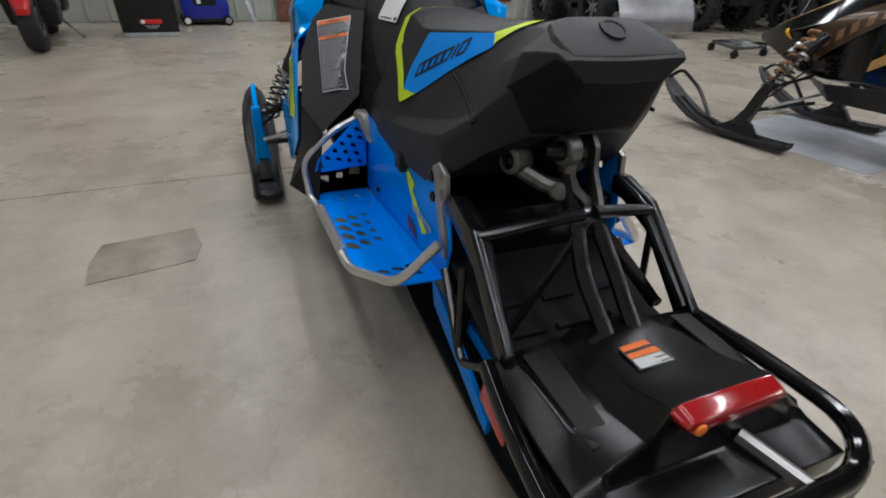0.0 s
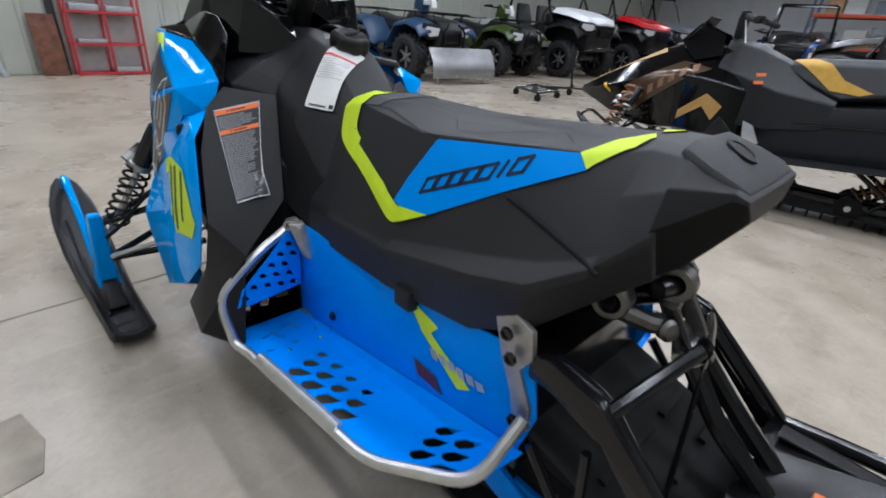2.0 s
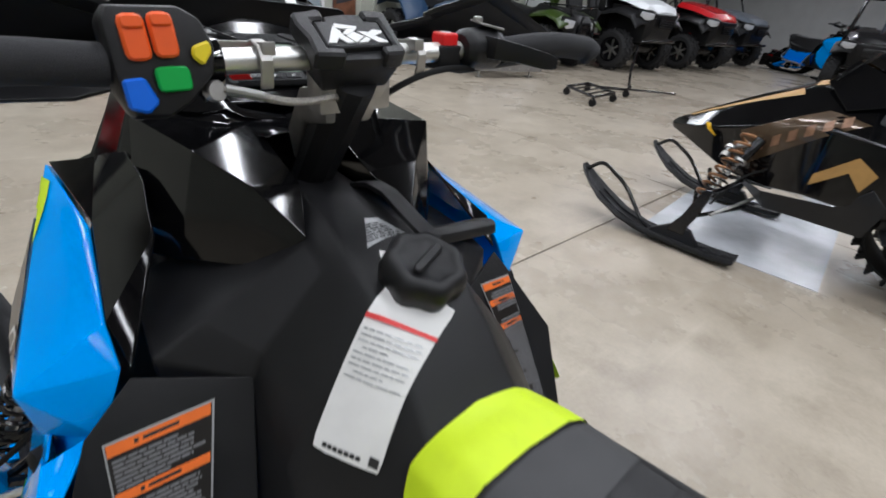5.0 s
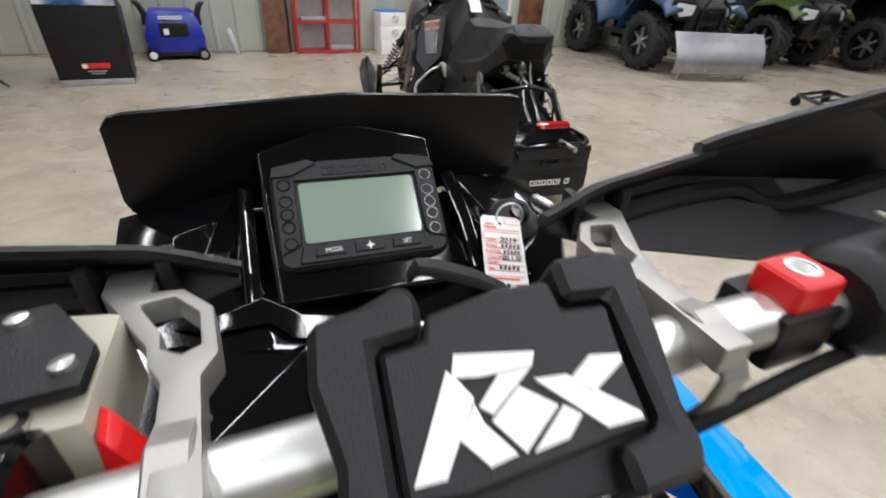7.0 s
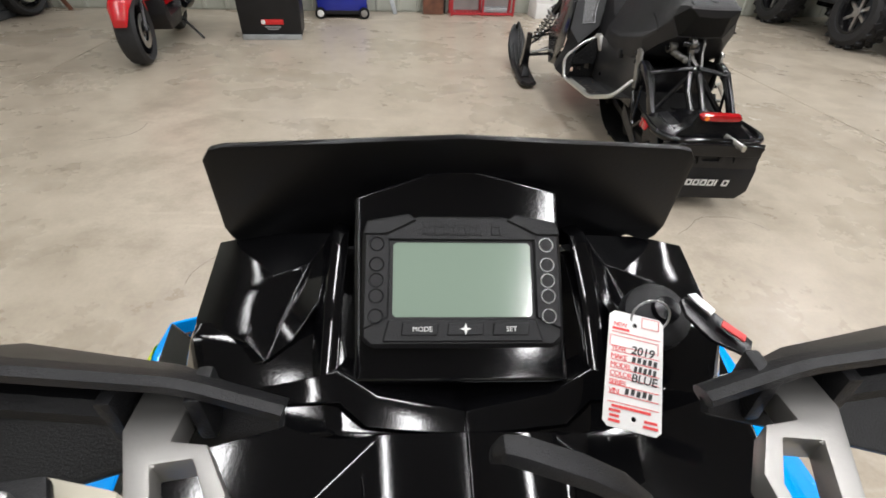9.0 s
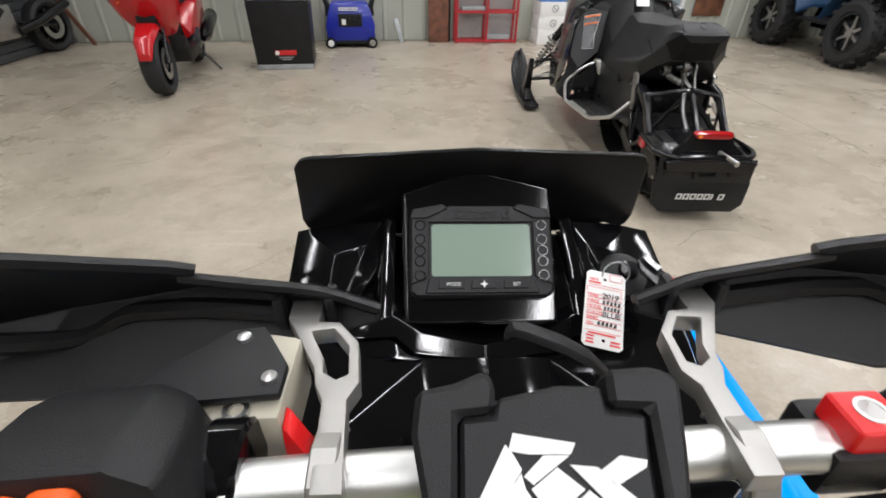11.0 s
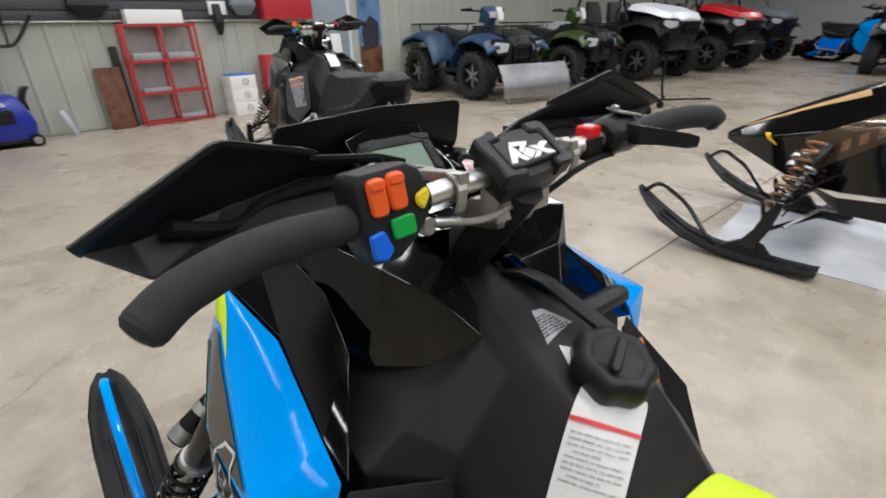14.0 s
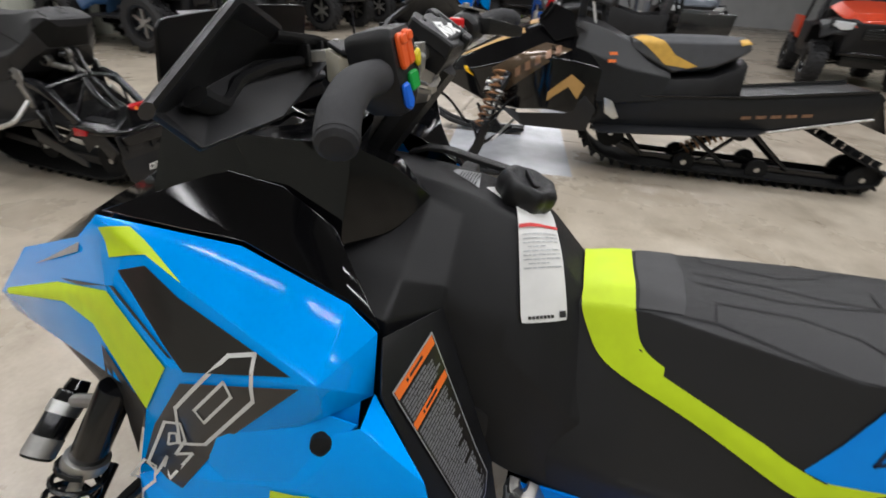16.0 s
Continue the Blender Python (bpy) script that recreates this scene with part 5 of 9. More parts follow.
    cl = bar_part("bar_clamp", loft([[(x, 0.690 + r * math.cos(a) * 1.15, 1.150 + r * math.sin(a)) for a in (2 * math.pi * k / 14 for k in range(14))] for x, r in ((-0.161, 0.019), (-0.159, 0.0215), (-0.142, 0.0215), (-0.140, 0.019))]), GLOSS, bar, "gloss black brake lever clamp")
    for p, way in (((-0.152, 0.712, 1.156), (0, 0.1, 1)), ((-0.149, 0.676, 1.156), (0, -0.5, 0.85))):
        bar_part("bolt", turned([(-0.012, 0.009), (0.002, 0.009), (0.002, 0.0072), (0.008, 0.0068), (0.008, 0.004), (0.004, 0.0035)], p, way, 14), STEEL, cl)
    hose = bar_part("brake_hose", tube([(-0.150, 0.657, 1.129), (-0.118, 0.658, 1.121), (-0.088, 0.660, 1.111), (-0.055, 0.660, 1.109), (-0.026, 0.664, 1.113), (-0.006, 0.680, 1.098), (-0.004, 0.700, 1.066), (-0.012, 0.75, 1.01)], 0.0042, 0.02, n=8), HOSE, bar, "braided steel brake hose")
    bar_part("banjo_fitting", turned([(-0.006, 0.009), (-0.004, 0.010), (0.004, 0.010), (0.006, 0.009)], (-0.157, 0.658, 1.128), (0.3, -1, 0.2), 12), CAST, hose)
    bar_part("hose_ferrule", tube([(-0.148, 0.657, 1.129), (-0.132, 0.6575, 1.125), (-0.112, 0.658, 1.119)], 0.0054, n=10), STEEL, hose)
    # throttle side
    kb = bar_part("kill_switch", box(0.150, 0.692, 1.145, 0.038, 0.036, 0.030, 0.004), PLASTIC, bar)
    bar_part("button", box(0.151, 0.690, 1.166, 0.027, 0.025, 0.017, 0.004, seg=3), RED_B, kb, "red stop button")
    bar_part("button_print", turned([(0, 0.0075), (0.0006, 0.0075), (0.0006, 0.0058), (0, 0.0058)], (0.151, 0.690, 1.1746), (0, 0, 1), 18), WHITE, kb)
    th = bar_part("throttle_block", loft([[(x, 0.684 + r * math.cos(a), 1.154 + r * math.sin(a) * 0.9) for a in (2 * math.pi * k / 12 for k in range(12))] for x, r in ((0.172, 0.022), (0.182, 0.030), (0.225, 0.033), (0.240, 0.026), (0.246, 0.018))], bevel=0.003), PLASTIC, bar)
    bar_part("throttle_lever", loft([[(x, y - w, z + h), (x, y + w, z + h), (x, y + w * 0.8, z - h), (x, y - w * 0.8, z - h)] for x, y, z, w, h in ((0.198, 0.652, 1.160, 0.014, 0.014), (0.225, 0.634, 1.156, 0.013, 0.012), (0.256, 0.605, 1.149, 0.009, 0.011), (0.268, 0.592, 1.147, 0.005, 0.008))], bevel=0.003), PLASTIC, th, "black thumb throttle lever")
    bar_part("throttle_guide", slab([(0.196, 0.672, 1.186), (0.226, 0.655, 1.180), (0.232, 0.690, 1.180), (0.202, 0.700, 1.188)], 0.003, 0.001), CAST, th)
    bar_part("guide_bolt", turned([(0, 0.007), (0.006, 0.0065), (0.007, 0.003)], (0.204, 0.686, 1.188), (0, 0, 1), 12), STEEL, th)
    bar_part("throttle_cable", tube([(0.190, 0.672, 1.130), (0.150, 0.668, 1.134), (0.100, 0.664, 1.130), (0.05, 0.668, 1.112), (0.02, 0.72, 1.06)], 0.0042, 0.03, n=8), RUBBER, th)
    bar_part("riser", loft([[(x, y, z) for x, y in ((-0.045, 0.668), (0.05, 0.668), (0.05, 0.70), (-0.045, 0.70))] for z in (1.09, 1.15)], bevel=0.004), CAST, bar)
    # gauge
    gm = basis((-0.0025, 0.935, 1.102), (1, 0, 0), (0, 0.737, 0.676))
    hood = loft([[tuple(gm @ Vector((x * a, y * a + o, z))) for x, y in ((-0.074, -0.070), (0.074, -0.070), (0.0735, 0.069), (-0.004, 0.0885), (-0.0775, 0.0625))] for z, a, o in ((-0.075, 1.0, -0.008), (-0.004, 1.0, 0), (0.0, 0.97, 0))], bevel=0.003, seg=3)
    pod = part("gauge_pod", hood, GLOSS, root, "gloss black gauge pod")
    gauge = part("gauge", plate_on(gm @ Matrix.Translation((0, 0, 0.0002)), [(-0.069, -0.040), (-0.062, -0.046), (0.062, -0.046), (0.069, -0.040), (0.069, 0.036), (0.063, 0.042), (-0.063, 0.042), (-0.069, 0.036)], 0.010, 0.003), PLASTIC, pod, "black digital gauge with a blank grey-green display")
    for r in ([(-0.055, 0.027), (0.055, 0.027), (0.050, 0.040), (0.028, 0.044), (-0.028, 0.044), (-0.050, 0.040)], [(-0.054, -0.042), (0.054, -0.042), (0.050, -0.027), (-0.050, -0.027)], [(-0.067, -0.034), (-0.050, -0.026), (-0.050, 0.030), (-0.067, 0.036)], [(0.050, -0.026), (0.067, -0.034), (0.067, 0.036), (0.050, 0.030)]):
        part("bezel", plate_on(gm @ Matrix.Translation((0, 0, 0.010)), r, 0.0025, 0.001), PLASTIC, gauge)
    for sx in (-1, 1):
        part("bezel_corner", plate_on(gm @ Matrix.Translation((0, 0, 0.011)), [(sx * x, y) for x, y in ((-0.0685, 0.0305), (-0.066, 0.040), (-0.037, 0.0455), (-0.031, 0.041), (-0.052, 0.0305))][::-sx], 0.0032, 0.001), PLASTIC, gauge)
    part("display", plate_on(gm @ Matrix.Translation((0, 0, 0.0098)), rect(0.095, 0.051, cut=0.002), 0.0008, 0), LCD, gauge, "blank grey-green liquid crystal display")
    for x in (-0.0585, 0.0585):
        for y in (0.024, 0.010, -0.001, -0.0115, -0.025):
            c = gm @ Vector((x, y, 0.0120))
            part("indicator", turned([(0, 0.0052), (0.0010, 0.0052), (0.0010, 0.0042), (-0.0004, 0.0040), (-0.0004, 0.001)], c, gm.to_3x3() @ Vector((0, 0, 1)), 16), FRAME, gauge)
    for x, word in ((-0.029, "MODE"), (0.0015, ""), (0.032, "SET")):
        b = part("key", plate_on(gm @ Matrix.Translation((x, -0.0335, 0.0122)), [(-0.0125, -0.0042), (0.0115, -0.0042), (0.0125, 0.0042), (-0.0115, 0.0042)], 0.0018, 0.0006), PLASTIC, gauge)
        if word:
            part("lettering", letters(word, 0.0047, gm @ Matrix.Translation((x - 0.0050 if word == "MODE" else x - 0.0034, -0.0351, 0.0141)), 0.0001, 1.0), WHITE, b)
        else:
            part("lettering", plate_on(gm @ Matrix.Translation((x, -0.0335, 0.014)), [(-0.004, 0), (-0.001, -0.001), (0, -0.004), (0.001, -0.001), (0.004, 0), (0.001, 0.001), (0, 0.004), (-0.001, 0.001)], 0.0003, 0), WHITE, b)
    part("maker_mark", marks(7, 0.056, 0.0075, gm @ Matrix.Translation((-0.028, 0.0305, 0.0124)), 0.0008), PLASTIC, gauge)
    ws = slab([(-0.158, 0.998, 1.1755), (-0.168, 0.999, 1.173), (-0.175, 1.001, 1.164), (-0.178, 1.012, 1.098), (-0.174, 1.013, 1.086), (-0.166, 1.013, 1.082), (-0.148, 1.013, 1.088), (-0.124, 1.013, 1.077), (0.134, 1.013, 1.077), (0.158, 1.013, 1.088), (0.176, 1.013, 1.082), (0.184, 1.013, 1.086), (0.188, 1.012, 1.098), (0.186, 1.001, 1.164), (0.180, 0.999, 1.173), (0.170, 0.998, 1.1755), (0.004, 0.996, 1.184)], 0.007, 0.0028)
    for v in ws.verts:
        v.co.z += 0.016 * v.co.x + (0.003 if v.co.z > 1.12 else 0.004)
        v.co.x -= 0.007 + (0.005 if v.co.x < -0.1 else 0.006 if v.co.x > 0.1 else 0.0)
    part("windshield", ws, WSHIELD, root, "low black windshield")
    for s in (-1, 1):
        part("ridge", sided(s, loft([[(-0.086, y, z), (-0.098, y, z + 0.004), (-0.108, y, z - 0.012), (-0.09, y, z - 0.02)] for y, z in ((0.88, 1.05), (0.93, 1.085), (0.985, 1.108), (1.01, 1.10))], bevel=0.002)), GLOSS, root)
        sh = {"a": (-0.192, 0.930, 1.070), "b": (-0.198, 1.008, 1.082), "c": (-0.160, 1.010, 1.090), "d": (-0.147, 0.946, 1.091), "e": (-0.118, 0.975, 1.085), "f": (-0.104, 0.935, 1.083), "g": (-0.120, 0.912, 1.067),
              "h": (-0.137, 0.899, 1.060), "i": (-0.151, 0.910, 1.068), "j": (-0.100, 0.992, 1.104), "k": (-0.190, 0.900, 1.035), "q": (-0.128, 0.936, 1.0725)}
        part("hood_facet", sided(s, shell(sh, ["a b c d i", "c j e d", "j f e", "d e q", "e f q", "f g q", "g h q", "h i d q", "a i h k"], 0.003, 0.0026, 2)), GLOSS, root)
        lip = {"a": (-0.150, 0.884, 1.050), "b": (-0.120, 0.886, 1.055), "c": (-0.087, 0.889, 1.063), "d": (-0.060, 0.879, 1.049), "e": (0.0, 0.874, 1.037), "f": (0.0, 0.860, 1.030), "g": (-0.066, 0.860, 1.042), "h": (-0.084, 0.872, 1.051), "i": (-0.122, 0.872, 1.049),
               "m": (0.0, 0.900, 1.030), "n": (-0.058, 0.902, 1.044), "o": (-0.082, 0.905, 1.060)}
        part("console_lip", sided(s, shell(lip, ["a b i", "b c h i", "c d g h", "d e f g", "d n m e", "c o n d"], 0.003, 0.0022, 2)), GLOSS, root)
        deck = {"a": (0.0, 0.860, 1.036), "b": (-0.060, 0.859, 1.036), "c": (-0.052, 0.800, 1.031), "d": (0.0, 0.796, 1.031), "e": (-0.071, 0.846, 1.033), "f": (-0.064, 0.815, 1.026), "k": (-0.03, 0.858, 1.0385), "l": (-0.028, 0.800, 1.0335)}
        part("console_deck", sided(s, shell(deck, ["a k l d", "k b c l", "b e f c"], 0.003, 0.0022, 2)), GLOSS, root, "", 20)
    pull = loft([[(x, y - w, z - 0.003), (x, y - w * 0.7, z + 0.003), (x, y + w * 0.7, z + 0.003), (x, y + w, z - 0.003), (x, y, z - 0.006)] for x, y, z, w in ((-0.0035, 0.786, 1.137, 0.003), (0.001, 0.785, 1.144, 0.006), (0.010, 0.784, 1.143, 0.0075), (0.036, 0.781, 1.133, 0.008), (0.056, 0.779, 1.121, 0.008), (0.072, 0.777, 1.104, 0.009), (0.092, 0.774, 1.072, 0.010), (0.104, 0.770, 1.02, 0.010))], bevel=0.002)
    part("hood_handle", pull, PLASTIC, root, "black plastic hood grab handle")
    ig = part("ignition_switch", turned([(0, 0.024), (0.010, 0.023), (0.014, 0.016), (0.015, 0.002)], (0.135, 0.918, 1.082), (0, -0.5, 1), 20), PLASTIC, root)
    part("key_slot", turned([(0, 0.010), (0.004, 0.009), (0.005, 0.001)], (0.138, 0.912, 1.096), (0, -0.5, 1), 12), SATIN, ig)
    return bar


def pad_body(pm):
    """The moulded bar pad: a sunk centre plate between two raised end frames over a block."""
    low = ((-0.056, -0.030), (0.042, -0.030), (0.048, 0.010), (0.050, 0.038), (-0.056, 0.036), (-0.060, 0.010))
    bm = loft([[tuple(pm @ Vector((x * a, y * a, z))) for x, y in low] for z, a in ((-0.052, 0.84), (-0.022, 1.0), (-0.008, 0.97))], bevel=0.004)
    plate_on(pm @ Matrix.Translation((0, 0, -0.012)), [(-0.0268, 0.0348), (-0.0290, 0.0268), (-0.0435, 0.0262), (-0.0455, -0.0160), (-0.0285, -0.0183), (0.0176, -0.0160), (0.0335, -0.0150), (0.0350, 0.0087), (0.0375, 0.0258), (0.0205, 0.0272), (0.0200, 0.0385), (0.0, 0.0395)], 0.0114, 0.0016, bm)
    frame_l = [(-0.0627, 0.0392), (-0.0650, 0.0211), (-0.0609, -0.0020), (-0.0648, -0.0294), (-0.0305, -0.0327), (-0.0290, -0.0205), (-0.0472, -0.0185), (-0.0450, 0.0280), (-0.0290, 0.0290), (-0.0270, 0.0406), (-0.0313, 0.0475), (-0.0455, 0.0421)]
    frame_r = [(0.0230, 0.0457), (0.0222, 0.0294), (0.0392, 0.0280), (0.0368, -0.0165), (0.0190, -0.0185), (0.0186, -0.0325), (0.0429, -0.0324), (0.0476, -0.0247), (0.0468, -0.0117), (0.0514, 0.0115), (0.0558, 0.0410), (0.0454, 0.0463)]
    for poly in (frame_l, frame_r[::-1]):
        plate_on(pm @ Matrix.Translation((0, 0, -0.020)), poly, 0.0212, 0.0028, bm)
    return bm


WSHIELD = mat("smoked_windshield", (0.003, 0.003, 0.0035), 0.30, 0, 0.1, 10, 0.05, 300, spec=0.25)


def snowmobile(name, m, sc, label):
    root = thing(name, m, label, "snowmobile", "snowmobiles")
    made = body_panels(root, sc)
    seat = seat_group(root)
    running_gear(root, sc)
    for s in (-1, 1):
        ski(root, s, sc)
        front_suspension(root, s, sc)
    controls(root)
    dome = turned([(-0.012, 0.040), (0.000, 0.047), (0.016, 0.0495), (0.027, 0.0475), (0.034, 0.042), (0.0355, 0.036), (0.033, 0.031), (0.031, 0.028), (0.032, 0.002)], (0.003, 0.520, 0.935), (0, -0.32, 1), 42)
    mid, up = Vector((0.003, 0.520, 0.935)), Vector((0, -0.32, 1)).normalized()
    for v in dome.verts:
        out = v.co - mid
        flat = out - up * out.dot(up)
        if flat.length > 0.03:
            v.co += flat * 0.055 * math.cos(7 * math.atan2(flat.y, flat.x))
    cap = part("fuel_cap", dome, PLASTIC, root, "round black lobed fuel cap", 60)
    bar_m = basis(mid + up * 0.033, (0.9, 0.4, 0.13), (-0.4, 0.86, 0.28))
    part("cap_grip", plate_on(bar_m, rect(0.056, 0.012, cut=0.004), 0.005, 0.0018), PLASTIC, cap)
    part("cap_strap", loft([[(-0.010 + dx, y, z), (0.014 + dx, y, z), (0.014 + dx, y, z - 0.008), (-0.010 + dx, y, z - 0.008)] for dx, y, z in ((0.040, 0.545, 0.966), (0.044, 0.60, 0.974), (0.050, 0.66, 0.983), (0.048, 0.70, 0.983), (0.040, 0.73, 0.973))], bevel=0.002), PLASTIC, cap)
    return root, made, seat




SEAT_GREY = mat("grey_grip_vinyl", (0.05, 0.05, 0.052), 0.65, 0, 0.1, 12, 0.3, 1400)
SEAT_BLUE = mat("blue_seat_vinyl", (0.0, 0.30, 1.0), 0.5, 0, 0.04, 20, 0.12, 900, spec=0.25)
DARK_PRINT = mat("dark_blue_print", (0.006, 0.02, 0.06), 0.4, 0, 0.1, 60)
BLACK_VINYL = mat("black_decal_vinyl", (0.016, 0.014, 0.013), 0.28, 0, 0.1, 20, coat=0.2)
SEAM = mat("seat_stitching", (0.0090, 0.0090, 0.0098), 0.62, spec=0.4)
SILVER_PRINT = mat("silver_print", (0.45, 0.46, 0.47), 0.35, 0.4, 0.1, 80)
MAROON = mat("maroon_print", (0.09, 0.01, 0.015), 0.4, 0, 0.2, 80)


def flip(s, pts):
    """Left-hand points as they are, or mirrored."""
    return [(p[0] * -s, p[1], p[2]) for p in pts]


def word_on(hosts, a, b, up, count, stroke_w, way, lift=0.002):
    """A maker's word as a row of plain frames laid on a surface from a to b."""
    a, b, up = Vector(a), Vector(b), Vector(up)
    bm = bmesh.new()
    for i in range(count):
        p, q = a.lerp(b, (i + 0.08) / count), a.lerp(b, (i + 0.92) / count)
        if i % 7 == 5:
            p = p.lerp(q, 0.5)
            stroke(hosts, [p, p + up], stroke_w, way, lift, bm)
        else:
            stroke(hosts, [p, q, q + up, p + up], stroke_w, way, lift, bm, True)
    return bm


def warning_label(host, s, corners, parent, rng, bands=((0.0, 0.055), (0.225, 0.27))):
    """A grey printed label with two orange bands and lines of fine text as bars."""
    c = flip(s, corners)
    way = (-s * 1.0, 0.35, -0.25)

    def sheet(u0, v0, u1, v1, lift, bm=None, n=1):
        return on_surface([host], [quad_at(c, u0, v0), quad_at(c, u1, v0)], [quad_at(c, u0, v1), quad_at(c, u1, v1)], way, lift, n, n, bm)
    label = part("warning_label", sheet(-0.02, -0.012, 1.02, 1.012, 0.0010, None, 4), SILVER_PRINT, parent, "black warning label with grey print and orange bands", 60)
    part("label_face", sheet(0, 0, 1, 1, 0.0014, None, 4), BLACK_VINYL, label, "", 60)
    for v0, v1 in bands:
        part("orange_band", sheet(0.01, v0, 0.99, v1, 0.0018, None, 2), ORANGE_PRINT, label)
    text = bmesh.new()
    v = 0.075
    while v < 0.96:
        if not 0.21 < v < 0.285:
            end = 0.95 - 0.16 * rng.random() - (0.25 if rng.random() < 0.12 else 0.0)
            u = 0.04
            while u < end:
                w = min(end - u, 0.06 + 0.18 * rng.random())
                sheet(u, v, u + w, v + 0.0145, 0.0018, text)
                u += w + 0.014
        v += 0.0215
    part("label_text", text, PALE_PRINT, label, "rows of fine grey text bars", 0)
    text = bmesh.new()
    for v0, v1 in bands:
        sheet(0.34, (v0 + v1) / 2 - 0.008, 0.68, (v0 + v1) / 2 + 0.008, 0.0021, text)
        sheet(0.26, (v0 + v1) / 2 - 0.010, 0.30, (v0 + v1) / 2 + 0.010, 0.0021, text)
    part("label_text", text, BLACK_PRINT, label, "", 0)
    return label


LABEL = ((-0.322, 0.617, 0.778), (-0.213, 0.602, 0.796), (-0.254, 0.493, 0.591), (-0.347, 0.490, 0.588))
RIGHT_LABEL = ((-0.303, 0.622, 0.786), (-0.205, 0.607, 0.803), (-0.240, 0.493, 0.591), (-0.316, 0.490, 0.588))


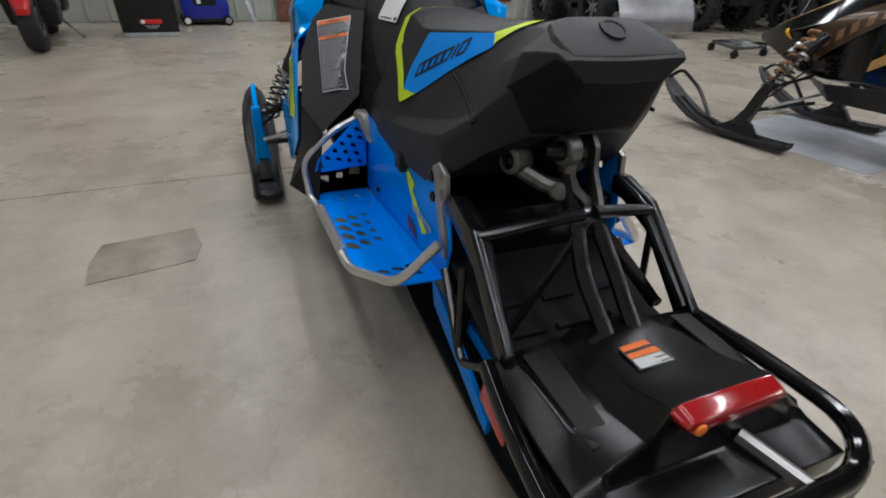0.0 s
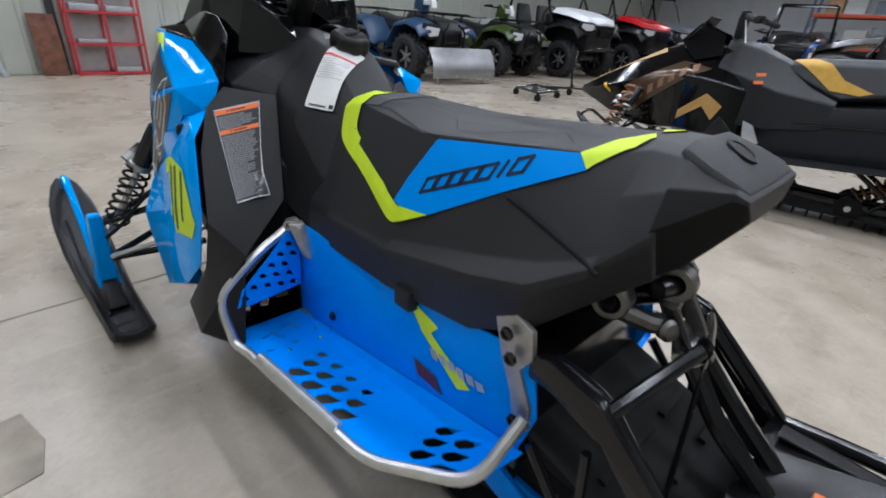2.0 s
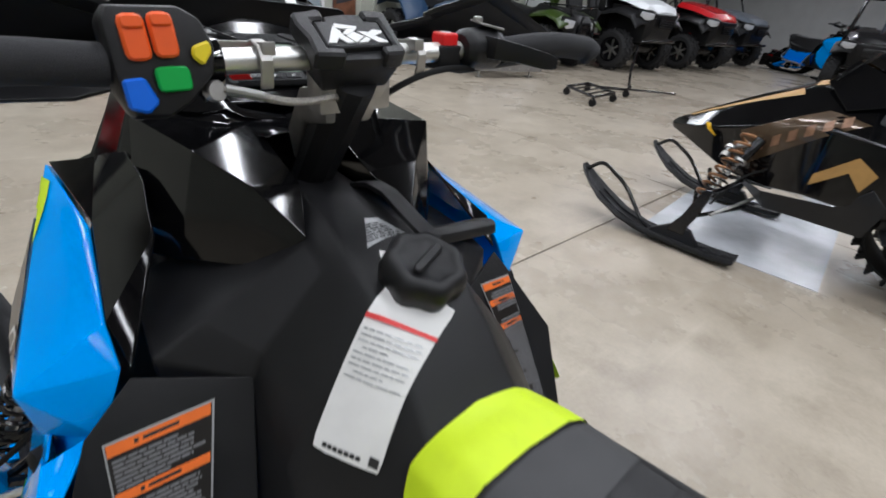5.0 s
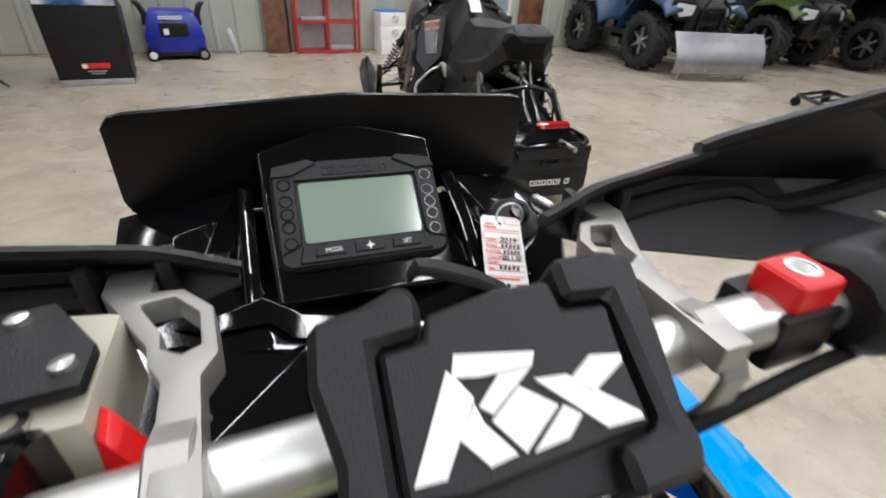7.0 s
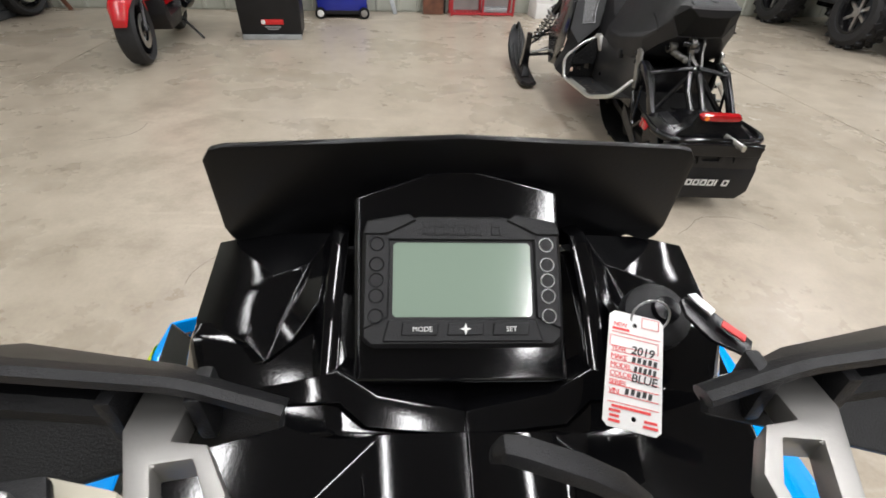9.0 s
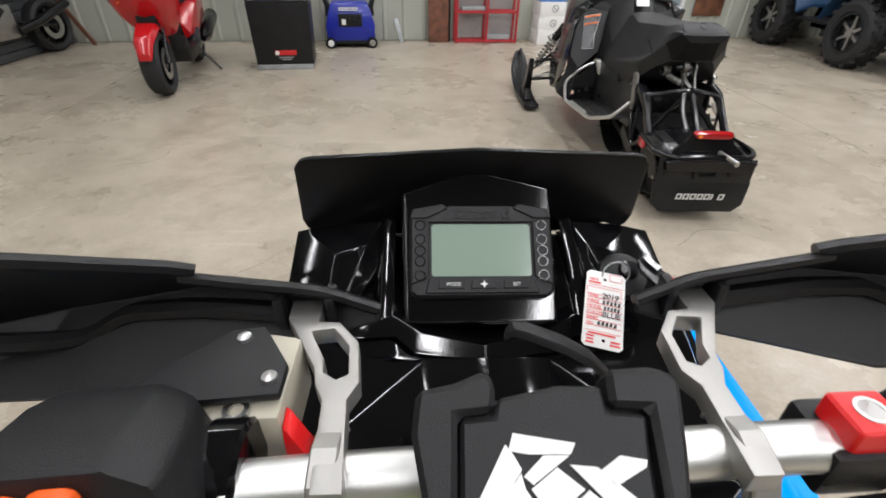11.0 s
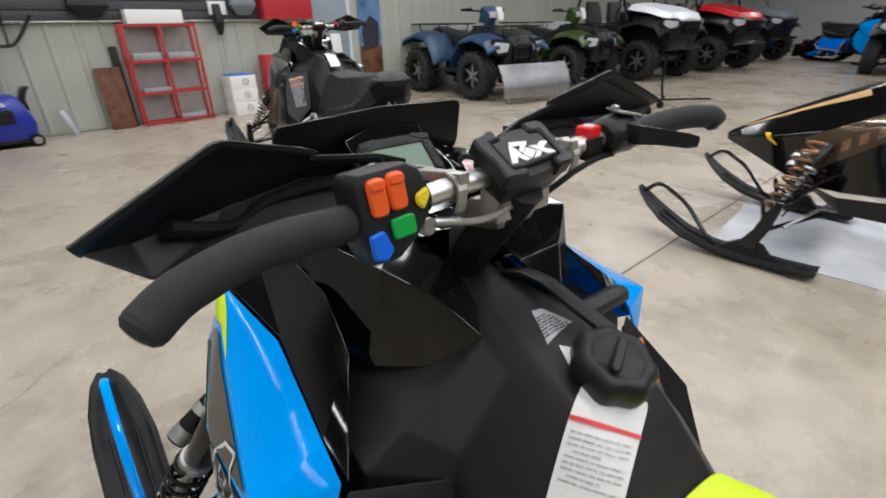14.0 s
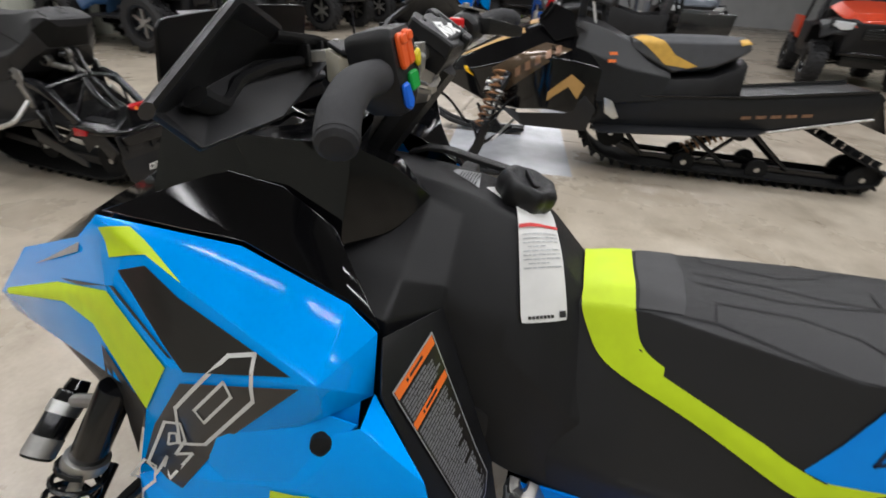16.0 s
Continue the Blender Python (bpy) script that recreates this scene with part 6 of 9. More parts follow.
def seat_trim(seat, tank):
    outer = [(0, 0.401, 0.832), (-0.060, 0.401, 0.828), (-0.093, 0.396, 0.801), (-0.128, 0.358, 0.744), (-0.175, 0.219, 0.708), (-0.203, 0.095, 0.655), (-0.207, 0.060, 0.648), (-0.192, -0.022, 0.689)]
    inner = [(0, 0.326, 0.846), (-0.062, 0.324, 0.842), (-0.093, 0.322, 0.824), (-0.120, 0.306, 0.776), (-0.162, 0.190, 0.736), (-0.190, 0.084, 0.688), (-0.196, 0.052, 0.684), (-0.192, -0.022, 0.690)]
    ways = [(0, -0.2, -1), (0.15, -0.2, -1), (0.6, -0.15, -0.7), (0.9, -0.05, -0.4), (0.9, 0, -0.4), (0.95, 0, -0.3), (0.95, 0, -0.3), (0.95, 0, -0.3)]
    for s in (-1, 1):
        w = [(x * -s, y, z) for x, y, z in ways]
        side = (-s * 0.92, 0, -0.38)
        stripe = on_surface([seat, tank], flip(s, outer), flip(s, inner), w, 0.0036, 8, 6)
        for _ in range(3):
            bmesh.ops.smooth_vert(stripe, verts=[v for v in stripe.verts if not v.is_boundary], factor=0.4, use_axis_x=True, use_axis_y=True, use_axis_z=True)
        rim = [v for v in stripe.verts if v.is_boundary and len(v.link_edges) > 2]
        for _ in range(5):
            moved = {v: v.co * 0.4 + sum((e.other_vert(v).co for e in v.link_edges if e.is_boundary), Vector()) * 0.3 for v in rim}
            for v, co in moved.items():
                if abs(v.co.x) > 0.01:
                    v.co = co
        for v in stripe.verts:
            for host in (seat, tank):
                near, normal, _, _ = TREES[host.name].find_nearest(v.co)
                if near and (v.co - near).dot(normal) < 0.0034 and (v.co - near).length < 0.012:
                    v.co = near + normal * 0.0034
        part("seat_stripe", stripe, LIME, seat, "lime vinyl seat stripe", 60)
        for line in (inner,):
            bm = bmesh.new()
            for k in range(1, 6):
                stroke([seat, tank], flip(s, [line[k], line[k + 1]]), 0.0022, w[k], 0.0036, bm)
            part("stitching", bm, SEAM, seat, "", 0)
        top = [(-0.192, 0.078, 0.690), (-0.151, 0.003, 0.818), (-0.133, -0.151, 0.835), (-0.117, -0.261, 0.847)]
        low = [(-0.199, 0.055, 0.676), (-0.192, -0.022, 0.689), (-0.159, -0.17, 0.772), (-0.128, -0.282, 0.829)]
        part("seat_insert", on_surface([seat], flip(s, top), flip(s, low), side, 0.0022, 8, 8), SEAT_BLUE, seat, "blue vinyl seat insert with a dark maker mark", 60)
        a, b = flip(s, [(-0.182, 0.010, 0.721), (-0.144, -0.187, 0.805)])
        if s > 0:
            a, b = b, a
        part("maker_mark", word_on([seat], a, b, (-s * 0.008, 0.009 * -s * s, 0.027), 7, 0.0056, side, 0.0034), DARK_PRINT, seat, "row of plain dark maker marks", 0)["kind"] = "stuff"
        end_t = [(-0.117, -0.261, 0.848), (-0.060, -0.300, 0.868), (-0.011, -0.317, 0.874)]
        end_b = [(-0.128, -0.282, 0.829), (-0.094, -0.327, 0.866), (-0.050, -0.334, 0.878)]
        part("seat_stripe", on_surface([seat], flip(s, end_t), flip(s, end_b), [(x * -s, y, z) for x, y, z in ((0.9, 0, -0.45), (0.5, 0, -1), (0.1, 0, -1))], 0.0030, 6, 5), LIME, seat, "lime vinyl seat end stripe", 60)
        seam = bmesh.new()
        for line in ([(-0.098, 0.255, 0.838), (-0.100, 0.215, 0.838), (-0.146, 0.060, 0.818), (-0.151, 0.005, 0.818)], [(-0.151, 0.003, 0.818), (-0.133, -0.151, 0.836), (-0.117, -0.261, 0.848)],
                     [(-0.062, 0.212, 0.85), (-0.056, 0.097, 0.845), (-0.079, 0.031, 0.843), (-0.120, -0.010, 0.837), (-0.124, -0.052, 0.837), (-0.102, -0.115, 0.85), (-0.067, -0.198, 0.86), (-0.099, -0.234, 0.86)], [(-0.100, 0.215, 0.838), (-0.062, 0.212, 0.85)],
                     [(-0.015, 0.230, 0.85), (-0.022, 0.112, 0.85), (-0.002, -0.026, 0.85), (-0.048, -0.029, 0.85)], [(-0.002, -0.026, 0.85), (-0.030, -0.095, 0.855)], [(0, -0.100, 0.855), (-0.030, -0.095, 0.855), (-0.022, -0.138, 0.855), (-0.028, -0.175, 0.86), (0, -0.176, 0.86)], [(-0.028, -0.175, 0.86), (-0.055, -0.225, 0.865), (-0.062, -0.259, 0.865)]):
            stroke([seat], flip(s, line), 0.0030, (-s * 0.4, 0, -1), 0.0013, seam, False, 4)
        part("seam", seam, SEAM, seat, "", 0)
    part("seat_panel", on_surface([seat], [(-0.092, 0.318, 0.83), (0, 0.322, 0.85), (0.092, 0.318, 0.83)], [(-0.094, 0.256, 0.84), (0, 0.250, 0.85), (0.094, 0.256, 0.84)], (0, 0.1, -1), 0.0022, 10, 5), SEAT_GREY, seat, "dark grey vinyl front seat panel", 60)


def fairing_trim(made):
    for s in (-1, 1):
        fa, lo, sd = made[s]
        w = (-s * 1.0, 0.0, -0.25)

        def lay(name, a, b, m, lift=0.0022, host=None, label="", parent=None, way=None, n=6):
            return part(name, on_surface(host or [fa, lo], flip(s, a), flip(s, b), way or w, lift, n, 5), m, parent or fa, label, 60)
        if s < 0:
            lay("window_decal", [(-0.325, 1.013, 0.875), (-0.330, 0.985, 0.855), (-0.383, 0.879, 0.787)], [(-0.327, 0.959, 0.896), (-0.345, 0.900, 0.872), (-0.376, 0.724, 0.824)], BLACK_VINYL, label="black vinyl window panel", way=(-s * 1.0, 0.0, -0.5))
        lay("lime_decal", [(-0.211, 1.495, 0.653), (-0.276, 1.227, 0.774), (-0.335, 1.034, 0.843), (-0.382, 0.910, 0.783)], [(-0.215, 1.480, 0.648), (-0.290, 1.190, 0.758), (-0.330, 1.085, 0.77), (-0.381, 0.973, 0.683)], LIME, label="lime decal stripe")
        if s < 0:
            lay("shade_decal", [(-0.276, 1.222, 0.782), (-0.336, 1.028, 0.852), (-0.380, 0.905, 0.80)], [(-0.30, 1.14, 0.805), (-0.336, 1.020, 0.855), (-0.381, 0.897, 0.80)], BLACK_VINYL, way=(-s * 1.0, 0.0, -0.5))
        lay("shade_decal", [(-0.336, 1.070, 0.742), (-0.381, 0.976, 0.680)], [(-0.342, 1.075, 0.66), (-0.388, 1.015, 0.575)], BLACK_VINYL)
        if s < 0:
            lay("lime_decal", [(-0.301, 1.055, 0.920), (-0.296, 1.000, 0.930), (-0.304, 0.972, 0.919), (-0.332, 0.901, 0.888)], [(-0.315, 1.034, 0.885), (-0.318, 1.000, 0.897), (-0.320, 0.962, 0.908), (-0.333, 0.900, 0.887)], LIME, label="lime decal patch", way=(-s * 1.0, 0.0, -0.6))
        lay("panel_decal", [(-0.382, 0.890, 0.764), (-0.381, 0.965, 0.655), (-0.388, 1.010, 0.555)], [(-0.378, 0.712, 0.812), (-0.384, 0.845, 0.668), (-0.400, 0.930, 0.545)], BLACK_VINYL, label="dark panel with white outlined letter shapes")
        lay("maker_decal", [(-0.235, 1.31, 0.775), (-0.225, 1.36, 0.748)], [(-0.246, 1.18, 0.845), (-0.25, 1.175, 0.832)], SILVER_PRINT, 0.0022)
        out = bmesh.new()
        ring_o = [(0.813, 0.830), (0.776, 0.842), (0.780, 0.771), (0.876, 0.652), (0.925, 0.633), (0.911, 0.712)]
        ring_i = [(0.818, 0.792), (0.812, 0.768), (0.867, 0.700), (0.878, 0.720)]
        leg = [(1.000, 0.560), (0.943, 0.670), (0.911, 0.681), (0.912, 0.645), (0.938, 0.605), (0.905, 0.620), (0.953, 0.552), (0.968, 0.566), (0.957, 0.592), (0.985, 0.545)]
        eye = [(0.940, 0.648), (0.926, 0.654), (0.930, 0.632), (0.948, 0.622)]
        stem = [(1.055, 0.500), (1.005, 0.566), (0.986, 0.560), (0.990, 0.527), (1.014, 0.500), (1.030, 0.462), (1.045, 0.455)]
        for ring, width in ((ring_o, 0.0055), (ring_i, 0.0045), (leg, 0.0050), (eye, 0.0040), (stem, 0.0050)):
            stroke([fa, lo], flip(s, [(-0.387, y, z) for y, z in ring]), width, w, 0.0034, out, True, 3)
        part("letter_outline", out, WHITE, fa, "white outlined angular letter shapes", 0)
        lw = (-s * 1.0, 0.25, 0)
        lay("lime_decal", [(-0.402, 0.760, 0.640), (-0.405, 0.700, 0.660), (-0.41, 0.620, 0.648), (-0.427, 0.536, 0.534)], [(-0.42, 0.765, 0.575), (-0.43, 0.710, 0.52), (-0.435, 0.670, 0.47), (-0.431, 0.570, 0.485)], LIME, 0.0028, [lo], "lime decal with dark bars", lo, lw)
        bars = bmesh.new()
        for a, b in (((-0.41, 0.700, 0.635), (-0.43, 0.690, 0.495)), ((-0.41, 0.672, 0.640), (-0.43, 0.660, 0.485)), ((-0.41, 0.628, 0.636), (-0.43, 0.618, 0.52))):
            stroke([lo], flip(s, [a, b]), 0.011, lw, 0.0040, bars, False, 4)
        part("decal_bar", bars, DARK_PRINT, lo, "", 0)


def tunnel_decals(root):
    for s in (-1, 1):
        x = -0.2168
        for name, m, pts, dx in (("lime_decal", LIME, [(0.0, 0.522), (-0.094, 0.492), (-0.075, 0.470), (-0.186, 0.407), (-0.156, 0.388), (-0.050, 0.462)], 0.0), ("red_decal", MAROON, [(-0.030, 0.385), (-0.095, 0.378), (-0.118, 0.346), (-0.045, 0.350)], 0.0)):
            part(name, sided(s, slab([(x - dx, y, z) for y, z in pts], 0.0008, 0)), m, root)
        bm = bmesh.new()
        for k in range(6):
            y0 = -0.075 - k * 0.024
            slab([(x - 0.001, y0, 0.437), (x - 0.001, y0 - 0.018, 0.440), (x - 0.001, y0 - 0.026, 0.418 + 0.004 * (k % 3)), (x - 0.001, y0 - 0.010, 0.420)], 0.0008, 0, bm)
        part("maker_mark", sided(s, bm), SILVER_PRINT, root, "plain silver marks")


def tank_labels(tank, rng):
    tri = on_surface([tank], [(0.001, 0.640, 0.96), (0.019, 0.637, 0.96)], [(-0.026, 0.588, 0.95), (0.036, 0.598, 0.95)], (0, 0, -1), 0.0015, 4, 4)
    lb = part("fuel_label", tri, SILVER_PRINT, tank, "silver triangular fuel label", 60)
    bm = bmesh.new()
    for k in range(7):
        f = 0.35 + k * 0.09
        y, half = 0.645 - 0.053 * f, 0.030 * f
        u = -half
        while u < half * 0.85:
            w = min(half - u, 0.004 + 0.010 * rng.random())
            on_surface([tank], [(0.004 + u, y, 0.96), (0.004 + u + w, y, 0.96)], [(0.004 + u, y - 0.0024, 0.96), (0.004 + u + w, y - 0.0024, 0.96)], (0, 0, -1), 0.0022, 1, 1, bm)
            u += w + 0.002
    part("label_text", bm, BLACK_PRINT, lb, "", 0)
    part("label_mark", on_surface([tank], [(-0.016, 0.578, 0.95), (-0.014, 0.578, 0.95)], [(-0.030, 0.546, 0.95), (0.002, 0.560, 0.95)], (0, 0, -1), 0.0015, 3, 3), WHITE, tank, "", 60)


def tray_label(root):
    c = ((-0.052, -0.668, 0.42), (0.007, -0.664, 0.42), (0.013, -0.728, 0.43), (-0.060, -0.728, 0.43))

    def patch(u0, v0, u1, v1, h):
        return slab([tuple(quad_at(c, u, v) + Vector((0, 0, h))) for u, v in ((u0, v1), (u1, v1), (u1, v0), (u0, v0))], 0.0008, 0)
    lb = part("tray_label", patch(0, 0, 1, 1, 0.0035), BLACK_VINYL, root, "black caution label with orange bands")
    for v0, v1 in ((0.03, 0.24), (0.36, 0.56)):
        part("orange_band", patch(0.04, v0, 0.96, v1, 0.0048), ORANGE_PRINT, lb)
    bm = bmesh.new()
    for k in range(9):
        joined(bm, patch(0.05, 0.60 + k * 0.042, 0.93 - 0.3 * (k % 4 == 3), 0.626 + k * 0.042, 0.0048))
    part("label_text", bm, WHITE, lb)


def card(name, path, width, side, m, parent, label, thick=0.0006):
    """A hanging paper card bent along a path; side is its width's direction."""
    side = Vector(side).normalized() * width / 2
    path = [Vector(p) for p in path]
    up = (path[1] - path[0]).cross(side).normalized() * thick
    return part(name, loft([[p - side, p + side, p + side + up, p - side + up] for p in path]), m, parent, label)


def hang_tag(tank, root, rng):
    front = [(-0.034, 0.530, 0.950), (-0.078, 0.515, 0.900), (-0.118, 0.500, 0.850), (-0.157, 0.485, 0.798)]
    rear = [(0.010, 0.466, 0.940), (-0.033, 0.448, 0.895), (-0.075, 0.430, 0.845), (-0.113, 0.412, 0.792)]
    ways = [(0.5, 0.15, -0.85), (0.7, 0.2, -0.7), (0.75, 0.2, -0.6), (0.8, 0.2, -0.5)]
    lift = 0.0065

    def at(path, v):
        k = min(2, int(v * 3))
        return Vector(path[k]).lerp(Vector(path[k + 1]), v * 3 - k)

    def strip(u0, v0, u1, v1, more, bm=None, n=1):
        vs = [v0 + (v1 - v0) * k / n for k in range(n + 1)]
        ws = [at(ways, v) for v in vs]
        return on_surface([tank], [at(front, v).lerp(at(rear, v), u0) for v in vs], [at(front, v).lerp(at(rear, v), u1) for v in vs], ws, lift + more, 1, 4 if n > 1 else 1, bm)
    own = strip(0, 0, 1, 1, 0, None, 12)
    bmesh.ops.smooth_vert(own, verts=own.verts, factor=0.5, use_axis_x=True, use_axis_y=True, use_axis_z=True)
    own.normal_update()
    tag = part("hang_tag", own, CARD, root, "white paper hang tag under the fuel cap", 60)
    part("red_band", strip(0.05, 0.245, 0.97, 0.272, 0.0012, None, 2), RED_PRINT, tag, "", 0)
    bm = bmesh.new()
    for k in range(9):
        v = 0.32 + k * 0.032
        u, end = 0.12 + 0.1 * (k % 4 == 3), 0.9 - 0.3 * rng.random() * (k % 4 == 3)
        while u < end:
            w = min(end - u, 0.05 + 0.12 * rng.random())
            strip(u, v, u + w, v + 0.009, 0.0012, bm)
            u += w + 0.02
    part("tag_text", bm, SILVER_PRINT, tag, "rows of small grey text bars", 0)
    bm = bmesh.new()
    for k in range(7):
        strip(0.18 + k * 0.075, 0.935, 0.18 + k * 0.075 + 0.06, 0.958, 0.0012, bm)
    strip(0.80, 0.91, 0.93, 0.96, 0.0012, bm)
    part("tag_mark", bm, BLACK_PRINT, tag, "", 0)


def key_tag(root):
    m = basis((0.1035, 0.870, 1.0845), (0.035, -0.008, -0.004), (0.027, 0.062, 0.031))
    tag = part("key_tag", pierced([(x, y) for x, y in rect(0.0355, 0.0745, cut=0.003)], [[(hx + 0.0016 * math.cos(a), hy + 0.0016 * math.sin(a)) for a in (2 * math.pi * k / 12 for k in range(12))] for hx, hy in ((-0.001, 0.0295), (0.001, -0.0300))], lambda u, v: (u, v, 0), 0.0007), CARD, root, "white card key tag with red print and black handwriting")
    tag.data.transform(m)

    def at(x, y, h=0.0003):
        return m @ Matrix.Translation((x, y, h))
    red = plate_on(at(0, 0), rect(0.031, 0.0004, 0, 0.0225), 0.0002, 0)
    for y in (0.0095, 0.0040, -0.0015, -0.0070, -0.0120, -0.0175, -0.0225):
        plate_on(at(0, 0), rect(0.031, 0.0004, 0, y), 0.0002, 0, red)
    for x0, y0, w in ((-0.010, 0.0250, 0.011), (-0.011, -0.0275, 0.007), (-0.011, -0.0305, 0.006), (-0.011, -0.0335, 0.007), (0.011, -0.0300, 0.008), (0.011, -0.0330, 0.009), (-0.001, -0.0248, 0.024)):
        plate_on(at(0, 0), rect(w, 0.0016, x0, y0), 0.0002, 0, red)
    for x0, y0, w, h in ((0.009, 0.0325, 0.011, 0.007), (-0.001, 0.0165, 0.031, 0.007)):
        for r in (rect(w, 0.0003, x0, y0 + h / 2), rect(w, 0.0003, x0, y0 - h / 2), rect(0.0003, h, x0 - w / 2, y0), rect(0.0003, h, x0 + w / 2, y0)):
            plate_on(at(0, 0), r, 0.0002, 0, red)
    part("red_print", red, RED_PRINT, tag)
    for k, word in enumerate(("YEAR", "MAKE", "MODEL", "COLOR", "SERIES", "VIN")):
        part("lettering", letters(word, 0.0046, at(-0.0155, 0.0102 - k * 0.0055), 0.0001, 0.82), RED_PRINT, tag)
    part("lettering", letters("NEW", 0.0040, at(-0.0150, 0.0268), 0.0001, 0.9), RED_PRINT, tag)
    for word, x, y, size in (("2019", -0.0030, 0.0100, 0.0078), ("BLUE", -0.0022, -0.0078, 0.0075)):
        part("lettering", letters(word, size, at(x, y, 0.0005), 0.0001, 0.95, 0.15, 0.0001), BLACK_PRINT, tag)
    bars = bmesh.new()
    for x0, y0, w, h in ((0.0060, 0.0062, 0.017, 0.0036), (0.0065, 0.0004, 0.015, 0.0038), (0.0030, -0.0148, 0.018, 0.0038)):
        n = 5
        for k in range(n):
            plate_on(at(0, 0, 0.0005), [(x + 0.15 * (y - y0), y) for x, y in rect(w / n * 0.62, h, x0 - w / 2 + (k + 0.5) * w / n, y0 + 0.0004 * (k % 2))], 0.0002, 0, bars)
    part("print_bar", bars, BLACK_PRINT, tag, "handwriting as plain black bars")
    c = m @ Vector((-0.001, 0.0295, 0))
    ring = [c + Vector((0.011, 0.004, 0.004)) + Vector((0.0125 * math.cos(a), 0.006 * math.sin(a), 0.009 * math.sin(a) + 0.002 * math.cos(a))) for a in (2 * math.pi * k / 20 for k in range(21))]
    part("key_ring", tube(ring, 0.0008, n=6), STEEL, tag)
    key = part("key", slab([(0.140, 0.905, 1.112), (0.147, 0.909, 1.113), (0.158, 0.898, 1.110), (0.176, 0.876, 1.104), (0.170, 0.866, 1.101), (0.150, 0.878, 1.104), (0.140, 0.894, 1.109)], 0.003, 0.0008), SATIN, tag, "spare key in a clear sleeve")
    part("key_blade", slab([(0.144, 0.906, 1.1165), (0.150, 0.907, 1.1165), (0.158, 0.894, 1.1135), (0.153, 0.890, 1.1125)], 0.0016, 0.0004), STEEL, key)
    part("red_dot", slab([(0.160, 0.887, 1.1115), (0.170, 0.876, 1.1090), (0.167, 0.872, 1.1080), (0.157, 0.883, 1.1105)], 0.0014, 0.0004), RED_PRINT, key)


BLUE_SCHEME = {"paint": BLUE, "paint_label": "bright blue painted side fairing", "metal": BLUE_METAL, "metal_label": "blue powder-coated tunnel side", "ski": PLASTIC, "loop": BLUE, "spindle": BLUE, "flap_text": WHITE}
blue_sled, blue_made, blue_seat = snowmobile("snowmobile", Matrix.Identity(4), BLUE_SCHEME, "bright blue and black sport snowmobile with lime trim on concrete")
dice = random.Random(4)
seat_trim(blue_seat, blue_made["tank"])
fairing_trim(blue_made)
for side_sign in (-1, 1):
    warning_label(blue_made[side_sign][2], side_sign, LABEL if side_sign < 0 else RIGHT_LABEL, blue_sled, dice, ((0.0, 0.055), (0.225, 0.27)) if side_sign < 0 else ((0.0, 0.05), (0.13, 0.175), (0.32, 0.36)))
tunnel_decals(blue_sled)
tank_labels(blue_made["tank"], dice)
tray_label(blue_sled)
hang_tag(blue_made["tank"], blue_sled, dice)
key_tag(blue_sled)

# the black one, of the same kind
BLACK_PAINT = mat("black_gloss_paint", (0.012, 0.012, 0.013), 0.18, 0, 0.1, 6, coat=0.4, rvary=0.05)
BLACK_METAL = mat("black_powder_coat", (0.02, 0.02, 0.021), 0.38, 0, 0.15, 15, 0.06, 700, rvary=0.08)
BLACK_SCHEME = {"paint": BLACK_PAINT, "paint_label": "gloss black side fairing", "metal": BLACK_METAL, "metal_label": "black tunnel side", "ski": PLASTIC, "loop": PLASTIC, "spindle": FRAME, "flap_text": WHITE}
black_sled, black_made, _ = snowmobile("snowmobile", Matrix.Translation((1.53, 3.836, 0)) @ Matrix.Rotation(radians(-2.1), 4, "Z") @ Matrix.Scale(1.109, 4), BLACK_SCHEME, "all-black sport snowmobile with white sale tags parked behind")
for side_sign in (-1, 1):
    warning_label(black_made[side_sign][2], side_sign, LABEL, black_sled, dice)
card("sale_tag", [(0.075, 0.55, 1.10), (0.075, 0.535, 1.03), (0.078, 0.53, 0.96)], 0.085, (1, 0.1, 0), CARD, black_sled, "white paper sale tag")
card("sale_tag", [(-0.02, 0.48, 0.96), (-0.02, 0.42, 0.915), (-0.02, 0.38, 0.872)], 0.085, (1, 0.1, 0), CARD, black_sled, "white paper sale tag")


# ---- the long-track mountain sled ----
GOLD = mat("gold_satin_panel", (0.42, 0.24, 0.075), 0.4, 0, 0.08, 30, 0.05, 400)
GOLD_VINYL = mat("gold_seat_vinyl", (0.62, 0.36, 0.06), 0.55, 0, 0.08, 30, 0.1, 900)
BRONZE = mat("bronze_gloss_paint", (0.085, 0.055, 0.032), 0.16, 0.3, 0.2, 12, coat=0.4)
COPPER = mat("copper_print", (0.24, 0.13, 0.075), 0.35, 0.2, 0.3, 40)
GREY_VINYL = mat("grey_seat_vinyl", (0.055, 0.057, 0.062), 0.6, 0, 0.1, 20, 0.2, 900)
DARK_BODY = mat("charcoal_plastic", (0.0100, 0.0105, 0.0118), 0.34, 0, 0.15, 20, 0.08, 700, spec=0.4, rvary=0.06)
YELLOW_P = mat("yellow_print", (0.85, 0.48, 0.0), 0.4)
CLEAR_GREY = mat("clear_wrap", (0.55, 0.57, 0.60), 0.16, 0, 0.25, 3, 0.4, 12)


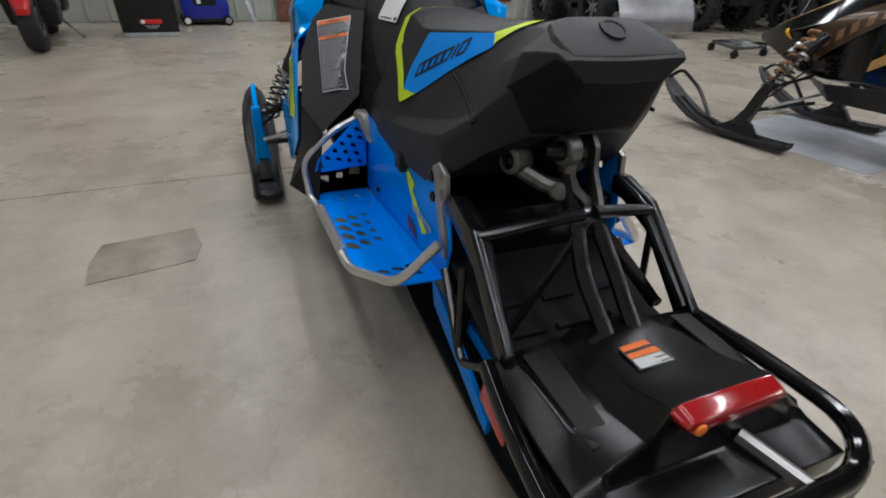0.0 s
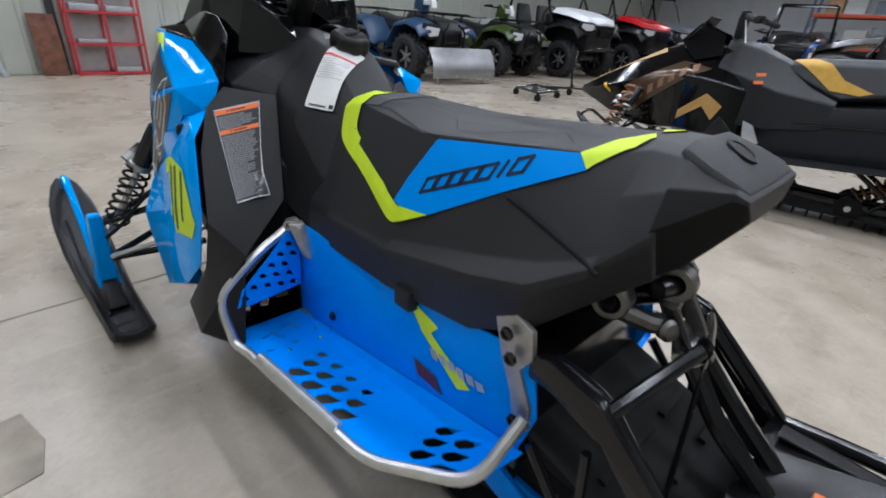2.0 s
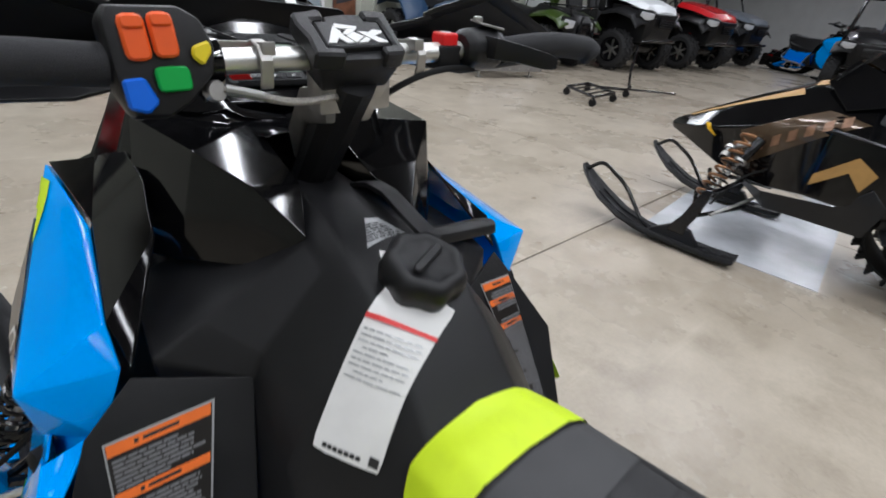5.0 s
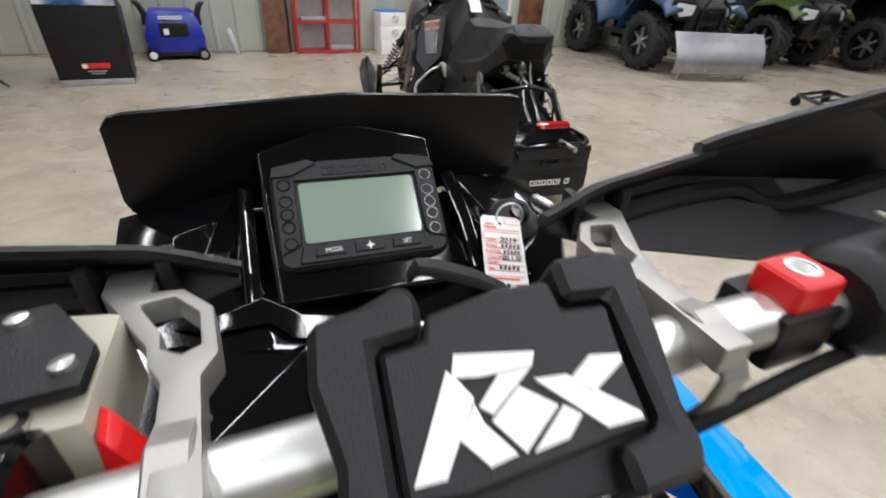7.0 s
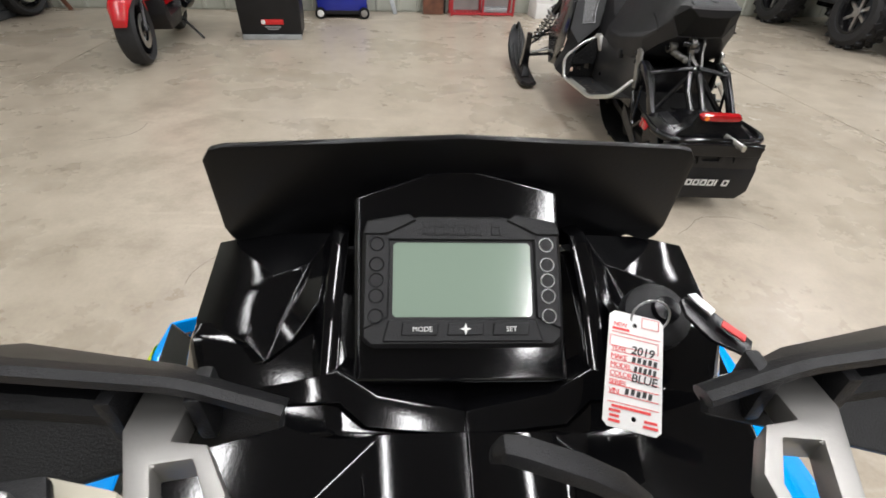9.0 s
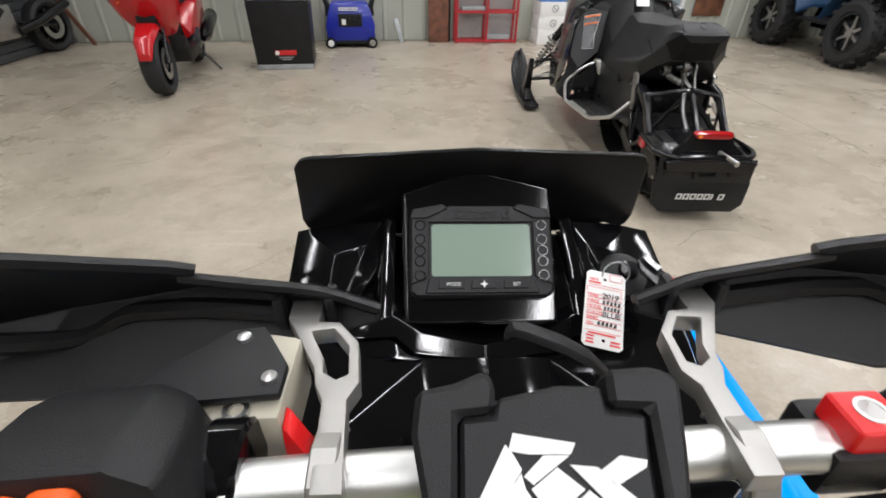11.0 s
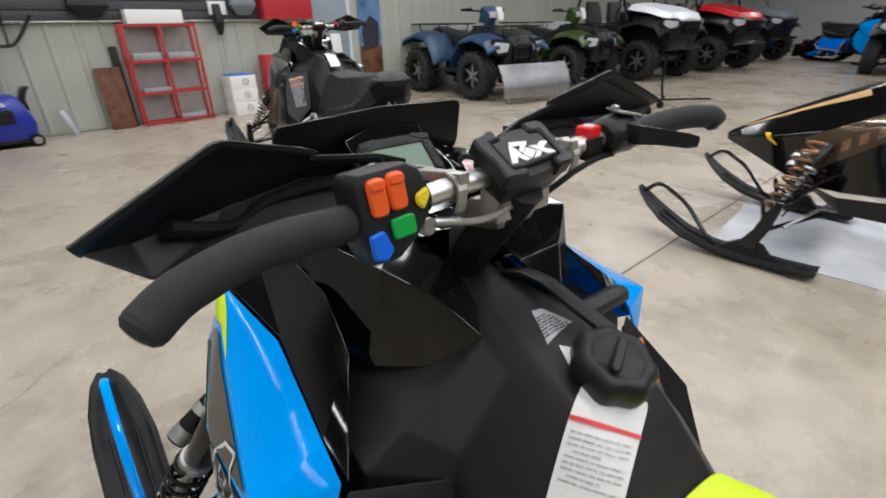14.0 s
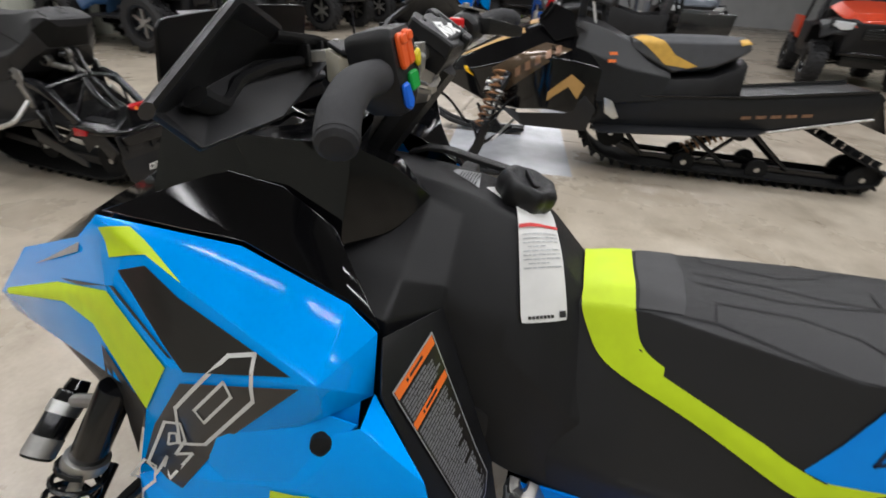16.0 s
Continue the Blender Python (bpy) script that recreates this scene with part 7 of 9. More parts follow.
def mountain_sled(m):
    root = thing("snowmobile", m, "black and gold mountain snowmobile with a long open track", "snowmobile", "snowmobiles")
    sc = {"ski": PLASTIC, "loop": FRAME, "spindle": FRAME}
    for s in (-1, 1):
        ski(root, s, sc)
        front_suspension(root, s, sc)
        top, low = Vector((-0.345, 1.13, 0.66)), Vector((-0.49, 1.22, 0.30))
        part("coil_spring", sided(s, spring(top, low, 0.042, 0.008, 8)), mat("bronze_spring", (0.30, 0.15, 0.07), 0.35, 0.6), root, "bronze coil spring")
    hood = [(1.64, ((0, 0.60), (0.04, 0.595), (0.05, 0.575), (0.03, 0.55), (0, 0.55))), (1.46, ((0, 0.71), (0.10, 0.69), (0.17, 0.61), (0.12, 0.50), (0, 0.48))), (1.22, ((0, 0.84), (0.15, 0.81), (0.28, 0.68), (0.22, 0.42), (0, 0.40))),
            (0.98, ((0, 0.955), (0.17, 0.935), (0.33, 0.75), (0.33, 0.42), (0, 0.36))), (0.80, ((0, 1.00), (0.16, 0.985), (0.345, 0.77), (0.36, 0.44), (0, 0.32))), (0.60, ((0, 0.96), (0.15, 0.93), (0.30, 0.74), (0.32, 0.42), (0, 0.30))), (0.44, ((0, 0.90), (0.13, 0.87), (0.22, 0.70), (0.24, 0.40), (0, 0.30)))]
    hd = part("hood", half_loft(hood, 0.012), GLOSS, root, "gloss black pointed hood")
    part("gold_panel", on_surface([hd], [(-0.15, 0.98, 0.95), (0, 0.98, 0.95), (0.15, 0.98, 0.95)], [(-0.13, 0.80, 0.98), (0, 0.80, 0.98), (0.13, 0.80, 0.98)], (0, 0, -1), 0.004, 5, 5), GOLD, hd, "gold hood panel", 60)
    for s in (-1, 1):
        w = (-s * 1.0, 0, -0.35)

        def lay(name, a, b, mt, label="", lift=0.006, way=None):
            return part(name, on_surface([hd], flip(s, a), flip(s, b), way or w, lift, 6, 4), mt, hd, label, 60)
        lay("gold_panel", [(-0.05, 1.56, 0.65), (-0.16, 1.02, 0.92)], [(-0.08, 1.52, 0.645), (-0.20, 1.00, 0.89)], GOLD, "gold hood edge", way=(-s * 0.5, 0, -1))
        lay("side_panel", [(-0.30, 1.20, 0.67), (-0.30, 0.86, 0.86)], [(-0.30, 1.12, 0.50), (-0.33, 0.68, 0.84)], BRONZE, "bronze gloss side panel")
        for k in range(6):
            y = 1.10 - k * 0.062
            z = 0.585 + k * 0.040
            lay("print_bar", [(-0.33, y, z + 0.055), (-0.33, y - 0.032, z + 0.078)], [(-0.33, y - 0.006, z), (-0.33, y - 0.040, z + 0.022)], COPPER, "", 0.009)
        lay("gold_mark", [(-0.36, 0.80, 0.555), (-0.34, 0.66, 0.680), (-0.34, 0.56, 0.62)], [(-0.37, 0.80, 0.500), (-0.36, 0.67, 0.605), (-0.36, 0.60, 0.53)], GOLD, "gold angular panel")
        lay("yellow_mark", [(-0.2, 1.41, 0.655), (-0.2, 1.385, 0.615), (-0.2, 1.33, 0.585)], [(-0.2, 1.38, 0.655), (-0.2, 1.365, 0.625), (-0.2, 1.33, 0.59)], YELLOW_P, "yellow crescent mark", 0.007)
        cowl = {"A": (-0.20, 0.93, 0.97), "B": (-0.10, 0.86, 1.08), "C": (-0.09, 0.70, 1.02), "D": (-0.22, 0.66, 0.90), "E": (-0.28, 0.80, 0.86)}
        part("cowl_panel", sided(s, shell(cowl, ["A B C D E"], 0.004, 0.002, 1)), GLOSS, root)
        sidep = {"a": (-0.33, 0.66, 0.42), "b": (-0.36, 0.98, 0.40), "c": (-0.30, 1.15, 0.44), "d": (-0.30, 0.95, 0.30), "e": (-0.30, 0.50, 0.30), "f": (-0.30, 0.46, 0.46), "g": (-0.30, 0.55, 0.54)}
        part("lower_panel", sided(s, shell(sidep, ["a b c d e f g"], 0.005, 0.003, 1)), DARK_BODY, root)
        br = slab([(-0.30, 0.42, 0.54), (-0.30, 0.36, 0.52), (-0.30, 0.30, 0.42), (-0.30, 0.33, 0.40), (-0.30, 0.40, 0.44)], 0.02, 0.004)
        part("foot_bracket", sided(s, br), ALU, root, "bare aluminium foot bracket")
        lb = bmesh.new()
        for z0 in (0.80, 0.755):
            slab([(-0.235 - (0.8 - z0) * 0.3, 0.44, z0 + 0.018), (-0.235 - (0.8 - z0) * 0.3, 0.39, z0 + 0.022), (-0.24 - (0.8 - z0) * 0.3, 0.385, z0 + 0.006), (-0.24 - (0.8 - z0) * 0.3, 0.435, z0)], 0.002, 0, lb)
        part("label_band", sided(s, lb), ORANGE_PRINT, root, "orange label bands")
    tank = [(0.66, ((0, 1.02), (0.11, 0.99), (0.25, 0.84), (0.26, 0.50), (0, 0.48))), (0.48, ((0, 0.98), (0.10, 0.95), (0.23, 0.78), (0.25, 0.50), (0, 0.48))), (0.30, ((0, 0.90), (0.09, 0.88), (0.19, 0.72), (0.22, 0.50), (0, 0.48))), (0.0, ((0, 0.80), (0.09, 0.79), (0.17, 0.68), (0.20, 0.54), (0, 0.5)))]
    part("fuel_tank", half_loft(tank, 0.012), DARK_BODY, root, "charcoal plastic tank and console")
    seat = [(0.29, ((0, 0.91), (0.07, 0.905), (0.11, 0.88), (0.10, 0.84), (0, 0.82))), (0.15, ((0, 0.925), (0.09, 0.92), (0.14, 0.89), (0.15, 0.78), (0, 0.72))), (0.0, ((0, 0.935), (0.10, 0.93), (0.15, 0.90), (0.17, 0.72), (0, 0.68))), (-0.25, ((0, 0.945), (0.10, 0.94), (0.15, 0.91), (0.165, 0.77), (0, 0.70))), (-0.42, ((0, 0.945), (0.09, 0.94), (0.13, 0.92), (0.13, 0.85), (0, 0.80))), (-0.46, ((0, 0.92), (0.07, 0.915), (0.10, 0.90), (0.10, 0.87), (0, 0.86)))]
    st = part("seat", half_loft(seat, 0.014, 3), GREY_VINYL, root, "grey vinyl seat with gold edges")
    base = [(0.10, ((0, 0.70), (0.17, 0.66), (0.20, 0.54), (0, 0.52))), (-0.25, ((0, 0.72), (0.18, 0.70), (0.20, 0.56), (0, 0.54))), (-0.46, ((0, 0.82), (0.14, 0.79), (0.17, 0.60), (0, 0.58)))]
    part("seat_base", half_loft(base, 0.01), PLASTIC, root)
    for s in (-1, 1):
        w = (-s * 0.9, 0, -0.45)
        part("seat_edge", on_surface([st], flip(s, [(-0.08, 0.288, 0.905), (-0.13, 0.20, 0.86), (-0.16, 0.06, 0.755), (-0.17, -0.08, 0.745)]), flip(s, [(-0.05, 0.22, 0.93), (-0.13, 0.10, 0.90), (-0.16, 0.01, 0.82), (-0.17, -0.14, 0.765)]), w, 0.006, 6, 4), GOLD_VINYL, st, "gold vinyl seat edge", 60)
        part("seat_edge", on_surface([st], flip(s, [(-0.14, -0.38, 0.90), (-0.10, -0.45, 0.91)]), flip(s, [(-0.12, -0.36, 0.93), (-0.06, -0.44, 0.94)]), w, 0.006, 4, 4), GOLD_VINYL, st, "", 60)
    # tunnel
    for s in (-1, 1):
        side = slab([(-0.195, 0.46, 0.53), (-0.195, -0.5, 0.60), (-0.195, -1.24, 0.70), (-0.195, -1.30, 0.66), (-0.195, -1.27, 0.53), (-0.195, -0.6, 0.37), (-0.195, 0.46, 0.296)], 0.006, 0.002)
        tn = part("tunnel_side", sided(s, side), DARK_BODY, root, "black tunnel side with faint bronze print")
        part("tunnel_edge", sided(s, tube([(-0.205, 0.44, 0.296), (-0.215, -0.6, 0.372), (-0.205, -1.27, 0.535)], 0.010, n=6)), CAST, tn, "silver tunnel edge")
        part("tunnel_edge", sided(s, tube([(-0.198, 0.44, 0.535), (-0.200, -0.5, 0.605), (-0.198, -1.24, 0.705)], 0.007, n=6)), FRAME, tn)
        board = slab([(-0.20, 0.45, 0.33), (-0.38, 0.42, 0.32), (-0.36, -0.55, 0.385), (-0.20, -0.70, 0.40)], 0.008, 0.002)
        part("running_board", sided(s, board), DARK_BODY, tn)
        bars = bmesh.new()
        for k in range(5):
            slab([(-0.2035, -0.50 - k * 0.09, 0.46 + k * 0.012), (-0.2035, -0.56 - k * 0.09, 0.468 + k * 0.012), (-0.2035, -0.56 - k * 0.09, 0.488 + k * 0.012), (-0.2035, -0.50 - k * 0.09, 0.48 + k * 0.012)], 0.001, 0, bars)
        part("print_bar", sided(s, bars), COPPER, tn)
    part("tunnel_top", slab([(-0.195, 0.46, 0.525), (0.195, 0.46, 0.525), (0.195, -0.5, 0.595), (0.195, -1.27, 0.69), (-0.195, -1.27, 0.69), (-0.195, -0.5, 0.595)], 0.012, 0.003), DARK_BODY, root)
    part("snow_flap", slab([(-0.20, -1.27, 0.68), (0.20, -1.27, 0.68), (0.19, -1.40, 0.45), (-0.19, -1.40, 0.45)], 0.01, 0.003), PLASTIC, root, "black snow flap")
    part("tail_lamp", box(0, -1.285, 0.665, 0.16, 0.03, 0.04, 0.006), RED_LENS, root, "red tail lamp")
    # rails, arms and springs in the open skid
    for s in (-1, 1):
        rail = slab([(-0.09, 0.32, 0.20), (-0.09, 0.10, 0.105), (-0.09, -1.42, 0.075), (-0.09, -1.42, 0.12), (-0.09, 0.05, 0.145), (-0.09, 0.28, 0.235)], 0.012, 0.003)
        part("slide_rail", sided(s, rail), FRAME, root)
        for a, b in (((0.05, 0.13), (0.30, 0.40)), ((-0.55, 0.10), (-0.15, 0.38)), ((-0.95, 0.12), (-0.60, 0.40)), ((-0.35, 0.12), (-0.56, 0.36))):
            part("link_arm", sided(s, tube([(-0.12, a[0], a[1]), (-0.15, b[0], b[1])], 0.014, n=8)), FRAME, root)
        for y, z, r in ((-1.43, 0.115, 0.10), (-0.57, 0.36, 0.06), (-0.75, 0.11, 0.07), (-0.25, 0.11, 0.07), (0.30, 0.27, 0.10)):
            wh = part("idler_wheel", sided(s, turned([(-0.016, r * 0.55), (-0.012, r), (0.012, r), (0.016, r * 0.55), (0.012, 0.02), (-0.012, 0.02), (-0.016, r * 0.55)], (-0.13, y, z), (1, 0, 0), 20)), RUBBER, root)
            part("hub", sided(s, disc((-0.15, y, z), (-0.11, y, z), 0.018)), STEEL, wh)
    sh = part("rear_shock", disc((-0.03, -0.20, 0.14), (-0.03, -0.56, 0.37), 0.022), FRAME, root)
    part("coil_spring", spring((-0.03, -0.24, 0.165), (-0.03, -0.53, 0.35), 0.045, 0.008, 9), mat("bronze_spring", (0.30, 0.15, 0.07), 0.35, 0.6), sh, "bronze coil spring")
    path = smooth_loop([(0.52, 0.30), (0.40, 0.12), (0.16, 0.06), (-1.36, 0.045), (-1.53, 0.09), (-1.53, 0.19), (-1.40, 0.235), (-0.85, 0.47), (0.38, 0.43)][::-1], 0.09)
    tread(root, path, 0.36, 0.076, 0.045, RUBBER)
    # bars and windshield
    bar = part("handlebar", tube([(-0.40, 0.50, 1.10), (-0.22, 0.60, 1.13), (0.22, 0.60, 1.13), (0.40, 0.50, 1.10)], 0.014, 0.08), FRAME, root, "black handlebar")
    part("riser", box(0, 0.64, 1.07, 0.10, 0.05, 0.14, 0.01), PLASTIC, bar)
    for s in (-1, 1):
        part("grip", tube([(s * 0.28, 0.57, 1.122), (s * 0.40, 0.50, 1.10)], 0.019), FOAM, bar)
        part("switch_block", box(s * 0.24, 0.59, 1.13, 0.06, 0.05, 0.05, 0.01), PLASTIC, bar)
    part("windshield", slab([(-0.20, 0.90, 0.98), (-0.14, 0.80, 1.12), (0.14, 0.80, 1.12), (0.20, 0.90, 0.98)], 0.005, 0.002), WSHIELD, root, "low smoked windshield")
    card("sale_tag", [(-0.18, 0.60, 1.12), (-0.18, 0.58, 1.05), (-0.18, 0.56, 0.98)], 0.09, (1, 0.1, 0), CARD, root, "white paper sale tag")
    return root


mountain_sled(Matrix.Translation((3.227, -0.113, 0)) @ Matrix.Rotation(radians(5.58), 4, "Z") @ Matrix.Scale(1.047, 4))


# ---- wheeled vehicles along the wall, facing the aisle (front towards -y) ----
ATV_BLUE = mat("atv_blue_plastic", (0.016, 0.048, 0.110), 0.4, 0, 0.08, 10, 0.05, 500)
ATV_GREEN = mat("atv_green_plastic", (0.036, 0.066, 0.008), 0.35, 0, 0.1, 10, 0.05, 500)
UTV_WHITE = mat("utv_white_plastic", (0.72, 0.74, 0.76), 0.35, 0, 0.04, 10)
UTV_RED = mat("utv_red_plastic", (0.58, 0.01, 0.015), 0.25, 0, 0.05, 10, coat=0.4)
UTV_GREY = mat("utv_grey_plastic", (0.14, 0.16, 0.19), 0.35, 0, 0.06, 10, coat=0.2)
LENS = mat("headlight_lens", (0.75, 0.77, 0.80), 0.12, 0.3, 0.15, 60, coat=0.5)
TYRE = mat("tyre_rubber", (0.014, 0.014, 0.015), 0.7, 0, 0.25, 30, 0.3, 300)
PLOW_STEEL = mat("plow_steel", (0.36, 0.36, 0.37), 0.38, 0.85, 0.12, 6, 0.12, 60, rvary=0.1)


def knobbly_wheel(parent, x, y, r, w, rim=None, knobs=18):
    """A wheel on the x axis with tread blocks, rim, spokes and hub."""
    c = (x, y, r)
    ty = part("wheel", turned([(-w * 0.5, r * 0.62), (-w * 0.52, r * 0.80), (-w * 0.42, r * 0.93), (0, r * 0.955), (w * 0.42, r * 0.93), (w * 0.52, r * 0.80), (w * 0.5, r * 0.62), (w * 0.3, r * 0.56), (-w * 0.3, r * 0.56), (-w * 0.5, r * 0.62)], c, (1, 0, 0), 28), TYRE, parent, "knobbly black tyre")
    bm = bmesh.new()
    for k in range(knobs):
        for j, dx in ((0, -0.36), (1, -0.12), (0, 0.12), (1, 0.36)):
            a = 2 * math.pi * (k + 0.5 * j) / knobs
            m = Matrix.Translation((x + dx * w, y, r)) @ Matrix.Rotation(a, 4, "X") @ Matrix.Translation((0, 0, r * 0.955)) @ Matrix.Rotation(0.3 if dx < 0 else -0.3, 4, "Z")
            box(0, 0, 0, w * 0.2, r * 0.11, r * 0.09, 0, m, bm)
    for v in bm.verts:
        v.co.z = max(v.co.z, 0.0)
    tb = part("tread_block", bm, TYRE, ty)
    tb["kind"] = "stuff"
    rm = part("rim", turned([(-w * 0.34, r * 0.56), (-w * 0.46, r * 0.60), (-w * 0.46, r * 0.52), (-w * 0.20, r * 0.46), (-w * 0.18, 0.02), (w * 0.18, 0.02), (w * 0.20, r * 0.46), (w * 0.46, r * 0.52), (w * 0.46, r * 0.60), (w * 0.34, r * 0.56), (-w * 0.34, r * 0.56)], c, (1, 0, 0), 24), FRAME if rim is None else rim, ty)
    for sx in (-1, 1):
        sp = disc((x + sx * w * 0.18, y, r), (x + sx * w * 0.36, y, r), r * 0.13, 14)
        for k in range(6):
            m = Matrix.Translation(c) @ Matrix.Rotation(2 * math.pi * k / 6, 4, "X")
            box(sx * w * 0.24, 0, r * 0.28, w * 0.1, r * 0.09, r * 0.44, 0.004, m, sp)
        part("spoke_face", sp, CAST, rm)
    return ty


def atv(m, paint, label):
    root = thing("quad_bike", m, label, "quad bike", "vehicles along the wall")
    for sx in (-1, 1):
        for y in (-0.64, 0.64):
            knobbly_wheel(root, sx * 0.47, y, 0.325, 0.24 if y < 0 else 0.27)
        for y in (-0.64, 0.64):
            part("suspension_arm", tube([(sx * 0.40, y, 0.30), (sx * 0.12, y + 0.06, 0.34)], 0.02, n=8), FRAME, root)
            part("suspension_arm", tube([(sx * 0.40, y, 0.36), (sx * 0.14, y - 0.08, 0.46)], 0.018, n=8), FRAME, root)
        for y in (-0.60, 0.56):
            part("shock", spring((sx * 0.33, y, 0.34), (sx * 0.20, y + 0.05, 0.64), 0.04, 0.008, 7), FRAME, root)
        fend = loft([[(sx * a, y, z) for a, z in ((0.20, zz), (0.42, zz + 0.01), (0.60, zz - 0.05), (0.61, zz - 0.09), (0.42, zz - 0.03), (0.20, zz - 0.04))] for y, zz in ((-1.02, 0.70), (-0.92, 0.80), (-0.70, 0.86), (-0.42, 0.82), (-0.26, 0.62), (-0.20, 0.48))], bevel=0.008)
        part("front_fender", fend, paint, root)
        fend = loft([[(sx * a, y, z) for a, z in ((0.16, zz), (0.42, zz + 0.01), (0.60, zz - 0.05), (0.61, zz - 0.09), (0.42, zz - 0.03), (0.16, zz - 0.04))] for y, zz in ((0.16, 0.50), (0.24, 0.66), (0.40, 0.84), (0.66, 0.88), (0.94, 0.82), (1.0, 0.74))], bevel=0.008)
        part("rear_fender", fend, paint, root)
        lamp = part("headlight", slab([(sx * 0.24, -1.035, 0.74), (sx * 0.45, -0.985, 0.76), (sx * 0.47, -0.98, 0.70), (sx * 0.40, -0.99, 0.62), (sx * 0.27, -1.03, 0.64)], 0.02, 0.006), LENS, root, "clear plastic headlight")
        part("bezel", slab([(sx * 0.21, -1.01, 0.78), (sx * 0.50, -0.955, 0.80), (sx * 0.52, -0.95, 0.66), (sx * 0.40, -0.96, 0.58), (sx * 0.24, -1.01, 0.60)], 0.02, 0.005), PLASTIC, lamp)
        part("foot_well", box(sx * 0.36, -0.02, 0.36, 0.34, 0.5, 0.03, 0.008), PLASTIC, root)
        part("grip", disc((sx * 0.26, -0.30, 1.165), (sx * 0.41, -0.24, 1.15), 0.018, 12), RUBBER, root)
        part("brush_guard", tube([(sx * 0.16, -1.04, 0.40), (sx * 0.20, -1.12, 0.50), (sx * 0.20, -1.12, 0.72), (sx * 0.10, -1.08, 0.80)], 0.016, 0.04, n=8), FRAME, root)
    nose = [[(-w, y, z), (w, y, z), (w * 1.1, y + 0.02, z - h), (-w * 1.1, y + 0.02, z - h)] for y, z, w, h in ((-1.06, 0.72, 0.20, 0.26), (-0.98, 0.83, 0.24, 0.44), (-0.60, 0.90, 0.24, 0.44), (-0.22, 0.94, 0.16, 0.44), (0.0, 0.78, 0.13, 0.34))]
    part("body", loft(nose, bevel=0.015), PLASTIC, root)
    part("grille", box(0, -1.065, 0.60, 0.36, 0.03, 0.18, 0.01), FRAME, root)
    seat = [[(-w, y, z - 0.14), (-w * 0.95, y, z - 0.03), (-w * 0.6, y, z), (w * 0.6, y, z), (w * 0.95, y, z - 0.03), (w, y, z - 0.14)] for y, z, w in ((-0.10, 0.88, 0.10), (0.08, 0.84, 0.14), (0.40, 0.88, 0.18), (0.72, 0.94, 0.17), (0.80, 0.92, 0.14))]
    part("seat", loft(seat, bevel=0.02), VINYL, root, "black vinyl seat")
    part("engine", loft([[(-0.2, y, 0.24), (0.2, y, 0.24), (0.16, y, 0.72), (-0.16, y, 0.72)] for y in (-0.35, 0.40)], bevel=0.03), FRAME, root)
    part("handlebar", tube([(-0.40, -0.24, 1.15), (-0.16, -0.34, 1.14), (0.16, -0.34, 1.14), (0.40, -0.24, 1.15)], 0.012, 0.06), FRAME, root)
    part("bar_pod", loft([[(-w, y, z), (w, y, z), (w * 0.8, y + 0.05, z - 0.2), (-w * 0.8, y + 0.05, z - 0.2)] for y, z, w in ((-0.46, 1.10, 0.09), (-0.38, 1.20, 0.12), (-0.28, 1.18, 0.09))], bevel=0.015), paint, root)
    part("pod_lamp", box(0, -0.455, 1.09, 0.13, 0.04, 0.08, 0.012), LENS, root)
    for y0, y1, z in ((-1.0, -0.48, 0.945), (0.36, 0.98, 0.975)):
        rack = bmesh.new()
        tube([(-0.42, y0, z), (0.42, y0, z), (0.42, y1, z), (-0.42, y1, z), (-0.42, y0, z)], 0.012, 0.05, n=8, bm=rack)
        for k in range(5):
            x = -0.28 + k * 0.14
            tube([(x, y0, z), (x, y1, z)], 0.008, n=6, bm=rack)
        for x in (-0.30, 0.30):
            for y in (y0 + 0.06, y1 - 0.06):
                tube([(x, y, z), (x * 0.8, y, z - 0.16)], 0.010, n=6, bm=rack)
        part("cargo_rack", rack, FRAME, root, "black steel tube cargo rack")
    card("sale_tag", [(0.16, -0.40, 1.19), (0.17, -0.44, 1.10), (0.17, -0.45, 1.02)], 0.11, (1, 0, 0), CARD, root, "white paper sale tag")
    return root


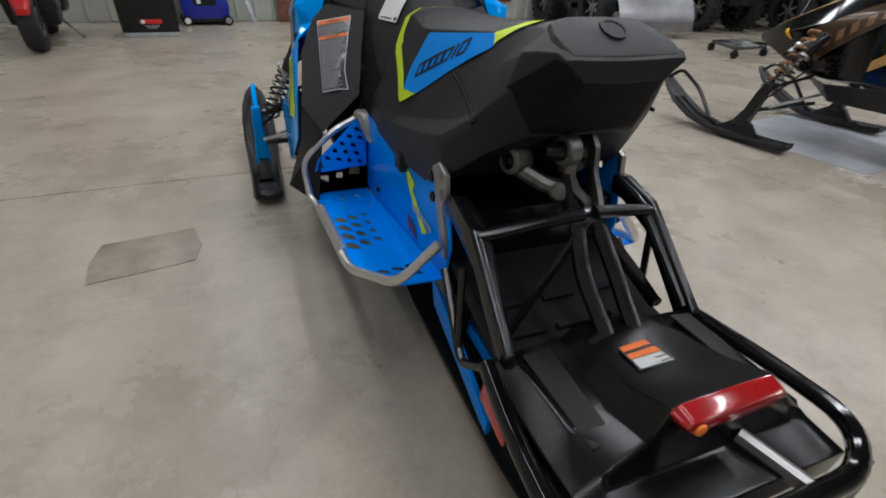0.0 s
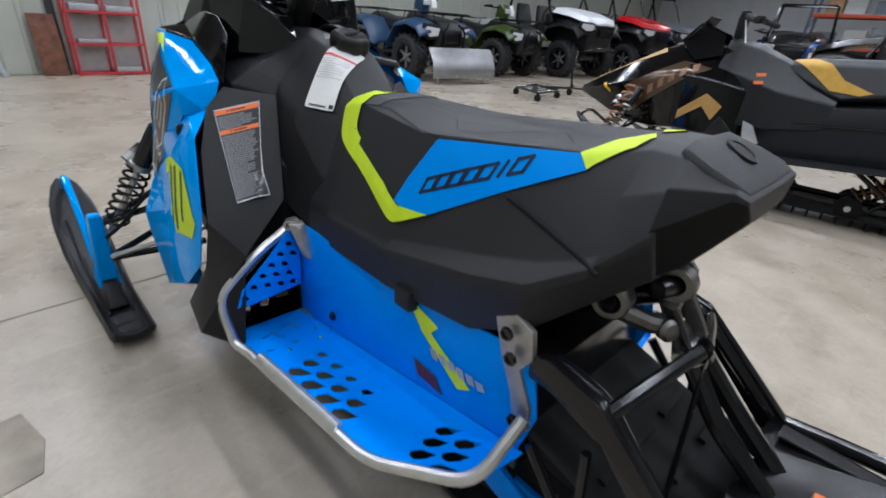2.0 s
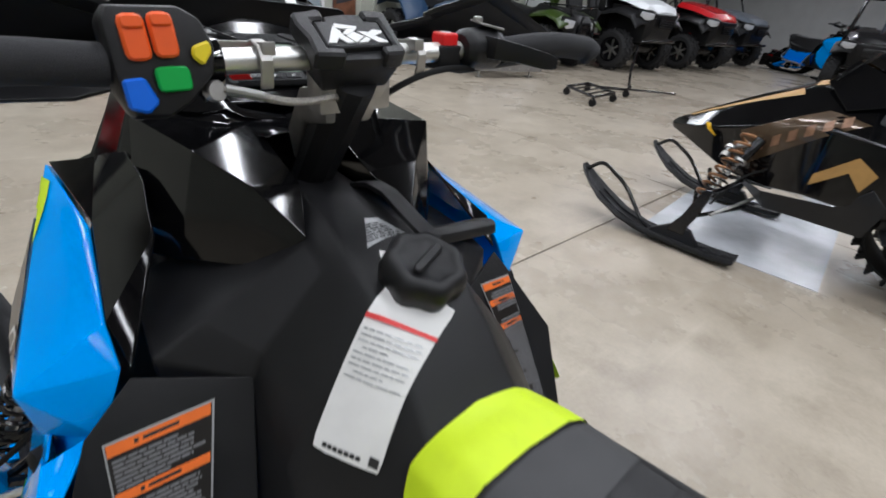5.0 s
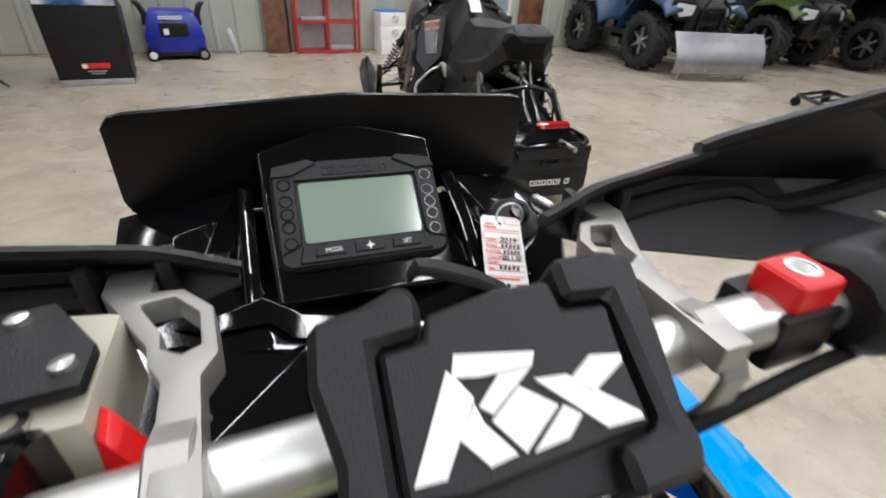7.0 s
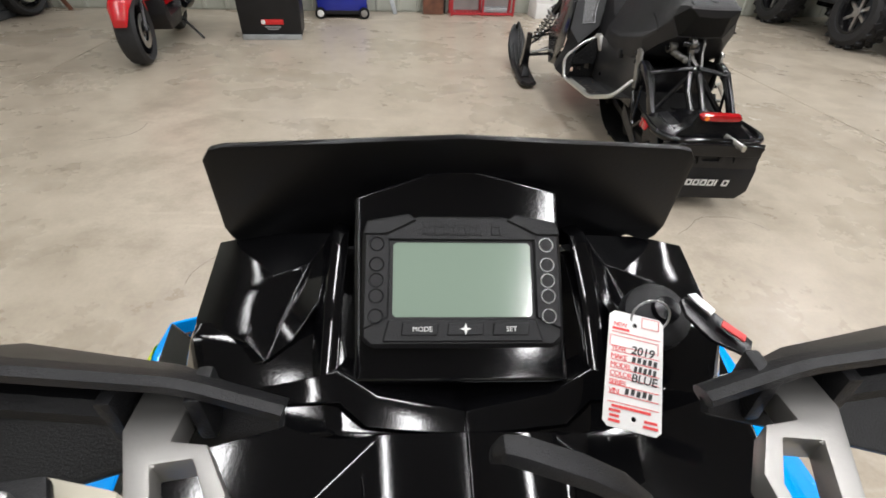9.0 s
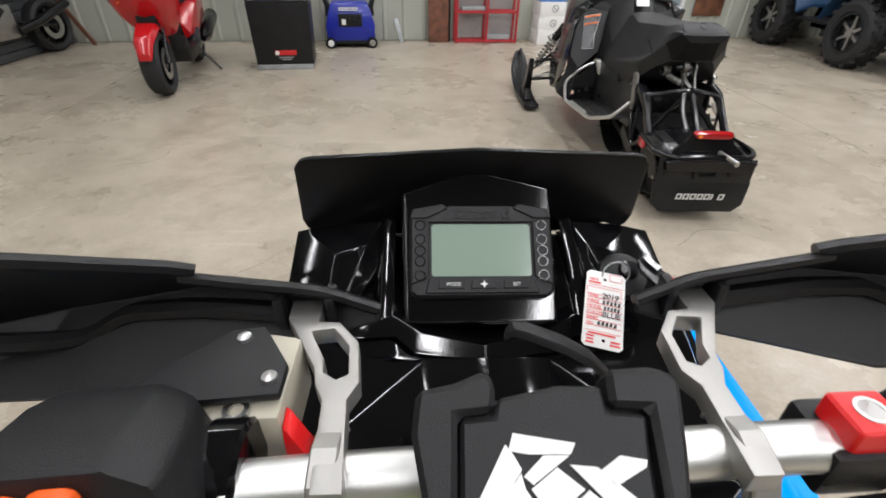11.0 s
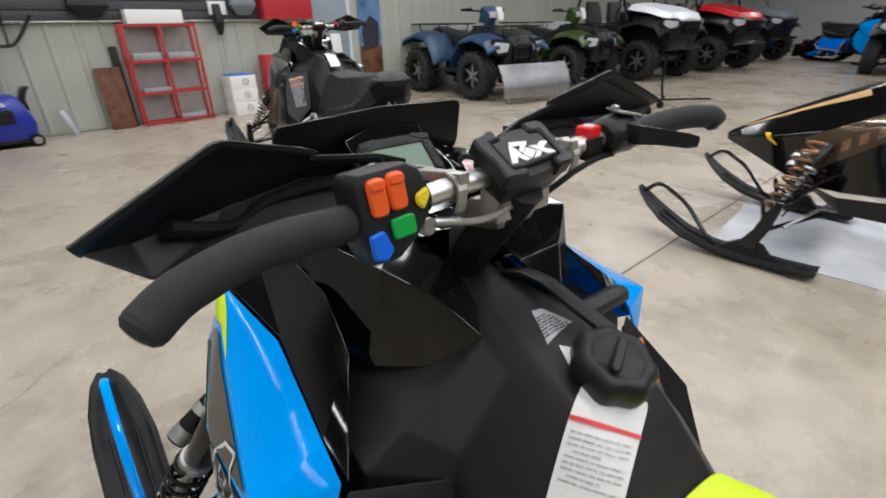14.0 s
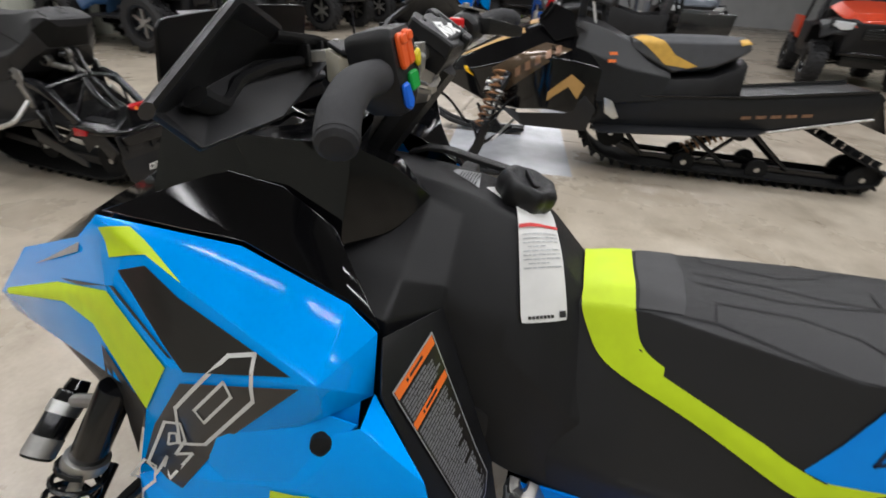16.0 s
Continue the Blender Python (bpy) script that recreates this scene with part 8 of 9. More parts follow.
def plow(m):
    root = thing("plow_blade", m, "bare steel snow plow blade mounted before a quad bike", "plow")
    prof = [(0.0, 0.0), (-0.02, 0.06), (-0.01, 0.16), (0.03, 0.27), (0.10, 0.38), (0.16, 0.46)]
    ring = [[(x, y, z) for y, z in prof] + [(x, y + 0.012, z) for y, z in prof[::-1]] for x in (-0.66, 0.66)]
    blade = part("blade", loft(ring, bevel=0.003), PLOW_STEEL, root, "curved brushed steel blade")
    part("wear_bar", box(0, -0.012, 0.035, 1.32, 0.012, 0.075, 0.003), PLOW_STEEL, blade)
    for k in range(7):
        part("bolt", turned([(0, 0.014), (0.008, 0.012), (0.009, 0.002)], (-0.57 + k * 0.19, -0.019, 0.035), (0, -1, 0), 10), STEEL, blade)
    for x in (-0.45, -0.15, 0.15, 0.45):
        part("rib", slab([(x, 0.012, 0.02), (x, 0.16, 0.10), (x, 0.20, 0.30), (x, 0.17, 0.44), (x, 0.10, 0.36), (x, 0.02, 0.18)], 0.008, 0), FRAME, blade)
    for s in (-1, 1):
        part("push_arm", tube([(s * 0.22, 0.10, 0.12), (s * 0.20, 0.75, 0.16)], 0.022, n=8), FRAME, root)
        part("skid_foot", disc((s * 0.5, 0.08, -0.10), (s * 0.5, 0.08, -0.085), 0.06), STEEL, root)
        part("skid_post", tube([(s * 0.5, 0.08, -0.09), (s * 0.5, 0.08, 0.20)], 0.014, n=8), STEEL, root)
    return root


def utv(m, paint, label, roof=None, tall=1.0):
    root = thing("utility_vehicle", m, label, "utility vehicle", "vehicles along the wall")
    for sx in (-1, 1):
        for y in (-0.95, 0.95):
            knobbly_wheel(root, sx * 0.62, y, 0.34, 0.26)
            part("shock", spring((sx * 0.48, y, 0.40), (sx * 0.34, y + 0.05, 0.82), 0.045, 0.009, 8), UTV_RED if paint is UTV_RED else FRAME, root)
            part("suspension_arm", tube([(sx * 0.54, y, 0.32), (sx * 0.18, y + 0.08, 0.38)], 0.022, n=8), FRAME, root)
        fend = loft([[(sx * a, y, z) for a, z in ((0.30, zz), (0.58, zz - 0.01), (0.74, zz - 0.08), (0.75, zz - 0.12), (0.58, zz - 0.05), (0.30, zz - 0.06))] for y, zz in ((-1.36, 0.84), (-1.22, 0.98), (-0.90, 1.04), (-0.58, 0.98), (-0.46, 0.70))], bevel=0.01)
        part("front_fender", fend, PLASTIC, root)
        lamp = part("headlight", slab([(sx * 0.36, -1.395, 0.97), (sx * 0.60, -1.31, 0.99), (sx * 0.62, -1.30, 0.92), (sx * 0.50, -1.33, 0.86), (sx * 0.38, -1.39, 0.88)], 0.03, 0.008), LENS, root, "clear plastic headlight")
        part("bezel", slab([(sx * 0.33, -1.36, 1.00), (sx * 0.64, -1.26, 1.03), (sx * 0.66, -1.25, 0.88), (sx * 0.50, -1.29, 0.80), (sx * 0.35, -1.36, 0.84)], 0.02, 0.005), PLASTIC, lamp)
        part("door", slab([(sx * 0.70, -0.46, 0.46), (sx * 0.70, 0.40, 0.46), (sx * 0.70, 0.46, 0.92), (sx * 0.68, 0.0, 0.88), (sx * 0.68, -0.46, 1.0)], 0.03, 0.01), PLASTIC, root)
        cage = tube([(sx * 0.66, -0.62, 0.98), (sx * 0.56, -0.20, 1.86 * tall), (sx * 0.56, 0.46, 1.90 * tall), (sx * 0.66, 0.62, 0.92)], 0.025, 0.09, n=8)
        part("cage_tube", cage, FRAME, root, "black roll cage tube")
        st = part("seat", loft([[(sx * 0.32 + a, y, z) for a, z in ((-0.20, zz - 0.10), (-0.20, zz), (0.20, zz), (0.20, zz - 0.10))] for y, zz in ((-0.10, 0.74), (0.30, 0.72), (0.36, 0.74))], bevel=0.03), VINYL, root, "black bucket seat")
        part("backrest", loft([[(sx * 0.32 + a, y + b, z) for a, b in ((-w, 0), (w, 0), (w, 0.10), (-w, 0.10))] for y, z, w in ((0.30, 0.70, 0.19), (0.38, 1.05, 0.21), (0.44, 1.32, 0.15))], bevel=0.03), VINYL, st)
        part("tail_side", slab([(sx * 0.70, 0.60, 0.60), (sx * 0.70, 1.36, 0.66), (sx * 0.70, 1.40, 0.98), (sx * 0.70, 0.60, 0.98)], 0.04, 0.01), paint, root)
    hood = [[(-w, y, z - 0.10), (-w * 0.8, y, z - 0.01), (-w * 0.3, y, z + 0.015), (w * 0.3, y, z + 0.015), (w * 0.8, y, z - 0.01), (w, y, z - 0.10)] for y, z, w in ((-1.42, 1.00, 0.34), (-1.30, 1.10, 0.50), (-0.95, 1.20, 0.60), (-0.55, 1.26, 0.60), (-0.48, 1.22, 0.58))]
    part("hood", loft(hood, bevel=0.012), paint, root)
    part("front_panel", loft([[(-w, y, z), (w, y, z), (w * 0.9, y + 0.06, z - h), (-w * 0.9, y + 0.06, z - h)] for y, z, w, h in ((-1.44, 0.96, 0.32, 0.30), (-1.36, 1.02, 0.44, 0.52), (-0.60, 1.06, 0.48, 0.60))], bevel=0.02), PLASTIC, root)
    grille = part("grille", box(0, -1.452, 0.83, 0.44, 0.02, 0.16, 0.008), FRAME, root)
    for k in range(4):
        part("grille_bar", box(0, -1.465, 0.775 + k * 0.036, 0.40, 0.012, 0.012, 0.003), PLASTIC, grille)
    part("bumper", tube([(-0.42, -1.34, 0.52), (-0.34, -1.52, 0.56), (0.34, -1.52, 0.56), (0.42, -1.34, 0.52)], 0.024, 0.08), FRAME, root, "black tubular bumper")
    part("floor_pan", box(0, -0.02, 0.40, 1.30, 1.2, 0.10, 0.02), PLASTIC, root)
    part("chassis", box(0, 0.0, 0.42, 0.60, 2.3, 0.18, 0.03), FRAME, root)
    part("dash", box(0, -0.46, 1.02, 1.2, 0.16, 0.22, 0.04), PLASTIC, root)
    wheel = [(-0.32 + 0.16 * math.cos(a), -0.24 - 0.06 * math.sin(a), 1.12 + 0.15 * math.sin(a)) for a in (2 * math.pi * k / 20 for k in range(21))]
    part("steering_wheel", tube(wheel, 0.014, n=6), RUBBER, root)
    part("cargo_bed", box(0, 1.0, 0.84, 1.30, 0.80, 0.10, 0.02), PLASTIC, root)
    for y in (-0.16, 0.44):
        part("cage_bar", tube([(-0.56, y, 1.87 * tall), (0.56, y, 1.87 * tall)], 0.022, n=8), FRAME, root)
    if roof is not None:
        part("roof", box(0, 0.14, 1.92 * tall, 1.20, 0.86, 0.04, 0.015), roof, root)
    return root


BIG = Matrix.Scale(1.28, 4)
atv(pose(6.15, 7.75, 0, 0, 0, 0) @ BIG, ATV_BLUE, "blue and black quad bike with racks and a plow")
plow(pose(6.15, 5.98, 0.115, 0, 0, -8) @ Matrix.Scale(1.12, 4))
atv(pose(8.75, 7.85, 0, 0, 0, 2) @ BIG, ATV_GREEN, "dark green quad bike with black racks")
utv(pose(11.1, 7.72, 0, 0, 0, -4) @ BIG, UTV_WHITE, "utility vehicle with a white hood and black cage")
utv(pose(14.3, 7.60, 0, 0, 0, -6) @ BIG, UTV_RED, "red sport utility vehicle with black cage")
utv(pose(18.0, 8.0, 0, 0, 0, -8) @ BIG, UTV_GREY, "grey utility vehicle with black cage")
utv(pose(8.9, -0.25, 0, 0, 0, 176), BLACK_PAINT, "gloss black utility vehicle with a roll cage")
utv(pose(9.9, -3.9, 0, 0, 0, -98), mat("orange_red_plastic", (0.62, 0.055, 0.015), 0.3, 0, 0.05, 8, coat=0.3), "orange-red utility vehicle with a black cage")

utv(pose(13.8, -1.6, 0, 0, 0, -85), UTV_GREY, "dark grey utility vehicle among parked machines")
utv(pose(16.6, 3.0, 0, 0, 0, -80) @ Matrix.Scale(1.15, 4), BLACK_PAINT, "gloss black utility vehicle among parked machines")


def spoked_wheel(parent, y, r, w, rim):
    c = (0, y, r)
    ty = part("wheel", turned([(-w * 0.36, r * 0.74), (-w * 0.5, r * 0.86), (-w * 0.36, r * 0.96), (0, r), (w * 0.36, r * 0.96), (w * 0.5, r * 0.86), (w * 0.36, r * 0.74), (-w * 0.36, r * 0.74)], c, (1, 0, 0), 32), TYRE, parent, "black road tyre")
    rm = part("rim", turned([(-w * 0.34, r * 0.76), (-w * 0.36, r * 0.68), (w * 0.36, r * 0.68), (w * 0.34, r * 0.76), (-w * 0.34, r * 0.76)], c, (1, 0, 0), 32), rim, ty)
    sp = bmesh.new()
    for k in range(5):
        box(0, 0, r * 0.38, w * 0.3, r * 0.10, r * 0.64, 0.004, Matrix.Translation(c) @ Matrix.Rotation(2 * math.pi * k / 5, 4, "X"), sp)
    disc((-w * 0.4, y, r), (w * 0.4, y, r), r * 0.14, 16, sp)
    part("spoke_face", sp, rim, rm)
    part("brake_disc", turned([(w * 0.42, r * 0.5), (w * 0.45, r * 0.5), (w * 0.45, r * 0.3), (w * 0.42, r * 0.3), (w * 0.42, r * 0.5)], c, (1, 0, 0), 28), STEEL, ty)
    return ty


def scooter(m, paint, label):
    """A large step-through scooter, front towards -y."""
    root = thing("scooter", m, label, "scooter")
    spoked_wheel(root, -0.72, 0.265, 0.165, FRAME)
    spoked_wheel(root, 0.68, 0.265, 0.15, FRAME)
    for s in (-1, 1):
        part("fork", tube([(s * 0.085, -0.72, 0.265), (s * 0.07, -0.58, 0.62)], 0.022, n=10), FRAME, root)
        part("mirror", turned([(0, 0.01), (0.01, 0.07), (0.02, 0.07), (0.03, 0.02)], (s * 0.36, -0.50, 1.28), (0, 1, 0), 18), PLASTIC, root)
        part("mirror_arm", tube([(s * 0.24, -0.46, 1.10), (s * 0.36, -0.50, 1.26)], 0.008, n=6), FRAME, root)
        sidep = loft([[(s * a, y, z) for a, z in ((0.10, z0), (w, z0 + 0.03), (w + 0.02, z1 - 0.1), (0.08, z1))] for y, w, z0, z1 in ((0.0, 0.14, 0.34, 0.50), (0.20, 0.20, 0.36, 0.74), (0.60, 0.20, 0.46, 0.82), (1.0, 0.08, 0.62, 0.84))], bevel=0.015)
        part("side_cover", sidep, paint, root)
        lens = slab([(s * 0.03, -0.82, 0.86), (s * 0.19, -0.74, 0.92), (s * 0.24, -0.68, 0.86), (s * 0.16, -0.78, 0.79), (s * 0.03, -0.835, 0.78)], 0.02, 0.008)
        part("headlight", lens, LENS, root, "clear double headlight")
        part("indicator", slab([(s * 0.13, -0.77, 0.765), (s * 0.25, -0.66, 0.80), (s * 0.24, -0.66, 0.76), (s * 0.16, -0.74, 0.735)], 0.015, 0.004), ORANGE_PRINT, root)
    mud = loft([[(-w, y, z - 0.05), (-w * 0.7, y, z), (w * 0.7, y, z), (w, y, z - 0.05), (w * 0.8, y, z - 0.055), (-w * 0.8, y, z - 0.055)] for y, z, w in ((-1.02, 0.40, 0.05), (-0.95, 0.52, 0.08), (-0.76, 0.60, 0.10), (-0.58, 0.56, 0.09), (-0.46, 0.42, 0.07))], bevel=0.008)
    part("front_mudguard", mud, paint, root)
    shield = loft([[(-w, y + 0.16, z), (-w * 0.75, y + 0.03, z), (0, y, z), (w * 0.75, y + 0.03, z), (w, y + 0.16, z), (w * 0.8, y + 0.22, z), (-w * 0.8, y + 0.22, z)] for y, z, w in ((-0.56, 0.46, 0.14), (-0.70, 0.62, 0.24), (-0.80, 0.78, 0.29), (-0.78, 0.92, 0.29), (-0.66, 1.04, 0.22), (-0.58, 1.08, 0.15))], bevel=0.014)
    part("front_shield", shield, paint, root)
    part("throat_panel", box(0, -0.66, 0.60, 0.16, 0.10, 0.14, 0.02), PLASTIC, root)
    ws = loft([[(-w, y + 0.06, z), (0, y, z), (w, y + 0.06, z), (w, y + 0.066, z), (0, y + 0.006, z), (-w, y + 0.066, z)] for y, z, w in ((-0.62, 1.04, 0.19), (-0.52, 1.20, 0.19), (-0.44, 1.34, 0.13))])
    part("windshield", ws, WSHIELD, root, "smoked windshield")
    part("floor_board", loft([[(-0.20, y, z - 0.12), (-0.22, y, z), (0.22, y, z), (0.20, y, z - 0.12)] for y, z in ((-0.46, 0.46), (-0.36, 0.32), (0.06, 0.32), (0.14, 0.44))], bevel=0.015), PLASTIC, root)
    part("engine", box(0.02, 0.42, 0.32, 0.26, 0.52, 0.24, 0.03), FRAME, root)
    part("muffler", loft([[tuple(Vector((0.20, y, z)) + Vector((math.cos(a), 0, math.sin(a))) * r) for a in (2 * math.pi * k / 12 for k in range(12))] for y, z, r in ((0.30, 0.30, 0.03), (0.42, 0.32, 0.07), (0.92, 0.44, 0.075), (0.98, 0.46, 0.04))]), FRAME, root)
    seat = [[(-w, y, z - 0.10), (-w, y, z - 0.03), (-w * 0.6, y, z), (w * 0.6, y, z), (w, y, z - 0.03), (w, y, z - 0.10)] for y, z, w in ((0.02, 0.74, 0.10), (0.20, 0.78, 0.17), (0.48, 0.80, 0.18), (0.60, 0.90, 0.16), (0.92, 0.92, 0.12))]
    part("seat", loft(seat, bevel=0.015), VINYL, root, "black vinyl seat")
    part("handlebar", tube([(-0.36, -0.34, 1.06), (-0.14, -0.46, 1.08), (0.14, -0.46, 1.08), (0.36, -0.34, 1.06)], 0.013, 0.06), FRAME, root)
    part("kickstand", tube([(0.12, 0.20, 0.26), (0.34, 0.16, 0.01)], 0.012, n=8), FRAME, root)
    part("tail_lamp", box(0, 1.0, 0.76, 0.18, 0.05, 0.06, 0.012), RED_LENS, root)
    return root


def motorcycle(m, paint, label):
    """A bare road motorcycle, front towards -y."""
    root = thing("motorcycle", m, label, "motorcycle", "motorcycles")
    spoked_wheel(root, -0.72, 0.31, 0.12, FRAME)
    spoked_wheel(root, 0.70, 0.31, 0.17, FRAME)
    for s in (-1, 1):
        part("fork", tube([(s * 0.10, -0.72, 0.31), (s * 0.10, -0.42, 1.0)], 0.024, n=10), CAST, root)
        part("swing_arm", tube([(s * 0.11, 0.70, 0.31), (s * 0.10, 0.16, 0.42)], 0.026, n=8), FRAME, root)
        part("frame_tube", tube([(s * 0.08, -0.42, 0.92), (s * 0.14, -0.10, 0.62), (s * 0.13, 0.16, 0.42)], 0.022, 0.06, n=8), paint, root)
        part("mirror", turned([(0, 0.01), (0.01, 0.05), (0.02, 0.01)], (s * 0.34, -0.44, 1.22), (0, 1, 0), 14), PLASTIC, root)
        part("side_fairing", slab([(s * 0.17, -0.66, 0.94), (s * 0.20, -0.30, 0.86), (s * 0.18, 0.02, 0.56), (s * 0.16, -0.20, 0.38), (s * 0.18, -0.48, 0.56)], 0.02, 0.006), paint, root)
    part("tank", loft([[(-w, y, z - 0.16), (-w, y, z - 0.05), (-w * 0.5, y, z), (w * 0.5, y, z), (w, y, z - 0.05), (w, y, z - 0.16)] for y, z, w in ((-0.40, 0.94, 0.10), (-0.20, 1.00, 0.16), (0.06, 0.90, 0.12), (0.14, 0.82, 0.08))], bevel=0.02), paint, root)
    part("seat", loft([[(-w, y, z - 0.08), (-w * 0.7, y, z), (w * 0.7, y, z), (w, y, z - 0.08)] for y, z, w in ((0.08, 0.82, 0.10), (0.36, 0.82, 0.15), (0.70, 0.94, 0.10), (0.86, 0.98, 0.06))], bevel=0.015), VINYL, root)
    part("engine", box(0, -0.10, 0.44, 0.32, 0.46, 0.36, 0.04), CAST, root)
    part("front_fairing", loft([[(-w, y + 0.10, z), (0, y, z), (w, y + 0.10, z), (w * 0.7, y + 0.2, z), (-w * 0.7, y + 0.2, z)] for y, z, w in ((-0.68, 0.78, 0.12), (-0.74, 0.92, 0.17), (-0.66, 1.06, 0.15), (-0.56, 1.16, 0.08))], bevel=0.012), paint, root)
    part("headlight", box(0, -0.735, 0.92, 0.16, 0.05, 0.08, 0.015), LENS, root)
    part("mudguard", loft([[(-0.07, y, z - 0.03), (0, y, z), (0.07, y, z - 0.03)] for y, z in ((-0.98, 0.52), (-0.76, 0.65), (-0.52, 0.56))], closed=False), paint, root)
    part("handlebar", tube([(-0.36, -0.32, 1.06), (-0.12, -0.42, 1.06), (0.12, -0.42, 1.06), (0.36, -0.32, 1.06)], 0.012, 0.05), FRAME, root)
    part("muffler", tube([(0.17, 0.10, 0.34), (0.20, 0.40, 0.40), (0.22, 0.86, 0.56)], 0.05, 0.1, n=12), FRAME, root)
    part("kickstand", tube([(-0.12, 0.06, 0.30), (-0.28, 0.10, 0.01)], 0.010, n=6), FRAME, root)
    return root


SCOOT_RED = mat("scooter_red_paint", (0.50, 0.008, 0.012), 0.2, 0, 0.05, 8, coat=0.5)
scooter(pose(-2.74, 6.12, 0, 0, 0, 11) @ Matrix.Scale(1.08, 4), SCOOT_RED, "red maxi scooter with a clear double headlight")
motorcycle(pose(-4.95, 6.60, 0, 0, 0, -8), BLACK_PAINT, "black motorcycle parked by the metal wall")
motorcycle(pose(11.6, 1.45, 0, 0, 0, -70), SCOOT_RED, "red motorcycle parked among other machines")
motorcycle(pose(13.2, 1.9, 0, 0, 0, -80), mat("moto_blue_paint", (0.01, 0.09, 0.42), 0.25, 0, 0.05, 8, coat=0.4), "blue motorcycle parked among other machines")
motorcycle(pose(11.8, 0.4, 0, 0, 0, -75), UTV_GREY, "grey motorcycle parked among other machines")
motorcycle(pose(15.2, 0.7, 0, 0, 0, -95), BLACK_PAINT, "black motorcycle parked among other machines")
snowmobile("snowmobile", pose(19.2, 5.2, 0, 0, 0, 155) @ Matrix.Scale(1.3, 4), dict(BLUE_SCHEME, loop=LIME, paint_label="blue side fairing"), "blue snowmobile with lime trim parked far off")


# ---- loose things by the walls ----
BLUE_GEN = mat("generator_blue", (0.006, 0.018, 0.30), 0.35, 0, 0.06, 10, coat=0.2)
RED_WIRE = mat("red_wire_paint", (0.42, 0.022, 0.03), 0.45, 0, 0.1, 20)
CARDBOARD = mat("cardboard", (0.42, 0.26, 0.13), 0.8, 0, 0.12, 6, 0.15, 200)
ORANGE_BEAM = mat("orange_rack_beam", (0.62, 0.09, 0.03), 0.5, 0, 0.1, 10)
RACK_BLUE = mat("rack_upright_grey", (0.10, 0.12, 0.16), 0.5, 0.2, 0.1, 10)
WRAP = mat("grey_plastic_wrap", (0.25, 0.27, 0.30), 0.18, 0, 0.3, 8, 0.5, 30)
RUST = mat("rusty_board", (0.14, 0.055, 0.03), 0.75, 0, 0.5, 9, 0.3, 100)
GALV = mat("galvanised_grey", (0.38, 0.40, 0.41), 0.45, 0.4, 0.15, 12)


def poster_print():
    """A snow picture as soft pale, dark and blue shapes."""
    m = mat("poster_print", (0.4, 0.42, 0.45), 0.3)
    nt = m.node_tree
    tc = nt.nodes["Texture Coordinate"]
    n = nt.nodes.new("ShaderNodeTexNoise")
    n.inputs["Scale"].default_value, n.inputs["Detail"].default_value, n.inputs["Distortion"].default_value = 3.4, 5, 0.8
    nt.links.new(tc.outputs["Object"], n.inputs["Vector"])
    r = nt.nodes.new("ShaderNodeValToRGB")
    e = r.color_ramp.elements
    e[0].position, e[0].color = 0.36, (0.02, 0.025, 0.04, 1)
    e[1].position, e[1].color = 0.64, (0.70, 0.72, 0.74, 1)
    for at, c in ((0.42, (0.03, 0.12, 0.32, 1)), (0.47, (0.28, 0.32, 0.38, 1)), (0.54, (0.45, 0.48, 0.53, 1))):
        e.new(at).color = c
    nt.links.new(n.outputs["Fac"], r.inputs[0])
    nt.links.new(r.outputs[0], nt.nodes["Principled BSDF"].inputs["Base Color"])
    return m


def display_case(m):
    root = thing("display_case", m, "black display stand with a red label and a printed snow poster", "display stand")
    part("cabinet", loft([[(-a, -b, z), (a, -b, z), (a, b, z), (-a, b, z)] for z, a, b in ((0.03, 0.325, 0.26), (0.70, 0.34, 0.27), (0.74, 0.32, 0.25))], bevel=0.012), PLASTIC, root)
    part("foot_strip", box(0, -0.275, 0.03, 0.64, 0.02, 0.055, 0.004), GALV, root, "bare metal foot strip")
    mk = part("red_mark", box(0.02, -0.268, 0.185, 0.24, 0.006, 0.052, 0.002), mat("red_sign_print", (0.6, 0.02, 0.02), 0.45), root, "red label with pale marks")
    part("round_mark", turned([(0, 0.024), (0.003, 0.024), (0.003, 0.001)], (-0.075, -0.272, 0.185), (0, -1, 0), 18), WHITE, mk)
    for w, z in ((0.17, 0.135), (0.12, 0.112)):
        part("print_bar", box(0.02, -0.268, z, w, 0.005, 0.012, 0.001), GREY_PRINT, mk)
    bk = part("poster_board", slab([(-0.335, -0.245, 0.70), (0.335, -0.245, 0.70), (0.37, -0.16, 1.72), (-0.37, -0.16, 1.72)], 0.03, 0.004), FRAME, root)
    part("poster", slab([(-0.325, -0.2725, 0.735), (0.325, -0.2725, 0.735), (0.36, -0.1912, 1.71), (-0.36, -0.1912, 1.71)], 0.004, 0), poster_print(), bk, "poster of pale snow with dark and blue shapes")
    return root


